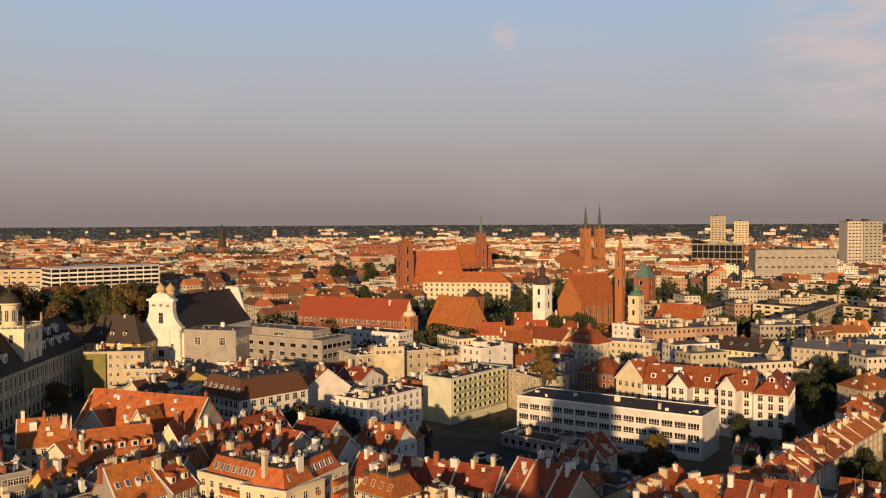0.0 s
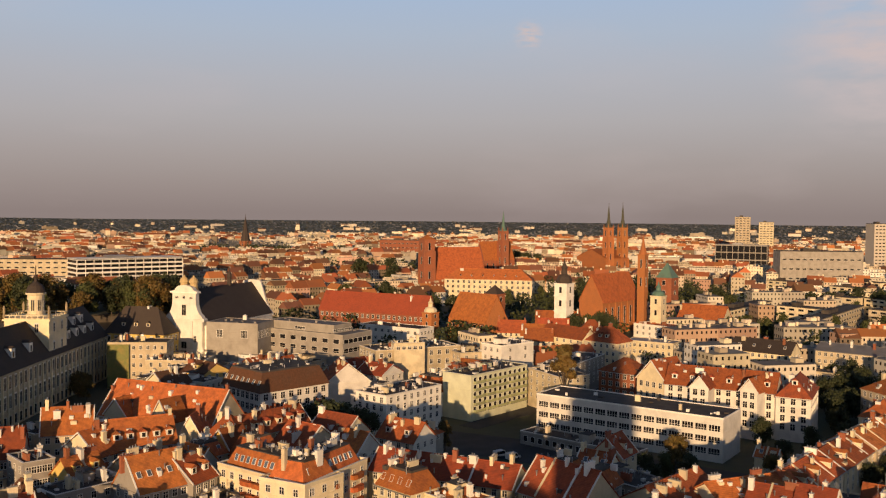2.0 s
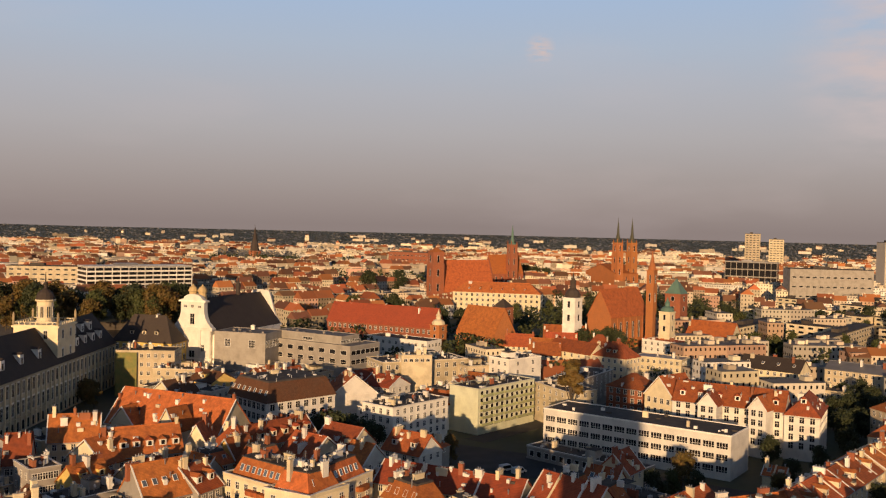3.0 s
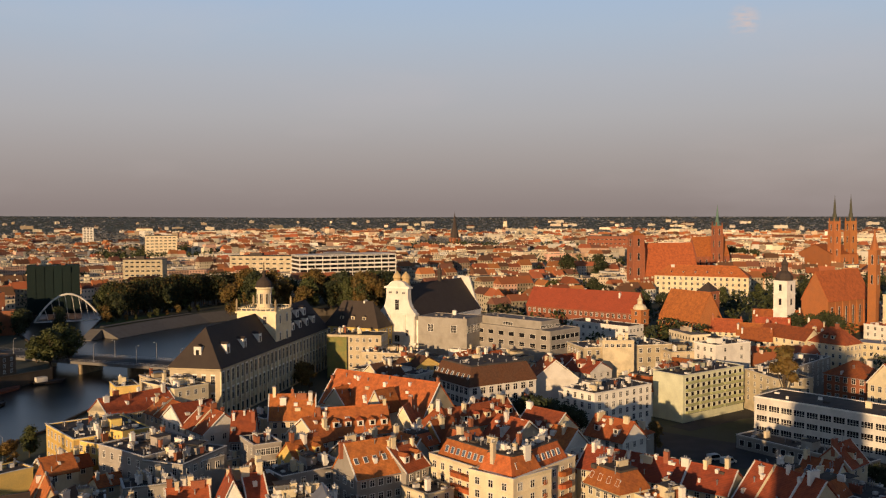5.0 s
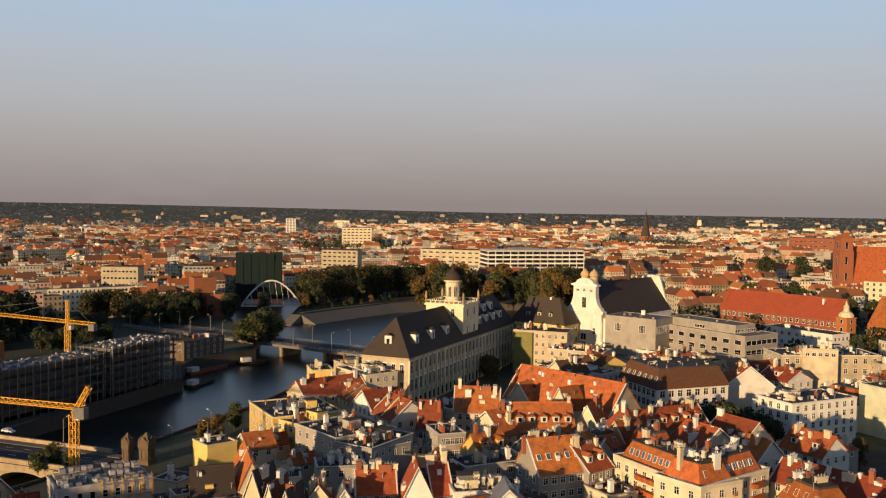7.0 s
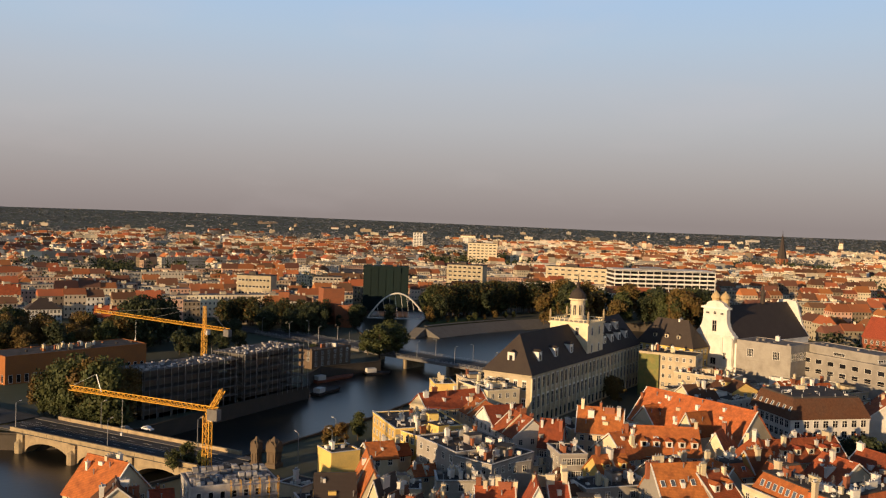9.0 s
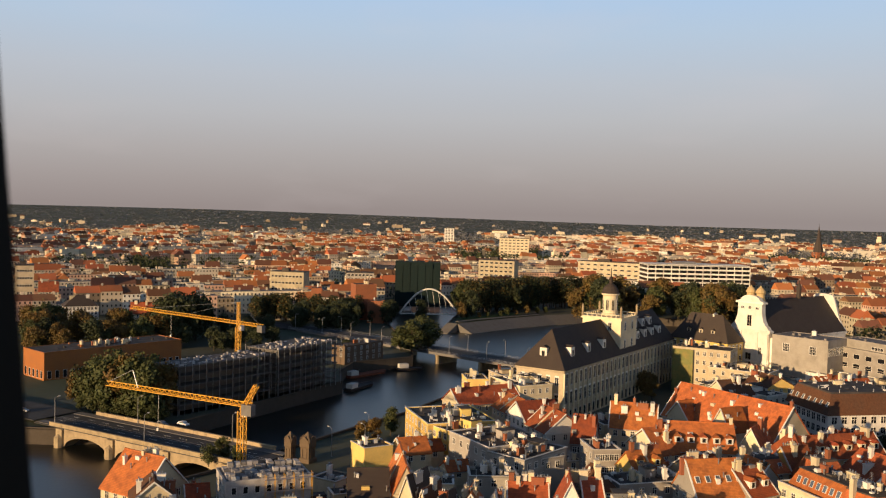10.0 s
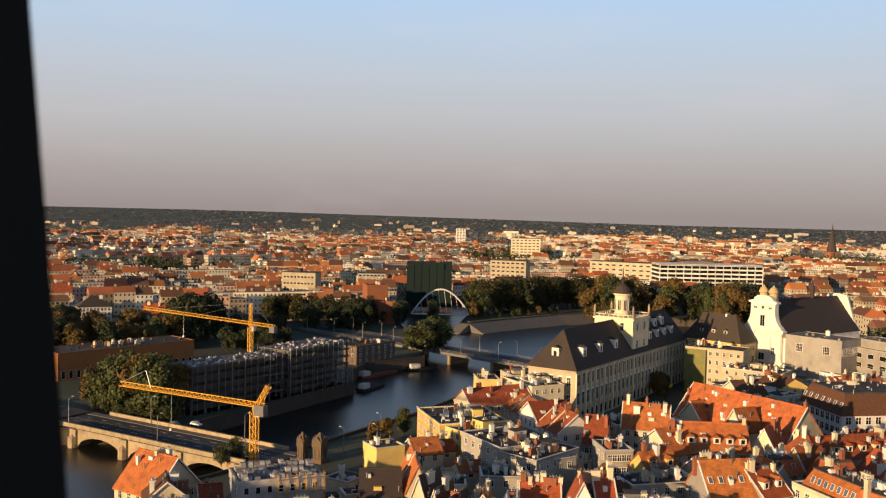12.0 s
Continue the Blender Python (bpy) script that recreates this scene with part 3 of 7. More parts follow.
    for i in range(dishes):
        x, y = rnd.uniform(0.1, 0.9) * w, rnd.uniform(0.1, 0.5) * d
        part("satellite_dish", dish_mesh(), None, ob, at=pose(x, y, roof_z(x, y) + 0.6, rz=rnd.uniform(-40, 60)))
    tilt = math.degrees(math.atan2(rise, d / 2)) if roof == "gable" else 60 if roof == "mansard" else math.degrees(math.atan2(rise, 2.0)) if roof == "attic" else math.degrees(math.atan2(rise, min(w, d) / 2))
    for i in range(dorms):
        x = w * (i + 0.5) / dorms if roof != "hip" else d * 0.4 + (w - d * 0.8) * (i + 0.5) / dorms
        y = d * 0.13 if roof != "mansard" else 0.5
        zz = roof_z(x, y) if roof != "mansard" else eave + 0.6
        dm = part("dormer", dormer_mesh(dorm_wall or wall, top), None, ob, at=pose(x, y, zz + 0.2))
        part("window", window_mesh(1.0, 1.2, "thin"), None, dm, at=pose(0, 0, 0.25))
    for i in range(skies):
        x = w * (i + 0.5) / skies
        y = d * (0.22 if roof == "gable" else 0.06)
        zz = roof_z(x, y) + 0.38 if roof == "gable" else eave + rise * 0.5
        yy = y if roof != "mansard" else 0.85
        if roof == "attic":
            x, yy, zz = 3.4 + (w - 6.8) * (i + 0.5) / skies, 2.25, eave + 0.12 + (rise - 0.12) * 0.5
        part("skylight", skylight_mesh(), None, ob, at=pose(x, yy, zz, rx=tilt))
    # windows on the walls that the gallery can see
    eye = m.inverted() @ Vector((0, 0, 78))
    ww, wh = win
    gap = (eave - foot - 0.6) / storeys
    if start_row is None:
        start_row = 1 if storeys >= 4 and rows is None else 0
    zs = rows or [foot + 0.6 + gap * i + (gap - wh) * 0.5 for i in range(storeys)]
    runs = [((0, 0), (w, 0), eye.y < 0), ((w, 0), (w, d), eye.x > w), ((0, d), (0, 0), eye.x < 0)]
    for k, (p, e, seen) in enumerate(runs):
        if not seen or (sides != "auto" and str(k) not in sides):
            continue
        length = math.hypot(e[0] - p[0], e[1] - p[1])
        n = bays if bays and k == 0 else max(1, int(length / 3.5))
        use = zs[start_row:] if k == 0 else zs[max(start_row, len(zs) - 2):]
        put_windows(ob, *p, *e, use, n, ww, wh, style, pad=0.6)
    return ob


# ---- the ground, the river and the streets ----
def land(r, yaw=0.0):
    """Height of the country: flat in the town, rising gently towards the far woods, with low hills on one side."""
    if r < 2300:
        return 0.0
    hill = min(1.0, max(0.0, (yaw - 6) / 26)) * 26 * max(0.0, r - 3300) / 1600
    return (r - 2300) * 36.0 / 2600 + hill


RIVER = [(-420, 60), (-260, 100), (-190, 150), (-156, 200), (-142, 240), (-137, 262), (-128, 300), (-120, 330), (-112, 390), (-106, 440), (-102, 475), (-92, 530), (-70, 590), (-30, 640), (50, 680),
         (45, 735), (-40, 722), (-120, 714), (-140, 690), (-161, 654), (-177, 621), (-184, 606), (-192, 608), (-199, 645), (-206, 690), (-228, 780), (-282, 770), (-256, 668), (-236, 600), (-205, 545), (-180, 500), (-163, 457), (-184, 426), (-180, 402), (-168, 377),
         (-180, 320), (-188, 276), (-217, 256), (-300, 232), (-440, 190)]
bm = bmesh.new()
ring = [bm.verts.new((900 * math.cos(2 * math.pi * i / 72), 900 * math.sin(2 * math.pi * i / 72), 0)) for i in range(72)]
bank = [bm.verts.new((x, y, 0)) for x, y in RIVER]
loops = [bm.edges.new((c[i], c[(i + 1) % len(c)])) for c in (ring, bank) for i in range(len(c))]
bmesh.ops.triangle_fill(bm, use_beauty=True, edges=loops)
inner = ring
for r in (1200, 1600, 2000, 2300, 2800, 3400, 4000, 4500, 4900):
    outer = [bm.verts.new((r * math.cos(2 * math.pi * i / 72), r * math.sin(2 * math.pi * i / 72), land(r, (i * 5 - 90 + 180) % 360 - 180))) for i in range(72)]
    for i in range(72):
        bm.faces.new((inner[i], inner[(i + 1) % 72], outer[(i + 1) % 72], outer[i]))
    inner = outer
bmesh.ops.recalc_face_normals(bm, faces=bm.faces)
me = bpy.data.meshes.new("ground")
bm.to_mesh(me)
bm.free()
me.materials.append(GROUND)
if sum(p.normal.z for p in me.polygons) < 0:
    me.flip_normals()
tagged(new("ground", me), "town ground of paving, earth and grass", "ground", kind="structure")
q = Mesh()
q.face([(x, y, -5.0) for x, y in RIVER])
tagged(part("water", q, WATER), "dark still river water with faint ripples", "river", kind="structure")
q = Mesh()
for i, (x, y) in enumerate(RIVER):
    x2, y2 = RIVER[(i + 1) % len(RIVER)]
    q.face([(x, y, 0.5), (x2, y2, 0.5), (x2, y2, -6), (x, y, -6)])
    nx, ny = y2 - y, x - x2
    k = 0.8 / math.hypot(nx, ny)
    q.prism([(x, y, 0.1), (x2, y2, 0.1), (x2 + nx * k, y2 + ny * k, 0.1), (x + nx * k, y + ny * k, 0.1)], [(x, y, 0.9), (x2, y2, 0.9), (x2 + nx * k, y2 + ny * k, 0.9), (x + nx * k, y + ny * k, 0.9)])
tagged(part("embankment", q, QUAY), "stone embankment wall along the river", "embankment", kind="structure")


def in_river(x, y):
    inside = False
    for i, (x1, y1) in enumerate(RIVER):
        x2, y2 = RIVER[(i + 1) % len(RIVER)]
        if (y1 > y) != (y2 > y) and x < (x2 - x1) * (y - y1) / (y2 - y1) + x1:
            inside = not inside
    return inside


def strip(name, pts, width, z, mat, label, category):
    """A road or path along a line of points."""
    q = Mesh()
    for (x, y), (x2, y2) in zip(pts, pts[1:]):
        l = math.hypot(x2 - x, y2 - y)
        nx, ny = -(y2 - y) / l * width / 2, (x2 - x) / l * width / 2
        q.prism([(x + nx, y + ny, z - 0.3), (x - nx, y - ny, z - 0.3), (x2 - nx, y2 - ny, z - 0.3), (x2 + nx, y2 + ny, z - 0.3)],
                [(x + nx, y + ny, z), (x - nx, y - ny, z), (x2 - nx, y2 - ny, z), (x2 + nx, y2 + ny, z)])
        FOOT.append(((x + x2) / 2, (y + y2) / 2, l / 2, width / 2, (x2 - x) / l, (y2 - y) / l))
    return tagged(part(name, q, mat), label, category, kind="structure")


# ---- trees ----
def tree_meshes(seed, tall, wide, low, leaves, size):
    """Trunk with limbs, and a crown of many leaf clumps with gaps."""
    rnd = random.Random(seed)
    t = Mesh()
    t.lathe([(0.035 * tall * 0.5, 0), (0.02 * tall * 0.6, tall * 0.35), (0.05, tall * 0.8)], 7)
    blobs = []
    for i in range(17):
        a, h = rnd.uniform(0, 6.28), rnd.uniform(low, 0.88)
        k = math.sin(min(1, (h - low * 0.6) / (1 - low * 0.6)) * math.pi) ** 0.6
        r = wide * rnd.uniform(0.25, 0.62) * k
        c = Vector((r * math.cos(a), r * math.sin(a), h * tall))
        t.rod((0, 0, tall * max(0.15, h - 0.3)), c, 0.09, 4)
        blobs.append((c, wide * rnd.uniform(0.28, 0.5)))
    blobs.append((Vector((0, 0, tall * 0.88)), wide * 0.35))
    cr = Mesh()
    for i in range(leaves):
        c, r = blobs[rnd.randrange(len(blobs))]
        d = Vector((rnd.gauss(0, 1), rnd.gauss(0, 1), rnd.gauss(0, 1))).normalized()
        p = c + d * r * rnd.uniform(0.45, 1.08) * Vector((1, 1, 0.9)).z
        u = Vector((rnd.gauss(0, 1), rnd.gauss(0, 1), rnd.gauss(0, 1))).normalized()
        w = u.cross(d + Vector((0.01, 0.02, 0.03))).normalized()
        s = size * rnd.uniform(0.6, 1.3)
        cr.face([tuple(p - u * s), tuple(p + w * s * 0.8), tuple(p + u * s * 0.9), tuple(p - w * s * 0.7)])
    return t.data("trunk", [BARK]), cr


TREES = {}
TREE_LABEL = {"green": "broad green deciduous tree with a full crown", "warm": "deciduous tree with yellowing autumn leaves", "dark": "dense dark green tree", "poplar": "tall narrow poplar with olive leaves",
              "bush": "low rounded shrub with dense leaves"}
n_trees = 0


def tree(x, y, h, kind="green", z=0.0, wide=1.0):
    global n_trees
    n_trees += 1
    key = (kind, n_trees % 3)
    if key not in TREES:
        tall, w, low = {"poplar": (20.0, 2.6, 0.2), "bush": (5.0, 3.0, 0.3)}.get(kind, (14.0, 6.0, 0.2))
        trunk, cr = tree_meshes(hash_of(key), tall, w, low, 2600 if kind != "bush" else 900, 0.42 if kind != "bush" else 0.3)
        TREES[key] = (tall, trunk, cr.data("crown", [{"green": LEAF, "warm": LEAFWARM, "dark": LEAFDARK, "poplar": LEAFWARM, "bush": LEAF}[kind]]))
    tall, trunk, crown = TREES[key]
    s = h / tall
    FOOT.append((x, y, h * 0.22, h * 0.22, 1, 0))
    ob = thing("tree" if kind != "bush" else "shrub", TREE_LABEL[kind], "tree" if kind != "bush" else "shrub",
               Matrix.Translation((x, y, z)) @ Matrix.Rotation(n_trees * 2.4, 4, "Z") @ Matrix.Diagonal((s * wide, s * wide, s, 1)), "trees of the town")
    part("trunk", trunk, None, ob)
    part("crown", crown, None, ob)
    return ob


def hash_of(key):
    return sum(ord(c) * (i + 3) for i, c in enumerate(key[0])) + key[1] * 101


# ---- the large buildings ----
def gothic_church(ax, ay, bx, by, depth, eave, rise, wall, top, label, towers=(), bays=6, name="church", flip=False):
    """A hall church: nave from a to b with buttresses and tall windows, and towers of (x, y, side, height, spire, spire material) in its own space."""
    m = facing(ax, ay, bx, by)
    w, d = math.hypot(bx - ax, by - ay), depth
    FOOT.append((*(m @ Vector((w / 2, d / 2, 0))).xy, w / 2 + 4, d / 2 + 4, math.cos(math.atan2(by - ay, bx - ax)), math.sin(math.atan2(by - ay, bx - ax))))
    ob = thing(name, label, "church", m)
    q = Mesh()
    q.box(0, w, 0, d, -1, eave)
    q.prism([(0, 0, eave), (0, d, eave), (0, d / 2, eave + rise - 0.4)], [(w, 0, eave), (w, d, eave), (w, d / 2, eave + rise - 0.4)])
    part("wall", q, wall, ob)
    for i in range(bays + 1):
        b = Mesh()
        b.prism([(-0.5, -1.8, -1), (0.5, -1.8, -1), (0.5, 0, -1), (-0.5, 0, -1)], [(-0.5, -0.5, eave - 2), (0.5, -0.5, eave - 2), (0.5, 0, eave - 1), (-0.5, 0, eave - 1)])
        part("buttress", b, wall, ob, at=pose(w * i / bays, 0, 0))
    r = Mesh()
    for s in (0, 1):
        y0, zl = (-0.6, eave - 0.6 * rise / (d / 2)) if s == 0 else (d + 0.6, eave - 0.6 * rise / (d / 2))
        pts = [(-0.3, y0, zl), (w + 0.3, y0, zl), (w + 0.3, d / 2, eave + rise), (-0.3, d / 2, eave + rise)]
        if s:
            pts = [pts[1], pts[0], pts[3], pts[2]]
        r.prism(pts, [(p[0], p[1], p[2] + 0.4) for p in pts])
    part("roof", r, top, ob)
    put_windows(ob, 0, 0, w, 0, [eave * 0.3], bays, 1.6, eave * 0.5, "thin", pad=0.5)
    for tx, ty, side, high, spire, cap in towers:
        t = Mesh()
        t.box(tx - side / 2, tx + side / 2, ty - side / 2, ty + side / 2, -1, high)
        for k in range(1, 5):
            t.box(tx - side / 2 - 0.25, tx + side / 2 + 0.25, ty - side / 2 - 0.25, ty + side / 2 + 0.25, high * k / 4 - 0.5, high * k / 4)
        tw = part("tower", t, wall, ob)
        for cx in (-1, 1):
            for cy in (-1, 1):
                c = Mesh()
                c.box(-0.6, 0.6, -0.6, 0.6, -1, high * 0.8)
                part("corner_buttress", c, wall, tw, at=pose(tx + cx * side / 2, ty + cy * side / 2, 0))
                if spire > 12:
                    c = Mesh()
                    c.lathe([(0.8, 0), (0.5, 2.5), (0.05, 5)], 4, 0, 0, 0, 0.785)
                    part("pinnacle", c, wall, tw, at=pose(tx + cx * (side / 2 - 0.6), ty + cy * (side / 2 - 0.6), high))
        if spire > 0:
            s = Mesh()
            if cap == TILE or cap == TILERED:
                s.lathe([(side * 0.74, high), (side * 0.36, high + spire * 0.5), (0.1, high + spire)], 4, tx, ty, 0, 0.785)
            else:
                s.lathe([(side * 0.54, high), (side * 0.44, high + spire * 0.06), (side * 0.27, high + spire * 0.1), (side * 0.26, high + spire * 0.26), (side * 0.19, high + spire * 0.3), (side * 0.13, high + spire * 0.6), (0.25, high + spire * 0.9), (0.15, high + spire)], 8, tx, ty)
            part("spire", s, cap, tw)
        for k in (0.33, 0.58, 0.82):
            for px, py, rz in ((tx, ty - side / 2, 0), (tx - side / 2, ty, -90), (tx + side / 2, ty, 90)):
                part("louvre_window", window_mesh(side * 0.18, high * 0.12, "thin"), None, tw, at=pose(px, py, high * k, rz=rz))
    return ob


def baroque_church(x, y, ang, length, width, eave, ridge):
    """The white university church: a volute front, a long dark roof and a white end gable."""
    ob = thing("baroque_church", "white baroque church with volute gables and dark slate roof", "church", pose(x, y, 0, rz=ang))
    FOOT.append((x + math.cos(radians(ang)) * length / 2, y + math.sin(radians(ang)) * length / 2, length / 2 + 3, width / 2 + 3, math.cos(radians(ang)), math.sin(radians(ang))))
    h = width / 2
    q = Mesh()
    q.box(0, length, -h, h, -1, eave)
    q.box(-0.2, length + 0.2, -h - 0.5, h + 0.5, eave - 0.8, eave - 0.1)
    part("wall", q, WHITE, ob)
    r = Mesh()
    rise = ridge - eave
    r.prism([(1, -h - 0.7, eave), (1, h + 0.7, eave), (1, 0, ridge)], [(length - 1, -h - 0.7, eave), (length - 1, h + 0.7, eave), (length - 1, 0, ridge)])
    part("roof", r, SLATE, ob)
    # the curved outline of the front: half widths by height
    w2 = h - 5.6
    line = [(h - 1.6, -1), (h - 1.6, 25.6), (h - 1.0, 26.0), (h - 1.0, 27.2), (h - 2.0, 27.5), (h - 2.4, 28.4), (h - 3.6, 29.4), (h - 4.7, 31.2), (w2 + 0.2, 33.6), (w2, 36.2), (w2, 39.0), (w2 + 0.7, 39.3), (w2 + 0.7, 40.0),
            (w2 - 0.2, 40.3), (w2 - 1.2, 40.6), (w2 - 2.0, 41.8), (w2 - 3.4, 42.6), (0.7, 43.0)]
    line = [(max(0.4, a), b) for a, b in line]

    def outline(x0, x1, pts, mat, nm):
        g = Mesh()
        full = [(a, b) for a, b in pts] + [(-a, b) for a, b in reversed(pts)]
        g.prism([(x0, a, b) for a, b in full], [(x1, a, b) for a, b in full])
        return part(nm, g, mat, ob)

    front = outline(-1.6, 1.2, line, WHITE, "facade")
    for z in (26.2, 39.2, 12.0):
        g = Mesh()
        wz = h - 0.8 if z < 30 else w2 + 1.0
        g.box(-2.2, 1.3, -wz, wz, z, z + 0.8)
        part("cornice", g, WHITE, front)
    for yy in (-h + 2.4, -4.4, 4.4, h - 2.4):
        g = Mesh()
        g.box(-2.1, -1.5, yy - 0.6, yy + 0.6, 0, 26.0)
        part("pilaster", g, WHITE, front)
    for yy, z, ww, hh in ((0, 8, 2.8, 8.0), (0, 28.6, 2.2, 5.0), (-h * 0.5, 16, 1.4, 3.0), (h * 0.5, 16, 1.4, 3.0), (0, 36.6, 1.2, 1.2), (-3.9, 36.6, 1.6, 0.9), (3.9, 36.6, 1.6, 0.9)):
        part("window", window_mesh(ww, hh, "plain"), None, front, at=pose(-1.62, yy, z, rz=-90))
    for yy in (-2.6, 2.6):
        g = Mesh()
        g.lathe([(2.3, 0), (2.3, 0.8), (1.9, 1.0), (1.9, 3.6), (2.4, 3.9), (2.3, 4.6), (1.6, 5.8), (0.6, 6.6), (0.1, 7.4)], 10, 0, 0)
        part("belfry", g, GOLD, ob, at=pose(2.6, yy, ridge - 0.4))
    end = [(h + 0.8, eave - 1), (h + 0.2, eave + 0.5), (h - 1.5, eave + 2.5), (h - 3, eave + 5.5), (h - 4.5, eave + rise * 0.62), (h - 6.2, ridge - 1.0), (h - 7.0, ridge + 0.6), (0.6, ridge + 1.2)]
    outline(length - 1.2, length, [(max(0.4, a), b) for a, b in end], WHITE, "end_gable")
    g = Mesh()
    g.lathe([(1.2, 0), (1.1, 4), (1.4, 4.3), (1.1, 6), (0.3, 7.6), (0.1, 10)], 8, length * 0.62, 0)
    part("ridge_turret", g, SLATE, ob, at=pose(0, 0, ridge - 0.5))
    put_windows(ob, 2, -h, length - 2, -h, [eave - 9], 6, 2.0, 5.0, "thin")
    return ob


def university(ax, ay, ang, length, width, eave, ridge):
    """The long baroque main building with a tower in its middle; its front lies to the right of its way."""
    ob = thing("university_building", "long baroque building with steep dark hipped roof and dormers", "palace", pose(ax, ay, 0, rz=ang))
    ca, sa = math.cos(radians(ang)), math.sin(radians(ang))
    c = Matrix.Rotation(radians(ang), 4, "Z") @ Vector((length / 2, width / 2, 0))
    FOOT.append((ax + c.x, ay + c.y, length / 2 + 3, width / 2 + 3, ca, sa))
    q = Mesh()
    q.box(0, length, 0, width, -1, eave)
    for z in (5.6, eave - 1.0, eave - 0.4):
        q.box(-0.4, length + 0.4, -0.4, width + 0.4, z, z + 0.35)
    part("wall", q, BEIGE, ob)
    for i in range(int(length / 4.2) + 1):
        g = Mesh()
        g.box(-0.4, 0.4, -0.5, 0.05, 0.5, eave - 1)
        part("pilaster", g, CREAM, ob, at=pose(0.4 + i * 4.2, 0, 0))
    r = Mesh()
    low = [(-0.8, -0.8, eave), (length + 0.8, -0.8, eave), (length + 0.8, width + 0.8, eave), (-0.8, width + 0.8, eave)]
    k = width * 0.46
    r.add(low + [(k, width / 2, ridge), (length - 2, width / 2, ridge)], [(0, 1, 5, 4), (1, 2, 5), (2, 3, 4, 5), (3, 0, 4), (3, 2, 1, 0)])
    part("roof", r, SLATE, ob)
    n = int(length / 4.2)
    put_windows(ob, 0.4, 0, 0.4 + n * 4.2, 0, [7.0, 14.0], n, 1.9, 4.4, "baroque", pad=0)
    put_windows(ob, 0.4, 0, 0.4 + n * 4.2, 0, [0.8], n, 1.9, 3.4, "thin", pad=0)
    put_windows(ob, 0, width, 0, 0, [1.6, 7.6, 14.2], 5, 1.5, 3.0, "baroque")
    dm = dormer_mesh(WHITE, SLATE, 3.0, 3.8, 5.0)

    def dormer(x, y, z, rz):
        o = part("dormer", dm, None, ob, at=pose(x, y, z, rz=rz))
        part("window", window_mesh(1.3, 2.2, "thin"), None, o, at=pose(0, 0, 0.4))

    slope = (ridge - eave) / (width / 2)
    for x in (12, 27, 42, 70, 79, 88, 97, 106):
        dormer(x, 2.2, eave + 2.2 * slope + 0.6, 0)
    for x in (66, 75, 84, 93, 102):
        dormer(x, 5.4, eave + 5.4 * slope + 0.4, 0)
    dormer(2.4, width / 2, eave + 2.4 * slope + 0.4, -90)
    return ob


def stargazer_tower(x, y, ang, side, top, tip):
    """The square tower with a balustrade, statues and a domed lantern."""
    ob = thing("observatory_tower", "cream baroque tower with balustrade, statues and domed lantern", "tower", pose(x, y, 0, rz=ang))
    h = side / 2
    q = Mesh()
    q.box(-h, h, -h, h, -1, top)
    q.box(-h - 0.6, h + 0.6, -h - 0.6, h + 0.6, top - 1.0, top - 0.3)
    q.box(-h - 0.3, h + 0.3, -h - 0.3, h + 0.3, top - 6.5, top - 6.1)
    part("shaft", q, CREAM, ob)
    b = Mesh()
    for i in range(9):
        s = -h + side * i / 8
        for px, py in ((s, -h), (s, h), (-h, s), (h, s)):
            b.box(px - 0.15, px + 0.15, py - 0.15, py + 0.15, top, top + 1.0)
    for y0 in (-h - 0.2, h - 0.2):
        b.box(-h - 0.2, h + 0.2, y0, y0 + 0.4, top + 1.0, top + 1.25)
    for x0 in (-h - 0.2, h - 0.2):
        b.box(x0, x0 + 0.4, -h + 0.2, h - 0.2, top + 1.0, top + 1.25)
    part("balustrade", b, CREAM, ob)
    for cx in (-1, 1):
        for cy in (-1, 1):
            g = Mesh()
            g.lathe([(0.6, 0), (0.6, 1.3), (0.4, 1.4), (0.55, 2.4), (0.45, 3.2), (0.6, 3.8), (0.3, 4.2), (0.32, 4.6), (0.1, 4.9)], 8)
            part("statue", g, SANDSTONE, ob, at=pose(cx * h, cy * h, top + 0.2))
    put_windows(ob, -h, -h, h, -h, [top - 5.5, top - 13], 2, 1.4, 3.2, "baroque")
    put_windows(ob, -h, h, -h, -h, [top - 5.5, top - 13], 2, 1.4, 3.2, "baroque")
    put_windows(ob, h, -h, h, h, [top - 5.5, top - 13], 2, 1.4, 3.2, "baroque")
    l = Mesh()
    l.lathe([(3.6, top), (3.6, top + 1), (3.2, top + 1.1), (3.2, top + 8.6), (3.9, top + 9.0), (3.9, top + 9.6)], 16)
    lan = part("lantern", l, CREAM, ob)
    for a in range(0, 360, 45):
        part("window", window_mesh(1.2, 4.4, "thin"), None, lan, at=pose(3.15 * math.sin(radians(a)), -3.15 * math.cos(radians(a)), top + 2.4, rz=a))
    d = Mesh()
    d.lathe([(3.7, top + 9.6), (3.5, top + 11), (2.8, top + 12.4), (1.6, top + 13.4), (0.7, top + 14), (0.7, top + 15.4), (1.0, top + 15.8), (0.3, top + 16.8), (0.12, tip)], 14)
    part("dome", d, SLATE, lan)
    return ob


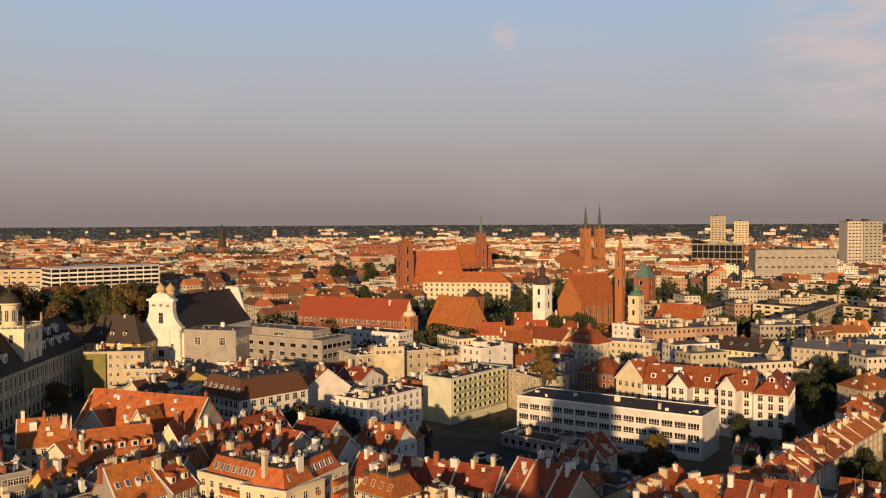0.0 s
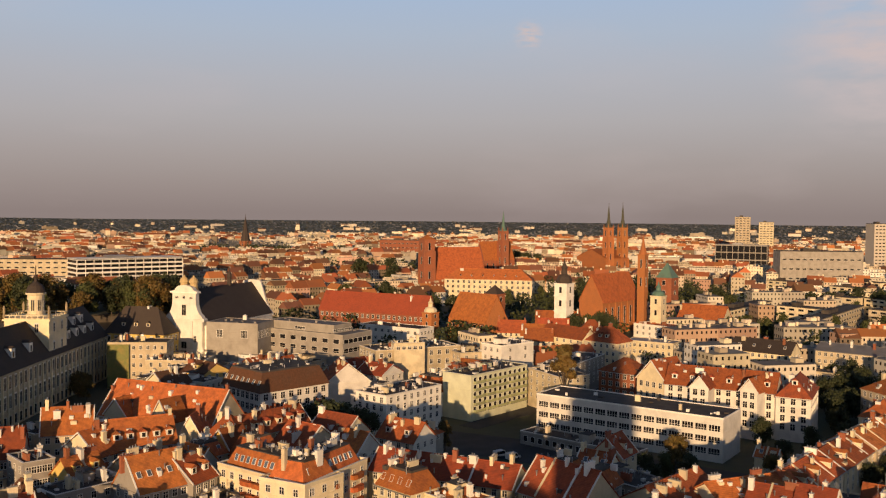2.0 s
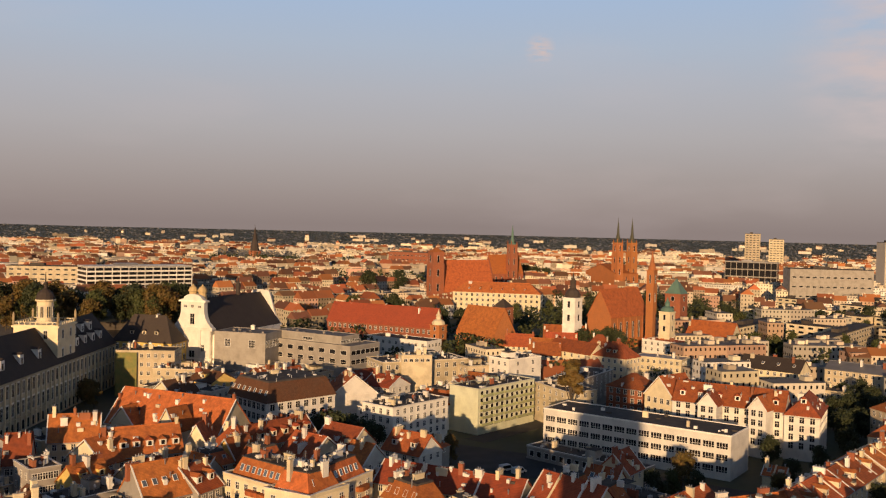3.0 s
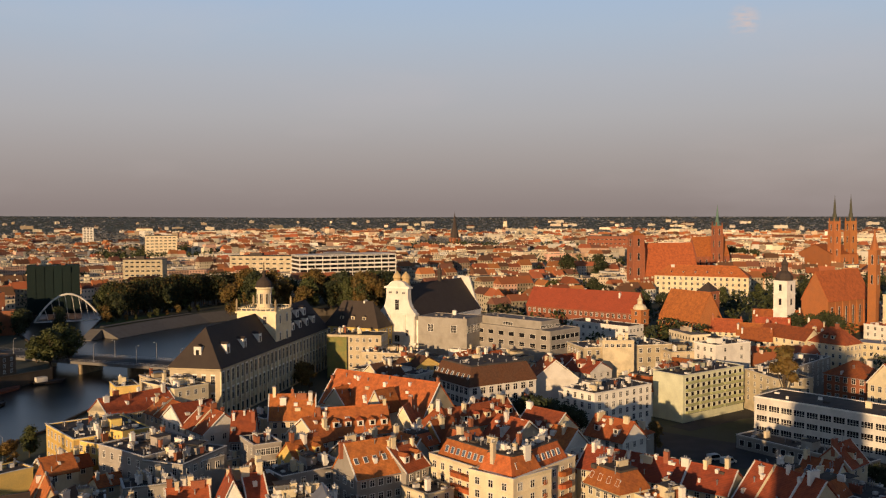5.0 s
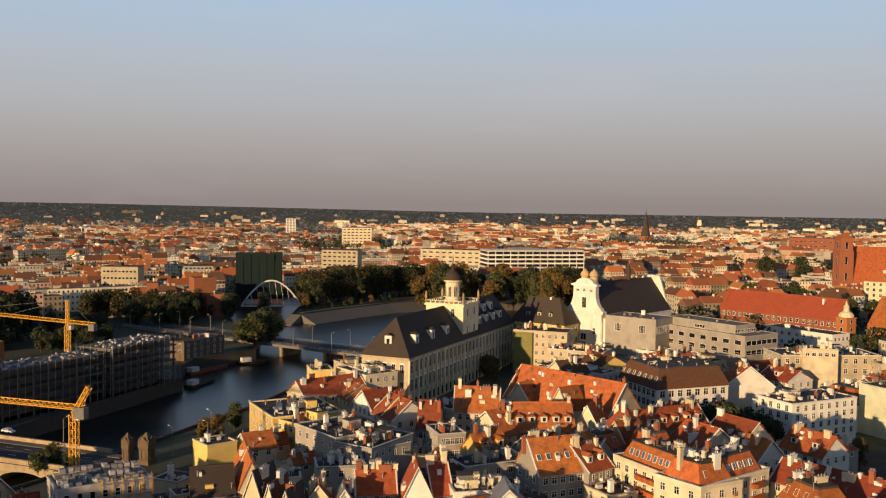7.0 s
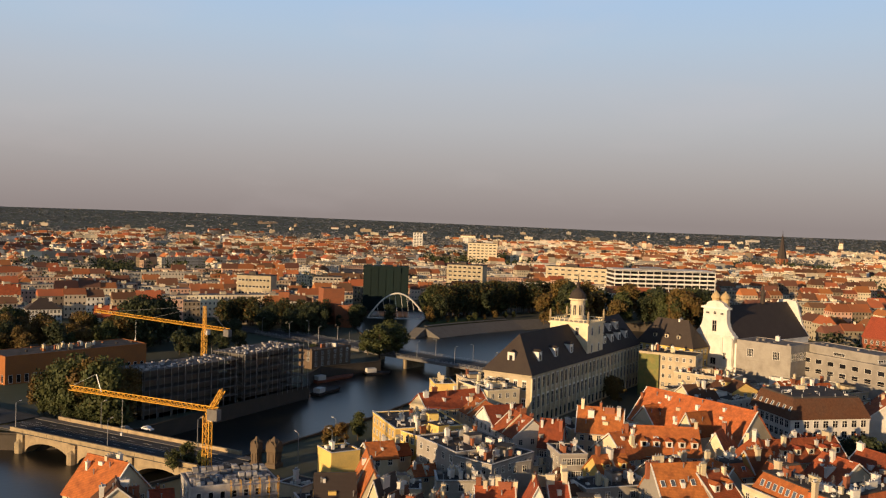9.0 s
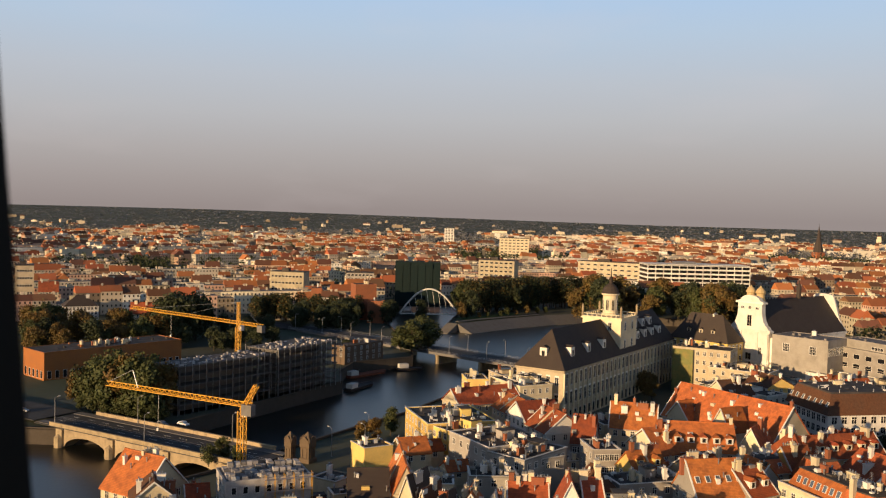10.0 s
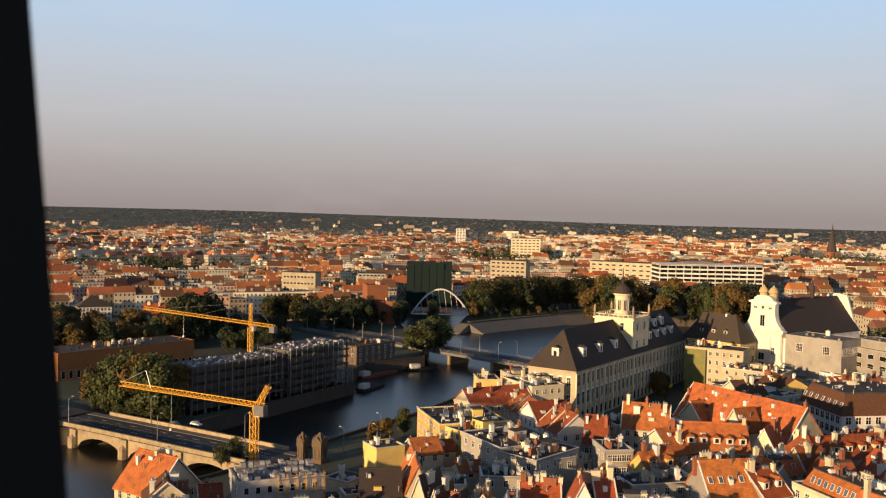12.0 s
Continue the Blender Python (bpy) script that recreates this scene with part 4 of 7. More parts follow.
def slim_tower(x, y, side, shaft, tip, wall, cap, label, name="tower", shape="onion", turn_deg=35):
    ob = thing(name, label, "tower", pose(x, y, 0, rz=turn_deg))
    FOOT.append((x, y, side, side, 1, 0))
    h = side / 2
    q = Mesh()
    q.box(-h, h, -h, h, -1, shaft)
    for k in (0.55, 0.8, 1.0):
        q.box(-h - 0.35, h + 0.35, -h - 0.35, h + 0.35, shaft * k - 0.6, shaft * k)
    part("shaft", q, wall, ob)
    c = Mesh()
    g = tip - shaft
    if shape == "onion":
        c.lathe([(h * 1.1, shaft), (h * 1.15, shaft + g * 0.12), (h * 0.9, shaft + g * 0.26), (h * 0.45, shaft + g * 0.36), (h * 0.4, shaft + g * 0.55), (h * 0.5, shaft + g * 0.6), (h * 0.2, shaft + g * 0.75), (0.08, tip)], 10)
    elif shape == "pyramid":
        c.lathe([(h * 1.5, shaft), (h * 1.3, shaft + g * 0.12), (0.15, tip)], 4, spin=0.785)
    else:
        c.lathe([(h * 1.1, shaft), (h * 0.8, shaft + g * 0.25), (h * 0.5, shaft + g * 0.45), (0.4, shaft + g * 0.9), (0.15, tip)], 8)
    part("cap", c, cap, ob)
    for px, py, rz in ((0, -h, 0), (-h, 0, -90), (h, 0, 90)):
        for k in (0.62, 0.84):
            part("window", window_mesh(side * 0.2, shaft * 0.1, "thin"), None, ob, at=pose(px, py, shaft * k, rz=rz))
    return ob


def slab_block(ax, ay, bx, by, depth, high, storeys, wall, label, cols=0, glassy=False, base=0.0, name="apartment_block"):
    """A modern block: floors as bands, columns of windows, a flat roof with plant rooms."""
    m = facing(ax, ay, bx, by, base)
    w = math.hypot(bx - ax, by - ay)
    FOOT.append((*(m @ Vector((w / 2, depth / 2, 0))).xy, w / 2, depth / 2, math.cos(math.atan2(by - ay, bx - ax)), math.sin(math.atan2(by - ay, bx - ax))))
    ob = thing(name, label, "building", m)
    gap = high / storeys
    if glassy:
        q = Mesh()
        q.box(0.4, w - 0.4, 0.4, depth - 0.4, -1, high - 0.2)
        part("glazing", q, GLASS, ob)
        for k in range(storeys + 1):
            b = Mesh()
            b.box(0, w, 0, depth, k * gap - 0.5, k * gap + 1.0)
            part("floor_band", b, wall, ob)
        n = int(w / 7)
        for i in range(n + 1):
            b = Mesh()
            b.box(-0.3, 0.3, -0.15, 0.5, 0, high)
            part("column", b, wall, ob, at=pose(w * i / n, 0, 0))
    else:
        q = Mesh()
        q.box(0, w, 0, depth, -1, high)
        part("wall", q, wall, ob)
        zs = [k * gap + 0.9 for k in range(storeys)]
        put_windows(ob, 0, 0, w, 0, zs, max(3, cols or int(w / 7)), min(4.0, w / max(3, cols or int(w / 7)) * 0.6), 1.5, "thin")
    r = Mesh()
    r.box(-0.1, w + 0.1, -0.1, depth + 0.1, high + 0.003, high + 0.6)
    r.box(w * 0.3, w * 0.5, depth * 0.3, depth * 0.7, high + 0.6, high + 3.0)
    part("roof", r, BITUMEN if not glassy else TIN, ob)
    return ob


def crane(x, y, base, high, jib, jib_len, back_len, up, luff, label, lean=0.0):
    """A lattice tower crane: mast, cab, jib, counter jib, head and ties."""
    ob = thing("tower_crane", label, "crane", pose(x, y, base))

    def lattice(q, a, b, side, step, tri=False):
        a, b = Vector(a), Vector(b)
        way = (b - a).normalized()
        s = way.cross(Vector((0, 0, 1)) if abs(way.z) < 0.9 else Vector((1, 0, 0))).normalized()
        t = s.cross(way)
        corners = [s * side / 2 + t * side / 2, -s * side / 2 + t * side / 2, -s * side / 2 - t * side / 2, s * side / 2 - t * side / 2]
        if tri:
            corners = [s * side / 2, -s * side / 2, t * side * 0.9 if t.z > 0 else -t * side * 0.9]
        for c in corners:
            q.rod(a + c, b + c, 0.13)
        n = max(1, int((b - a).length / step))
        for i in range(n):
            p, e = a + (b - a) * (i / n), a + (b - a) * ((i + 1) / n)
            for j in range(len(corners)):
                k = (j + 1) % len(corners)
                q.rod(p + corners[j], e + corners[k], 0.07)
                q.rod(p + corners[j], p + corners[k], 0.07)

    q = Mesh()
    lattice(q, (0, 0, 0), (0, 0, high), 1.7, 1.9)
    part("mast", q, CRANE, ob)
    ca, sa = math.cos(radians(jib)), math.sin(radians(jib))
    q = Mesh()
    tip = Vector((ca * jib_len, sa * jib_len, high + 1.2 + luff))
    lattice(q, (0, 0, high + 1.2), tip, 1.3, 1.8, True)
    jb = part("jib", q, CRANE, ob)
    q = Mesh()
    lattice(q, (0, 0, high + 1.2), (-ca * back_len, -sa * back_len, high + 1.2), 1.3, 1.8, True)
    cj = part("counter_jib", q, CRANE, ob)
    q = Mesh()
    q.box(-1.6, 1.6, -0.9, 0.9, -2.2, 0.6)
    part("counterweight", q, CONCRETE, cj, at=pose(-ca * (back_len - 1.5), -sa * (back_len - 1.5), high + 1.2, rz=jib))
    q = Mesh()
    lattice(q, (0, 0, high), (-ca * lean, -sa * lean, high + up), 1.0, 1.6)
    part("head", q, CRANE, ob)
    q = Mesh()
    if lean:  # a strut near the jib's tip carries its own tie
        q.rod((ca * jib_len * 0.76, sa * jib_len * 0.76, high + 1.8), (ca * jib_len * 0.80, sa * jib_len * 0.80, high + 6.5), 0.12)
        q.rod((ca * jib_len * 0.80, sa * jib_len * 0.80, high + 6.5), (ca * jib_len, sa * jib_len, high + 2), 0.06)
        q.rod((-ca * lean, -sa * lean, high + up), (-ca * 2, -sa * 2, high - 1), 0.06)
    for f in (0.45, 0.85) if not lean else ():
        q.rod((0, 0, high + up), (ca * jib_len * f, sa * jib_len * f, high + 2.2 + luff * f), 0.06)
    q.rod((-ca * lean, -sa * lean, high + up), (-ca * back_len * 0.85, -sa * back_len * 0.85, high + 2), 0.06)
    part("tie", q, STEEL, ob)
    q = Mesh()
    q.box(-0.9, 0.9, -0.8, 0.8, 0, 2.2, 0)
    q.box(-0.8, 0.92, -0.7, 0.7, 0.9, 1.9, 1)
    part("cab", q, [FRAME, GLASS], ob, at=pose(1.6 * sa, -1.6 * ca, high - 1.8, rz=jib))
    q = Mesh()
    q.rod((0, 0, -9), (0, 0, 0), 0.05)
    q.box(-0.3, 0.3, -0.3, 0.3, -9.8, -9)
    part("hook", q, STEEL, jb, at=pose(ca * jib_len * 0.6, sa * jib_len * 0.6, high + 0.6 + luff * 0.6))
    return ob


def shell_building(ax, ay, bx, by, depth, high, storeys):
    """A concrete frame under construction, with floors, columns, scaffolding and goods on the top floor."""
    m = facing(ax, ay, bx, by)
    w = math.hypot(bx - ax, by - ay)
    FOOT.append((*(m @ Vector((w / 2, depth / 2, 0))).xy, w / 2 + 2, depth / 2 + 2, math.cos(math.atan2(by - ay, bx - ax)), math.sin(math.atan2(by - ay, bx - ax))))
    ob = thing("building_shell", "unfinished concrete building shell wrapped in scaffolding", "building", m)
    gap = high / storeys
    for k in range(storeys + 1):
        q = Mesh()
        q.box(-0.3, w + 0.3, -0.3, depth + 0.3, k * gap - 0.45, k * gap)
        part("floor_slab", q, SHADECONCRETE, ob)
    # a dark box stands in for the shade inside the open floors
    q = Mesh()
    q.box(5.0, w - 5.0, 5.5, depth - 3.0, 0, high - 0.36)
    part("core_wall", q, SHADESTEEL, ob)
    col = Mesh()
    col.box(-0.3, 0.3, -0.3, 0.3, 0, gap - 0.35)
    cm = col.data("column", [SHADECONCRETE])
    rnd = random.Random(4)
    for k in range(storeys):
        n = int(w / 6.5)
        for i in range(n + 1):
            part("column", cm, None, ob, at=pose(0.6 + (w - 1.2) * i / n, 0.5, k * gap))
        n = max(1, int(depth / 6.5))
        for i in range(1, n + 1):
            part("column", cm, None, ob, at=pose(0.5, 0.6 + (depth - 1.2) * i / n, k * gap))
    for x0, y0, x1, y1 in ((-1.4, -1.4, w + 1.4, -1.4), (-1.4, depth, -1.4, -1.4)):
        l = math.hypot(x1 - x0, y1 - y0)
        n = int(l / 3.2)
        pole, rail = Mesh(), Mesh()
        pole.rod((0, 0, 0), (0, 0, high + 1.2), 0.07)
        rail.rod((0, 0, 0), (x1 - x0, y1 - y0, 0), 0.06)
        pole, rail = pole.data("scaffold_pole", [STEEL]), rail.data("scaffold_rail", [SHADESTEEL])
        for i in range(n + 1):
            part("scaffold_pole", pole, None, ob, at=pose(x0 + (x1 - x0) * i / n, y0 + (y1 - y0) * i / n, 0))
        for k in range(1, int(high / 2.1) + 1):
            part("scaffold_rail", rail, None, ob, at=pose(x0, y0, k * 2.1))
    g = Mesh()
    for i in range(90):
        x, y, s = rnd.uniform(1, w - 1), rnd.uniform(1, depth - 1), rnd.uniform(0.2, 0.9)
        g.box(x - s, x + s, y - 0.4, y + 0.4, high, high + rnd.uniform(0.15, 0.8))
    goods = part("building_goods", g, PALLET)
    goods.matrix_world = m
    tagged(goods, "stacked boards, blocks and wrapped building goods", "building goods", kind="stuff")
    return ob


def street_lamp(x, y, high=9.0, z=0.0, arm=1.6, rz=0):
    if "lamp" not in SHARED:
        q = Mesh()
        q.lathe([(0.16, 0), (0.12, 2), (0.08, high)], 6)
        a = Mesh()
        a.rod((0, 0, high - 0.1), (arm, 0, high + 0.4), 0.06)
        hd = Mesh()
        hd.box(arm - 0.2, arm + 0.7, -0.2, 0.2, high + 0.3, high + 0.48)
        SHARED["lamp"] = q.data("pole", [STEEL]), a.data("arm", [STEEL]), hd.data("lamp_head", [FRAME])
    ob = thing("street_lamp", "tall grey steel street lamp with one arm", "street lamp", pose(x, y, z, rz=rz), "street lamps by the river")
    for nm, me in zip(("pole", "arm", "lamp_head"), SHARED["lamp"]):
        part(nm, me, None, ob)


def stone_bridge(ax, ay, bx, by, width, z, arches):
    """A road bridge of sandstone arches with solid parapets."""
    m = facing(ax, ay, bx, by)
    w = math.hypot(bx - ax, by - ay)
    FOOT.append((*(m @ Vector((w / 2, width / 2, 0))).xy, w / 2 + 30, width / 2 + 2, math.cos(math.atan2(by - ay, bx - ax)), math.sin(math.atan2(by - ay, bx - ax))))
    ob = thing("stone_bridge", "sandstone road bridge with low arches over the river", "bridge", m)
    span = w / arches
    for y0, nm in ((0, "arch_face"), (width - 1.0, "arch_face")):
        for a in range(arches):
            q = Mesh()
            n = 14
            half, cx = span * 0.44, a * span + span / 2
            pts = []
            for i in range(n + 1):
                t = -1 + 2 * i / n
                x, za = cx + t * half, -5.6 + 4.9 * math.sqrt(max(0, 1 - t * t * 0.98))
                pts += [(x, y0, za), (x, y0, z - 0.3), (x, y0 + 1.0, z - 0.3), (x, y0 + 1.0, za)]
            faces = [(k + u, k + 4 + u, k + 4 + (u + 1) % 4, k + (u + 1) % 4) for k in range(0, 4 * n, 4) for u in range(4)]
            q.add(pts, [f[::-1] for f in faces] + [(0, 1, 2, 3), (4 * n + 3, 4 * n + 2, 4 * n + 1, 4 * n)])
            part(nm, q, SANDSTONE, ob)
    v = Mesh()
    for a in range(arches):
        n = 14
        cx, half = a * span + span / 2, span * 0.44
        for i in range(n):
            xa, xb = -1 + 2 * i / n, -1 + 2 * (i + 1) / n
            za, zb = (-5.6 + 4.9 * math.sqrt(max(0, 1 - t * t * 0.98)) for t in (xa, xb))
            v.face([(cx + xa * half, 1.0, za), (cx + xa * half, width - 1, za), (cx + xb * half, width - 1, zb), (cx + xb * half, 1.0, zb)])
    part("vault", v, SANDSTONE, ob)
    for a in range(arches + 1):
        q = Mesh()
        q.box(a * span - span * 0.06, a * span + span * 0.06, -0.8, width + 0.8, -7, z - 0.3)
        q.lathe([(span * 0.06, -7), (span * 0.06, -1.5), (0.2, -0.5)], 8, a * span, -0.8)
        part("pier", q, SANDSTONE, ob)
    q = Mesh()
    q.box(-14, w + 8, 0.0, width, z - 0.299, z)
    part("deck", q, ASPHALT, ob)
    for y0 in (0.7, width - 3.9):
        q = Mesh()
        q.box(-14, w + 8, y0, y0 + 3.2, z + 0.001, z + 0.16)
        part("footway", q, PAVING, ob)
    for y0 in (6.9, width - 7.0):
        for i in range(12):
            q = Mesh()
            q.box(-10 + i * 7.5, -6.6 + i * 7.5, y0, y0 + 0.16, z + 0.003, z + 0.012)
            part("lane_mark", q, FRAME, ob)
    q = Mesh()
    for k in (-0.7, 0.7):
        q.box(-14, w + 8, width / 2 + k - 0.08, width / 2 + k + 0.08, z + 0.004, z + 0.02)
    part("tram_rail", q, STEEL, ob)
    for y0 in (0.0, width - 0.6):
        q = Mesh()
        q.box(-6, w + 2, y0, y0 + 0.6, z + 0.001, z + 1.15)
        q.box(-6, w + 2, y0 - 0.1, y0 + 0.7, z + 1.15, z + 1.35)
        for i in range(int(w / 4)):
            q.box(i * 4 - 0.3, i * 4 + 0.3, y0 - 0.08, y0 + 0.68, z, z + 1.3)
        part("parapet", q, SANDSTONE, ob)
    return ob


def vehicle(x, y, rz, van=False, z=0.0, col=None):
    key = ("vehicle", van)
    if key not in SHARED:
        l, w, h = (5.0, 1.9, 2.1) if van else (4.3, 1.75, 1.45)
        b = Mesh()
        if van:
            side = [(-l / 2, 0.3), (l / 2, 0.3), (l / 2, 0.95), (l / 2 - 0.9, 1.15), (l / 2 - 1.6, h), (-l / 2 + 0.1, h), (-l / 2, h - 0.2)]
        else:
            side = [(-l / 2, 0.3), (l / 2, 0.3), (l / 2, 0.75), (l / 2 - 1.0, 0.9), (l / 2 - 1.7, h), (-l / 2 + 0.9, h), (-l / 2 + 0.3, 0.95), (-l / 2, 0.9)]
        b.prism([(p, w / 2, s) for p, s in side], [(p, -w / 2, s) for p, s in side])
        g = Mesh()
        top = h - 0.15
        g.prism([(-l / 2 + (0.3 if van else 0.8), w / 2 + 0.01, 1.0), (l / 2 - 1.1, w / 2 + 0.01, 1.0), (l / 2 - 1.7, w / 2 + 0.01, top), (-l / 2 + (0.3 if van else 1.0), w / 2 + 0.01, top)],
                [(-l / 2 + (0.3 if van else 0.8), -w / 2 - 0.01, 1.0), (l / 2 - 1.1, -w / 2 - 0.01, 1.0), (l / 2 - 1.7, -w / 2 - 0.01, top), (-l / 2 + (0.3 if van else 1.0), -w / 2 - 0.01, top)])
        wh = Mesh()
        wh.lathe([(0.32, -0.1), (0.34, -0.06), (0.34, 0.06), (0.32, 0.1)], 12)
        SHARED[key] = b.data("body", [CAR if not van else WHITE]), g.data("glazing", [GLASS]), wh.data("wheel", [RUBBER]), l, w
    b, g, wh, l, w = SHARED[key]
    ob = thing("van" if van else "car", "white van parked on the asphalt street" if van else "parked car on the street", "van" if van else "car", pose(x, y, z, rz=rz), "parked vehicles")
    part("body", b, None, ob)
    part("glazing", g, None, ob)
    for sx in (-0.3, 0.3):
        for sy in (-0.48, 0.48):
            part("wheel", wh, None, ob, at=pose(sx * l, sy * w, 0.34, rx=90))


# ---- buildings of the old town, by the block ----
house(124.9, 301.6, 166.7, 249.4, 18, 14, roof="flat", wall=WHITE, top=BITUMEN, storeys=3, bays=15, win=(3.7, 1.9), style="ribbon", rows=[2.4, 6.2, 9.9], chims=2, sides="0", name="school_building", label="long white school building with rows of windows and flat roof")
house(175.4, 300.6, 203.3, 272.9, 14, 16, rise=6, roof="gable", wall=WHITE, top=TILERED, storeys=5, bays=11, win=(1.5, 2.1), chims=5, dorms=6, name="apartment_house", label="white apartment house with red tiled roof and dormers")
house(202.3, 271.6, 210.6, 263.6, 26, 15.5, rise=6, roof="hip", wall=WHITE, top=TILERED, storeys=5, bays=3, win=(1.5, 2.1), chims=2, dorms=1, name="apartment_house", label="white corner house with red hipped roof")
house(177.7, 287.0, 182.1, 282.1, 9, 17, rise=4, roof="cross", wall=WHITE, top=TILERED, storeys=5, bays=2, win=(1.5, 2.1), chims=0, sides="0", label="white gabled bay of an apartment house")
house(192.1, 277.7, 195.3, 272.2, 9, 17, rise=4, roof="cross", wall=WHITE, top=TILERED, storeys=5, bays=2, win=(1.5, 2.1), chims=0, sides="0", label="white gabled bay of an apartment house")
house(171.6, 314.5, 176.8, 302.6, 16, 16, rise=7, roof="cross", wall=CREAM, top=TILERED, storeys=4, bays=4, win=(1.3, 1.9), chims=2, label="cream house with curved gable and red roof")
house(170.0, 343.9, 179.7, 329.3, 15, 14, rise=5, roof="hip", wall=BRICK, top=TILERED, storeys=4, bays=5, win=(1.4, 1.9), chims=2, label="red brick house with pale window arches")
house(113.9, 289.1, 136.8, 252.1, 9, 4, roof="flat", wall=GREY, top=BITUMEN, storeys=1, bays=14, chims=3, rows=[1.2], win=(1.6, 1.8), style="thin", label="low grey annex with flat roof by a school")
ob = house(107.7, 324.2, 138.1, 344.2, 14, 17, roof="flat", wall=GREEN, top=BITUMEN, storeys=6, bays=11, win=(1.6, 1.4), style="thin", chims=5, name="apartment_block", label="pale green apartment block with green balconies", sides="0")
for k in range(1, 6):
    for x, wide in ((4.6, 3.0), (11.4, 2.6), (19.0, 3.4), (26.6, 2.6), (32.6, 2.8)):
        q = Mesh()
        q.prism(*[[(-wide, 0, z), (-wide, -1.1, z), (wide, -1.1, z), (wide, 0, z)] for z in (0.0, 0.16)], 1)
        q.box(-wide, wide, -1.1, -1.0, 0.161, 1.05, 0)
        for e in (-wide, wide - 0.1):
            q.box(e, e + 0.1, -1.0, 0, 0.161, 1.05, 0)
        part("balcony", q, [OLIVE, CONCRETE], ob, "olive green balcony boards", at=pose(x, 0, 0.4 + 2.73 * k))
house(81.9, 373.8, 121.5, 381.4, 18, 20, roof="flat", wall=BEIGE, top=BITUMEN, storeys=5, bays=10, win=(1.4, 1.9), chims=4, label="beige plaster block with a flat roof and roof house")
house(89.8, 373.5, 102.9, 372.7, 8, 23, roof="flat", wall=BEIGE, top=BITUMEN, storeys=6, bays=5, win=(1.4, 1.2), chims=2, rows=[20.6], label="beige roof house on an office block")
house(56.6, 346.9, 74.3, 348.6, 14, 12.5, rise=7, roof="cross", wall=WHITE, top=TILERED, storeys=4, bays=1, win=(0.9, 1.2), chims=3, sides="2", label="white house with a blind stepped gable")
house(62.2, 325.0, 73.5, 312.9, 10, 12, rise=3, roof="flat", wall=WHITE, top=BITUMEN, storeys=4, bays=6, chims=2)
house(70.6, 304.5, 94.9, 320.5, 15, 15, roof="flat", wall=WHITE, top=BITUMEN, storeys=5, bays=8, chims=4, win=(1.2, 1.8), label="white terraced house with roof terrace and dormers")
house(17.7, 342.2, 29.4, 321.0, 30, 15, rise=6.5, roof="mansard", wall=WHITE, top=TILEDARK, storeys=4, bays=8, win=(1.8, 2.2), chims=2, skies=7, label="white office house with dark brown mansard roof")
house(-22.8, 313.8, 11.4, 285.4, 18, 12, rise=10, roof="gable", wall=BEIGE, top=TILE, storeys=3, bays=9, chims=2, win=(1.2, 2.0), label="large house with a steep orange tiled roof")
house(-20.7, 310.5, -13.8, 304.0, 8, 13, rise=5, roof="cross", wall=CREAM, top=TILE, storeys=3, bays=3, chims=0, win=(0.8, 1.8), sides="0", label="cream gabled bay with arched windows")
house(-6.2, 293.9, -0.8, 288.1, 8, 14, rise=6, roof="cross", wall=CREAM, top=TILE, storeys=3, bays=2, chims=0, win=(0.9, 1.8), sides="0", label="cream stepped gable bay")
ob = house(10.8, 229.2, 28.6, 205.1, 13, 15.7, rise=4.6, roof="attic", wall=CREAM, top=TILE, storeys=5, bays=9, win=(1.2, 1.6), chims=5, skies=11, dishes=2, label="cream apartment house with orange mansard roof and skylights")
for k in range(1, 5):
    for x in (11.5, 15.5):
        q = Mesh()
        q.prism([(-2.4, 0, 0), (-2.4, -0.9, 0), (-1.4, -1.5, 0), (1.4, -1.5, 0), (2.4, -0.9, 0), (2.4, 0, 0)], [(-2.4, 0, 1.1), (-2.4, -0.9, 1.1), (-1.4, -1.5, 1.1), (1.4, -1.5, 1.1), (2.4, -0.9, 1.1), (2.4, 0, 1.1)])
        part("balcony", q, TILE, ob, "rounded orange balcony", at=pose(x, 0, 0.6 + 3.1 * k))
ob = house(28.8, 204.7, 47.0, 223.5, 13, 15.8, rise=4.7, roof="attic", wall=CREAM, top=TILE, storeys=5, bays=7, win=(1.2, 1.6), chims=5, skies=9, dishes=3, label="cream apartment house with orange mansard roof and skylights")
for k in range(1, 5):
    for x in (12.0, 21.0):
        q = Mesh()
        q.prism([(-2.4, 0, 0), (-2.4, -0.9, 0), (-1.4, -1.5, 0), (1.4, -1.5, 0), (2.4, -0.9, 0), (2.4, 0, 0)], [(-2.4, 0, 1.1), (-2.4, -0.9, 1.1), (-1.4, -1.5, 1.1), (1.4, -1.5, 1.1), (2.4, -0.9, 1.1), (2.4, 0, 1.1)])
        part("balcony", q, TILE, ob, "rounded orange balcony", at=pose(x, 0, 0.6 + 3.1 * k))
house(-7.0, 215.8, 4.2, 222.6, 12, 14, rise=7, roof="gable", wall=GREY, top=TILE, storeys=4, bays=5, win=(1.2, 1.5), chims=2, skies=5, label="grey house with steep orange roof and skylights")
house(4.8, 220.8, 10.6, 227.3, 12, 14, rise=5, roof="gable", wall=GREY, top=TILE, storeys=4, bays=3, chims=2, dorms=2, dorm_wall=WHITE)
house(48.7, 229.7, 78.4, 203.8, 12, 12, rise=4.2, fires=2, roof="gable", wall=BEIGE, top=TILERED, storeys=4, bays=14, chims=8, label="long house with red tiled roof and a row of chimneys")
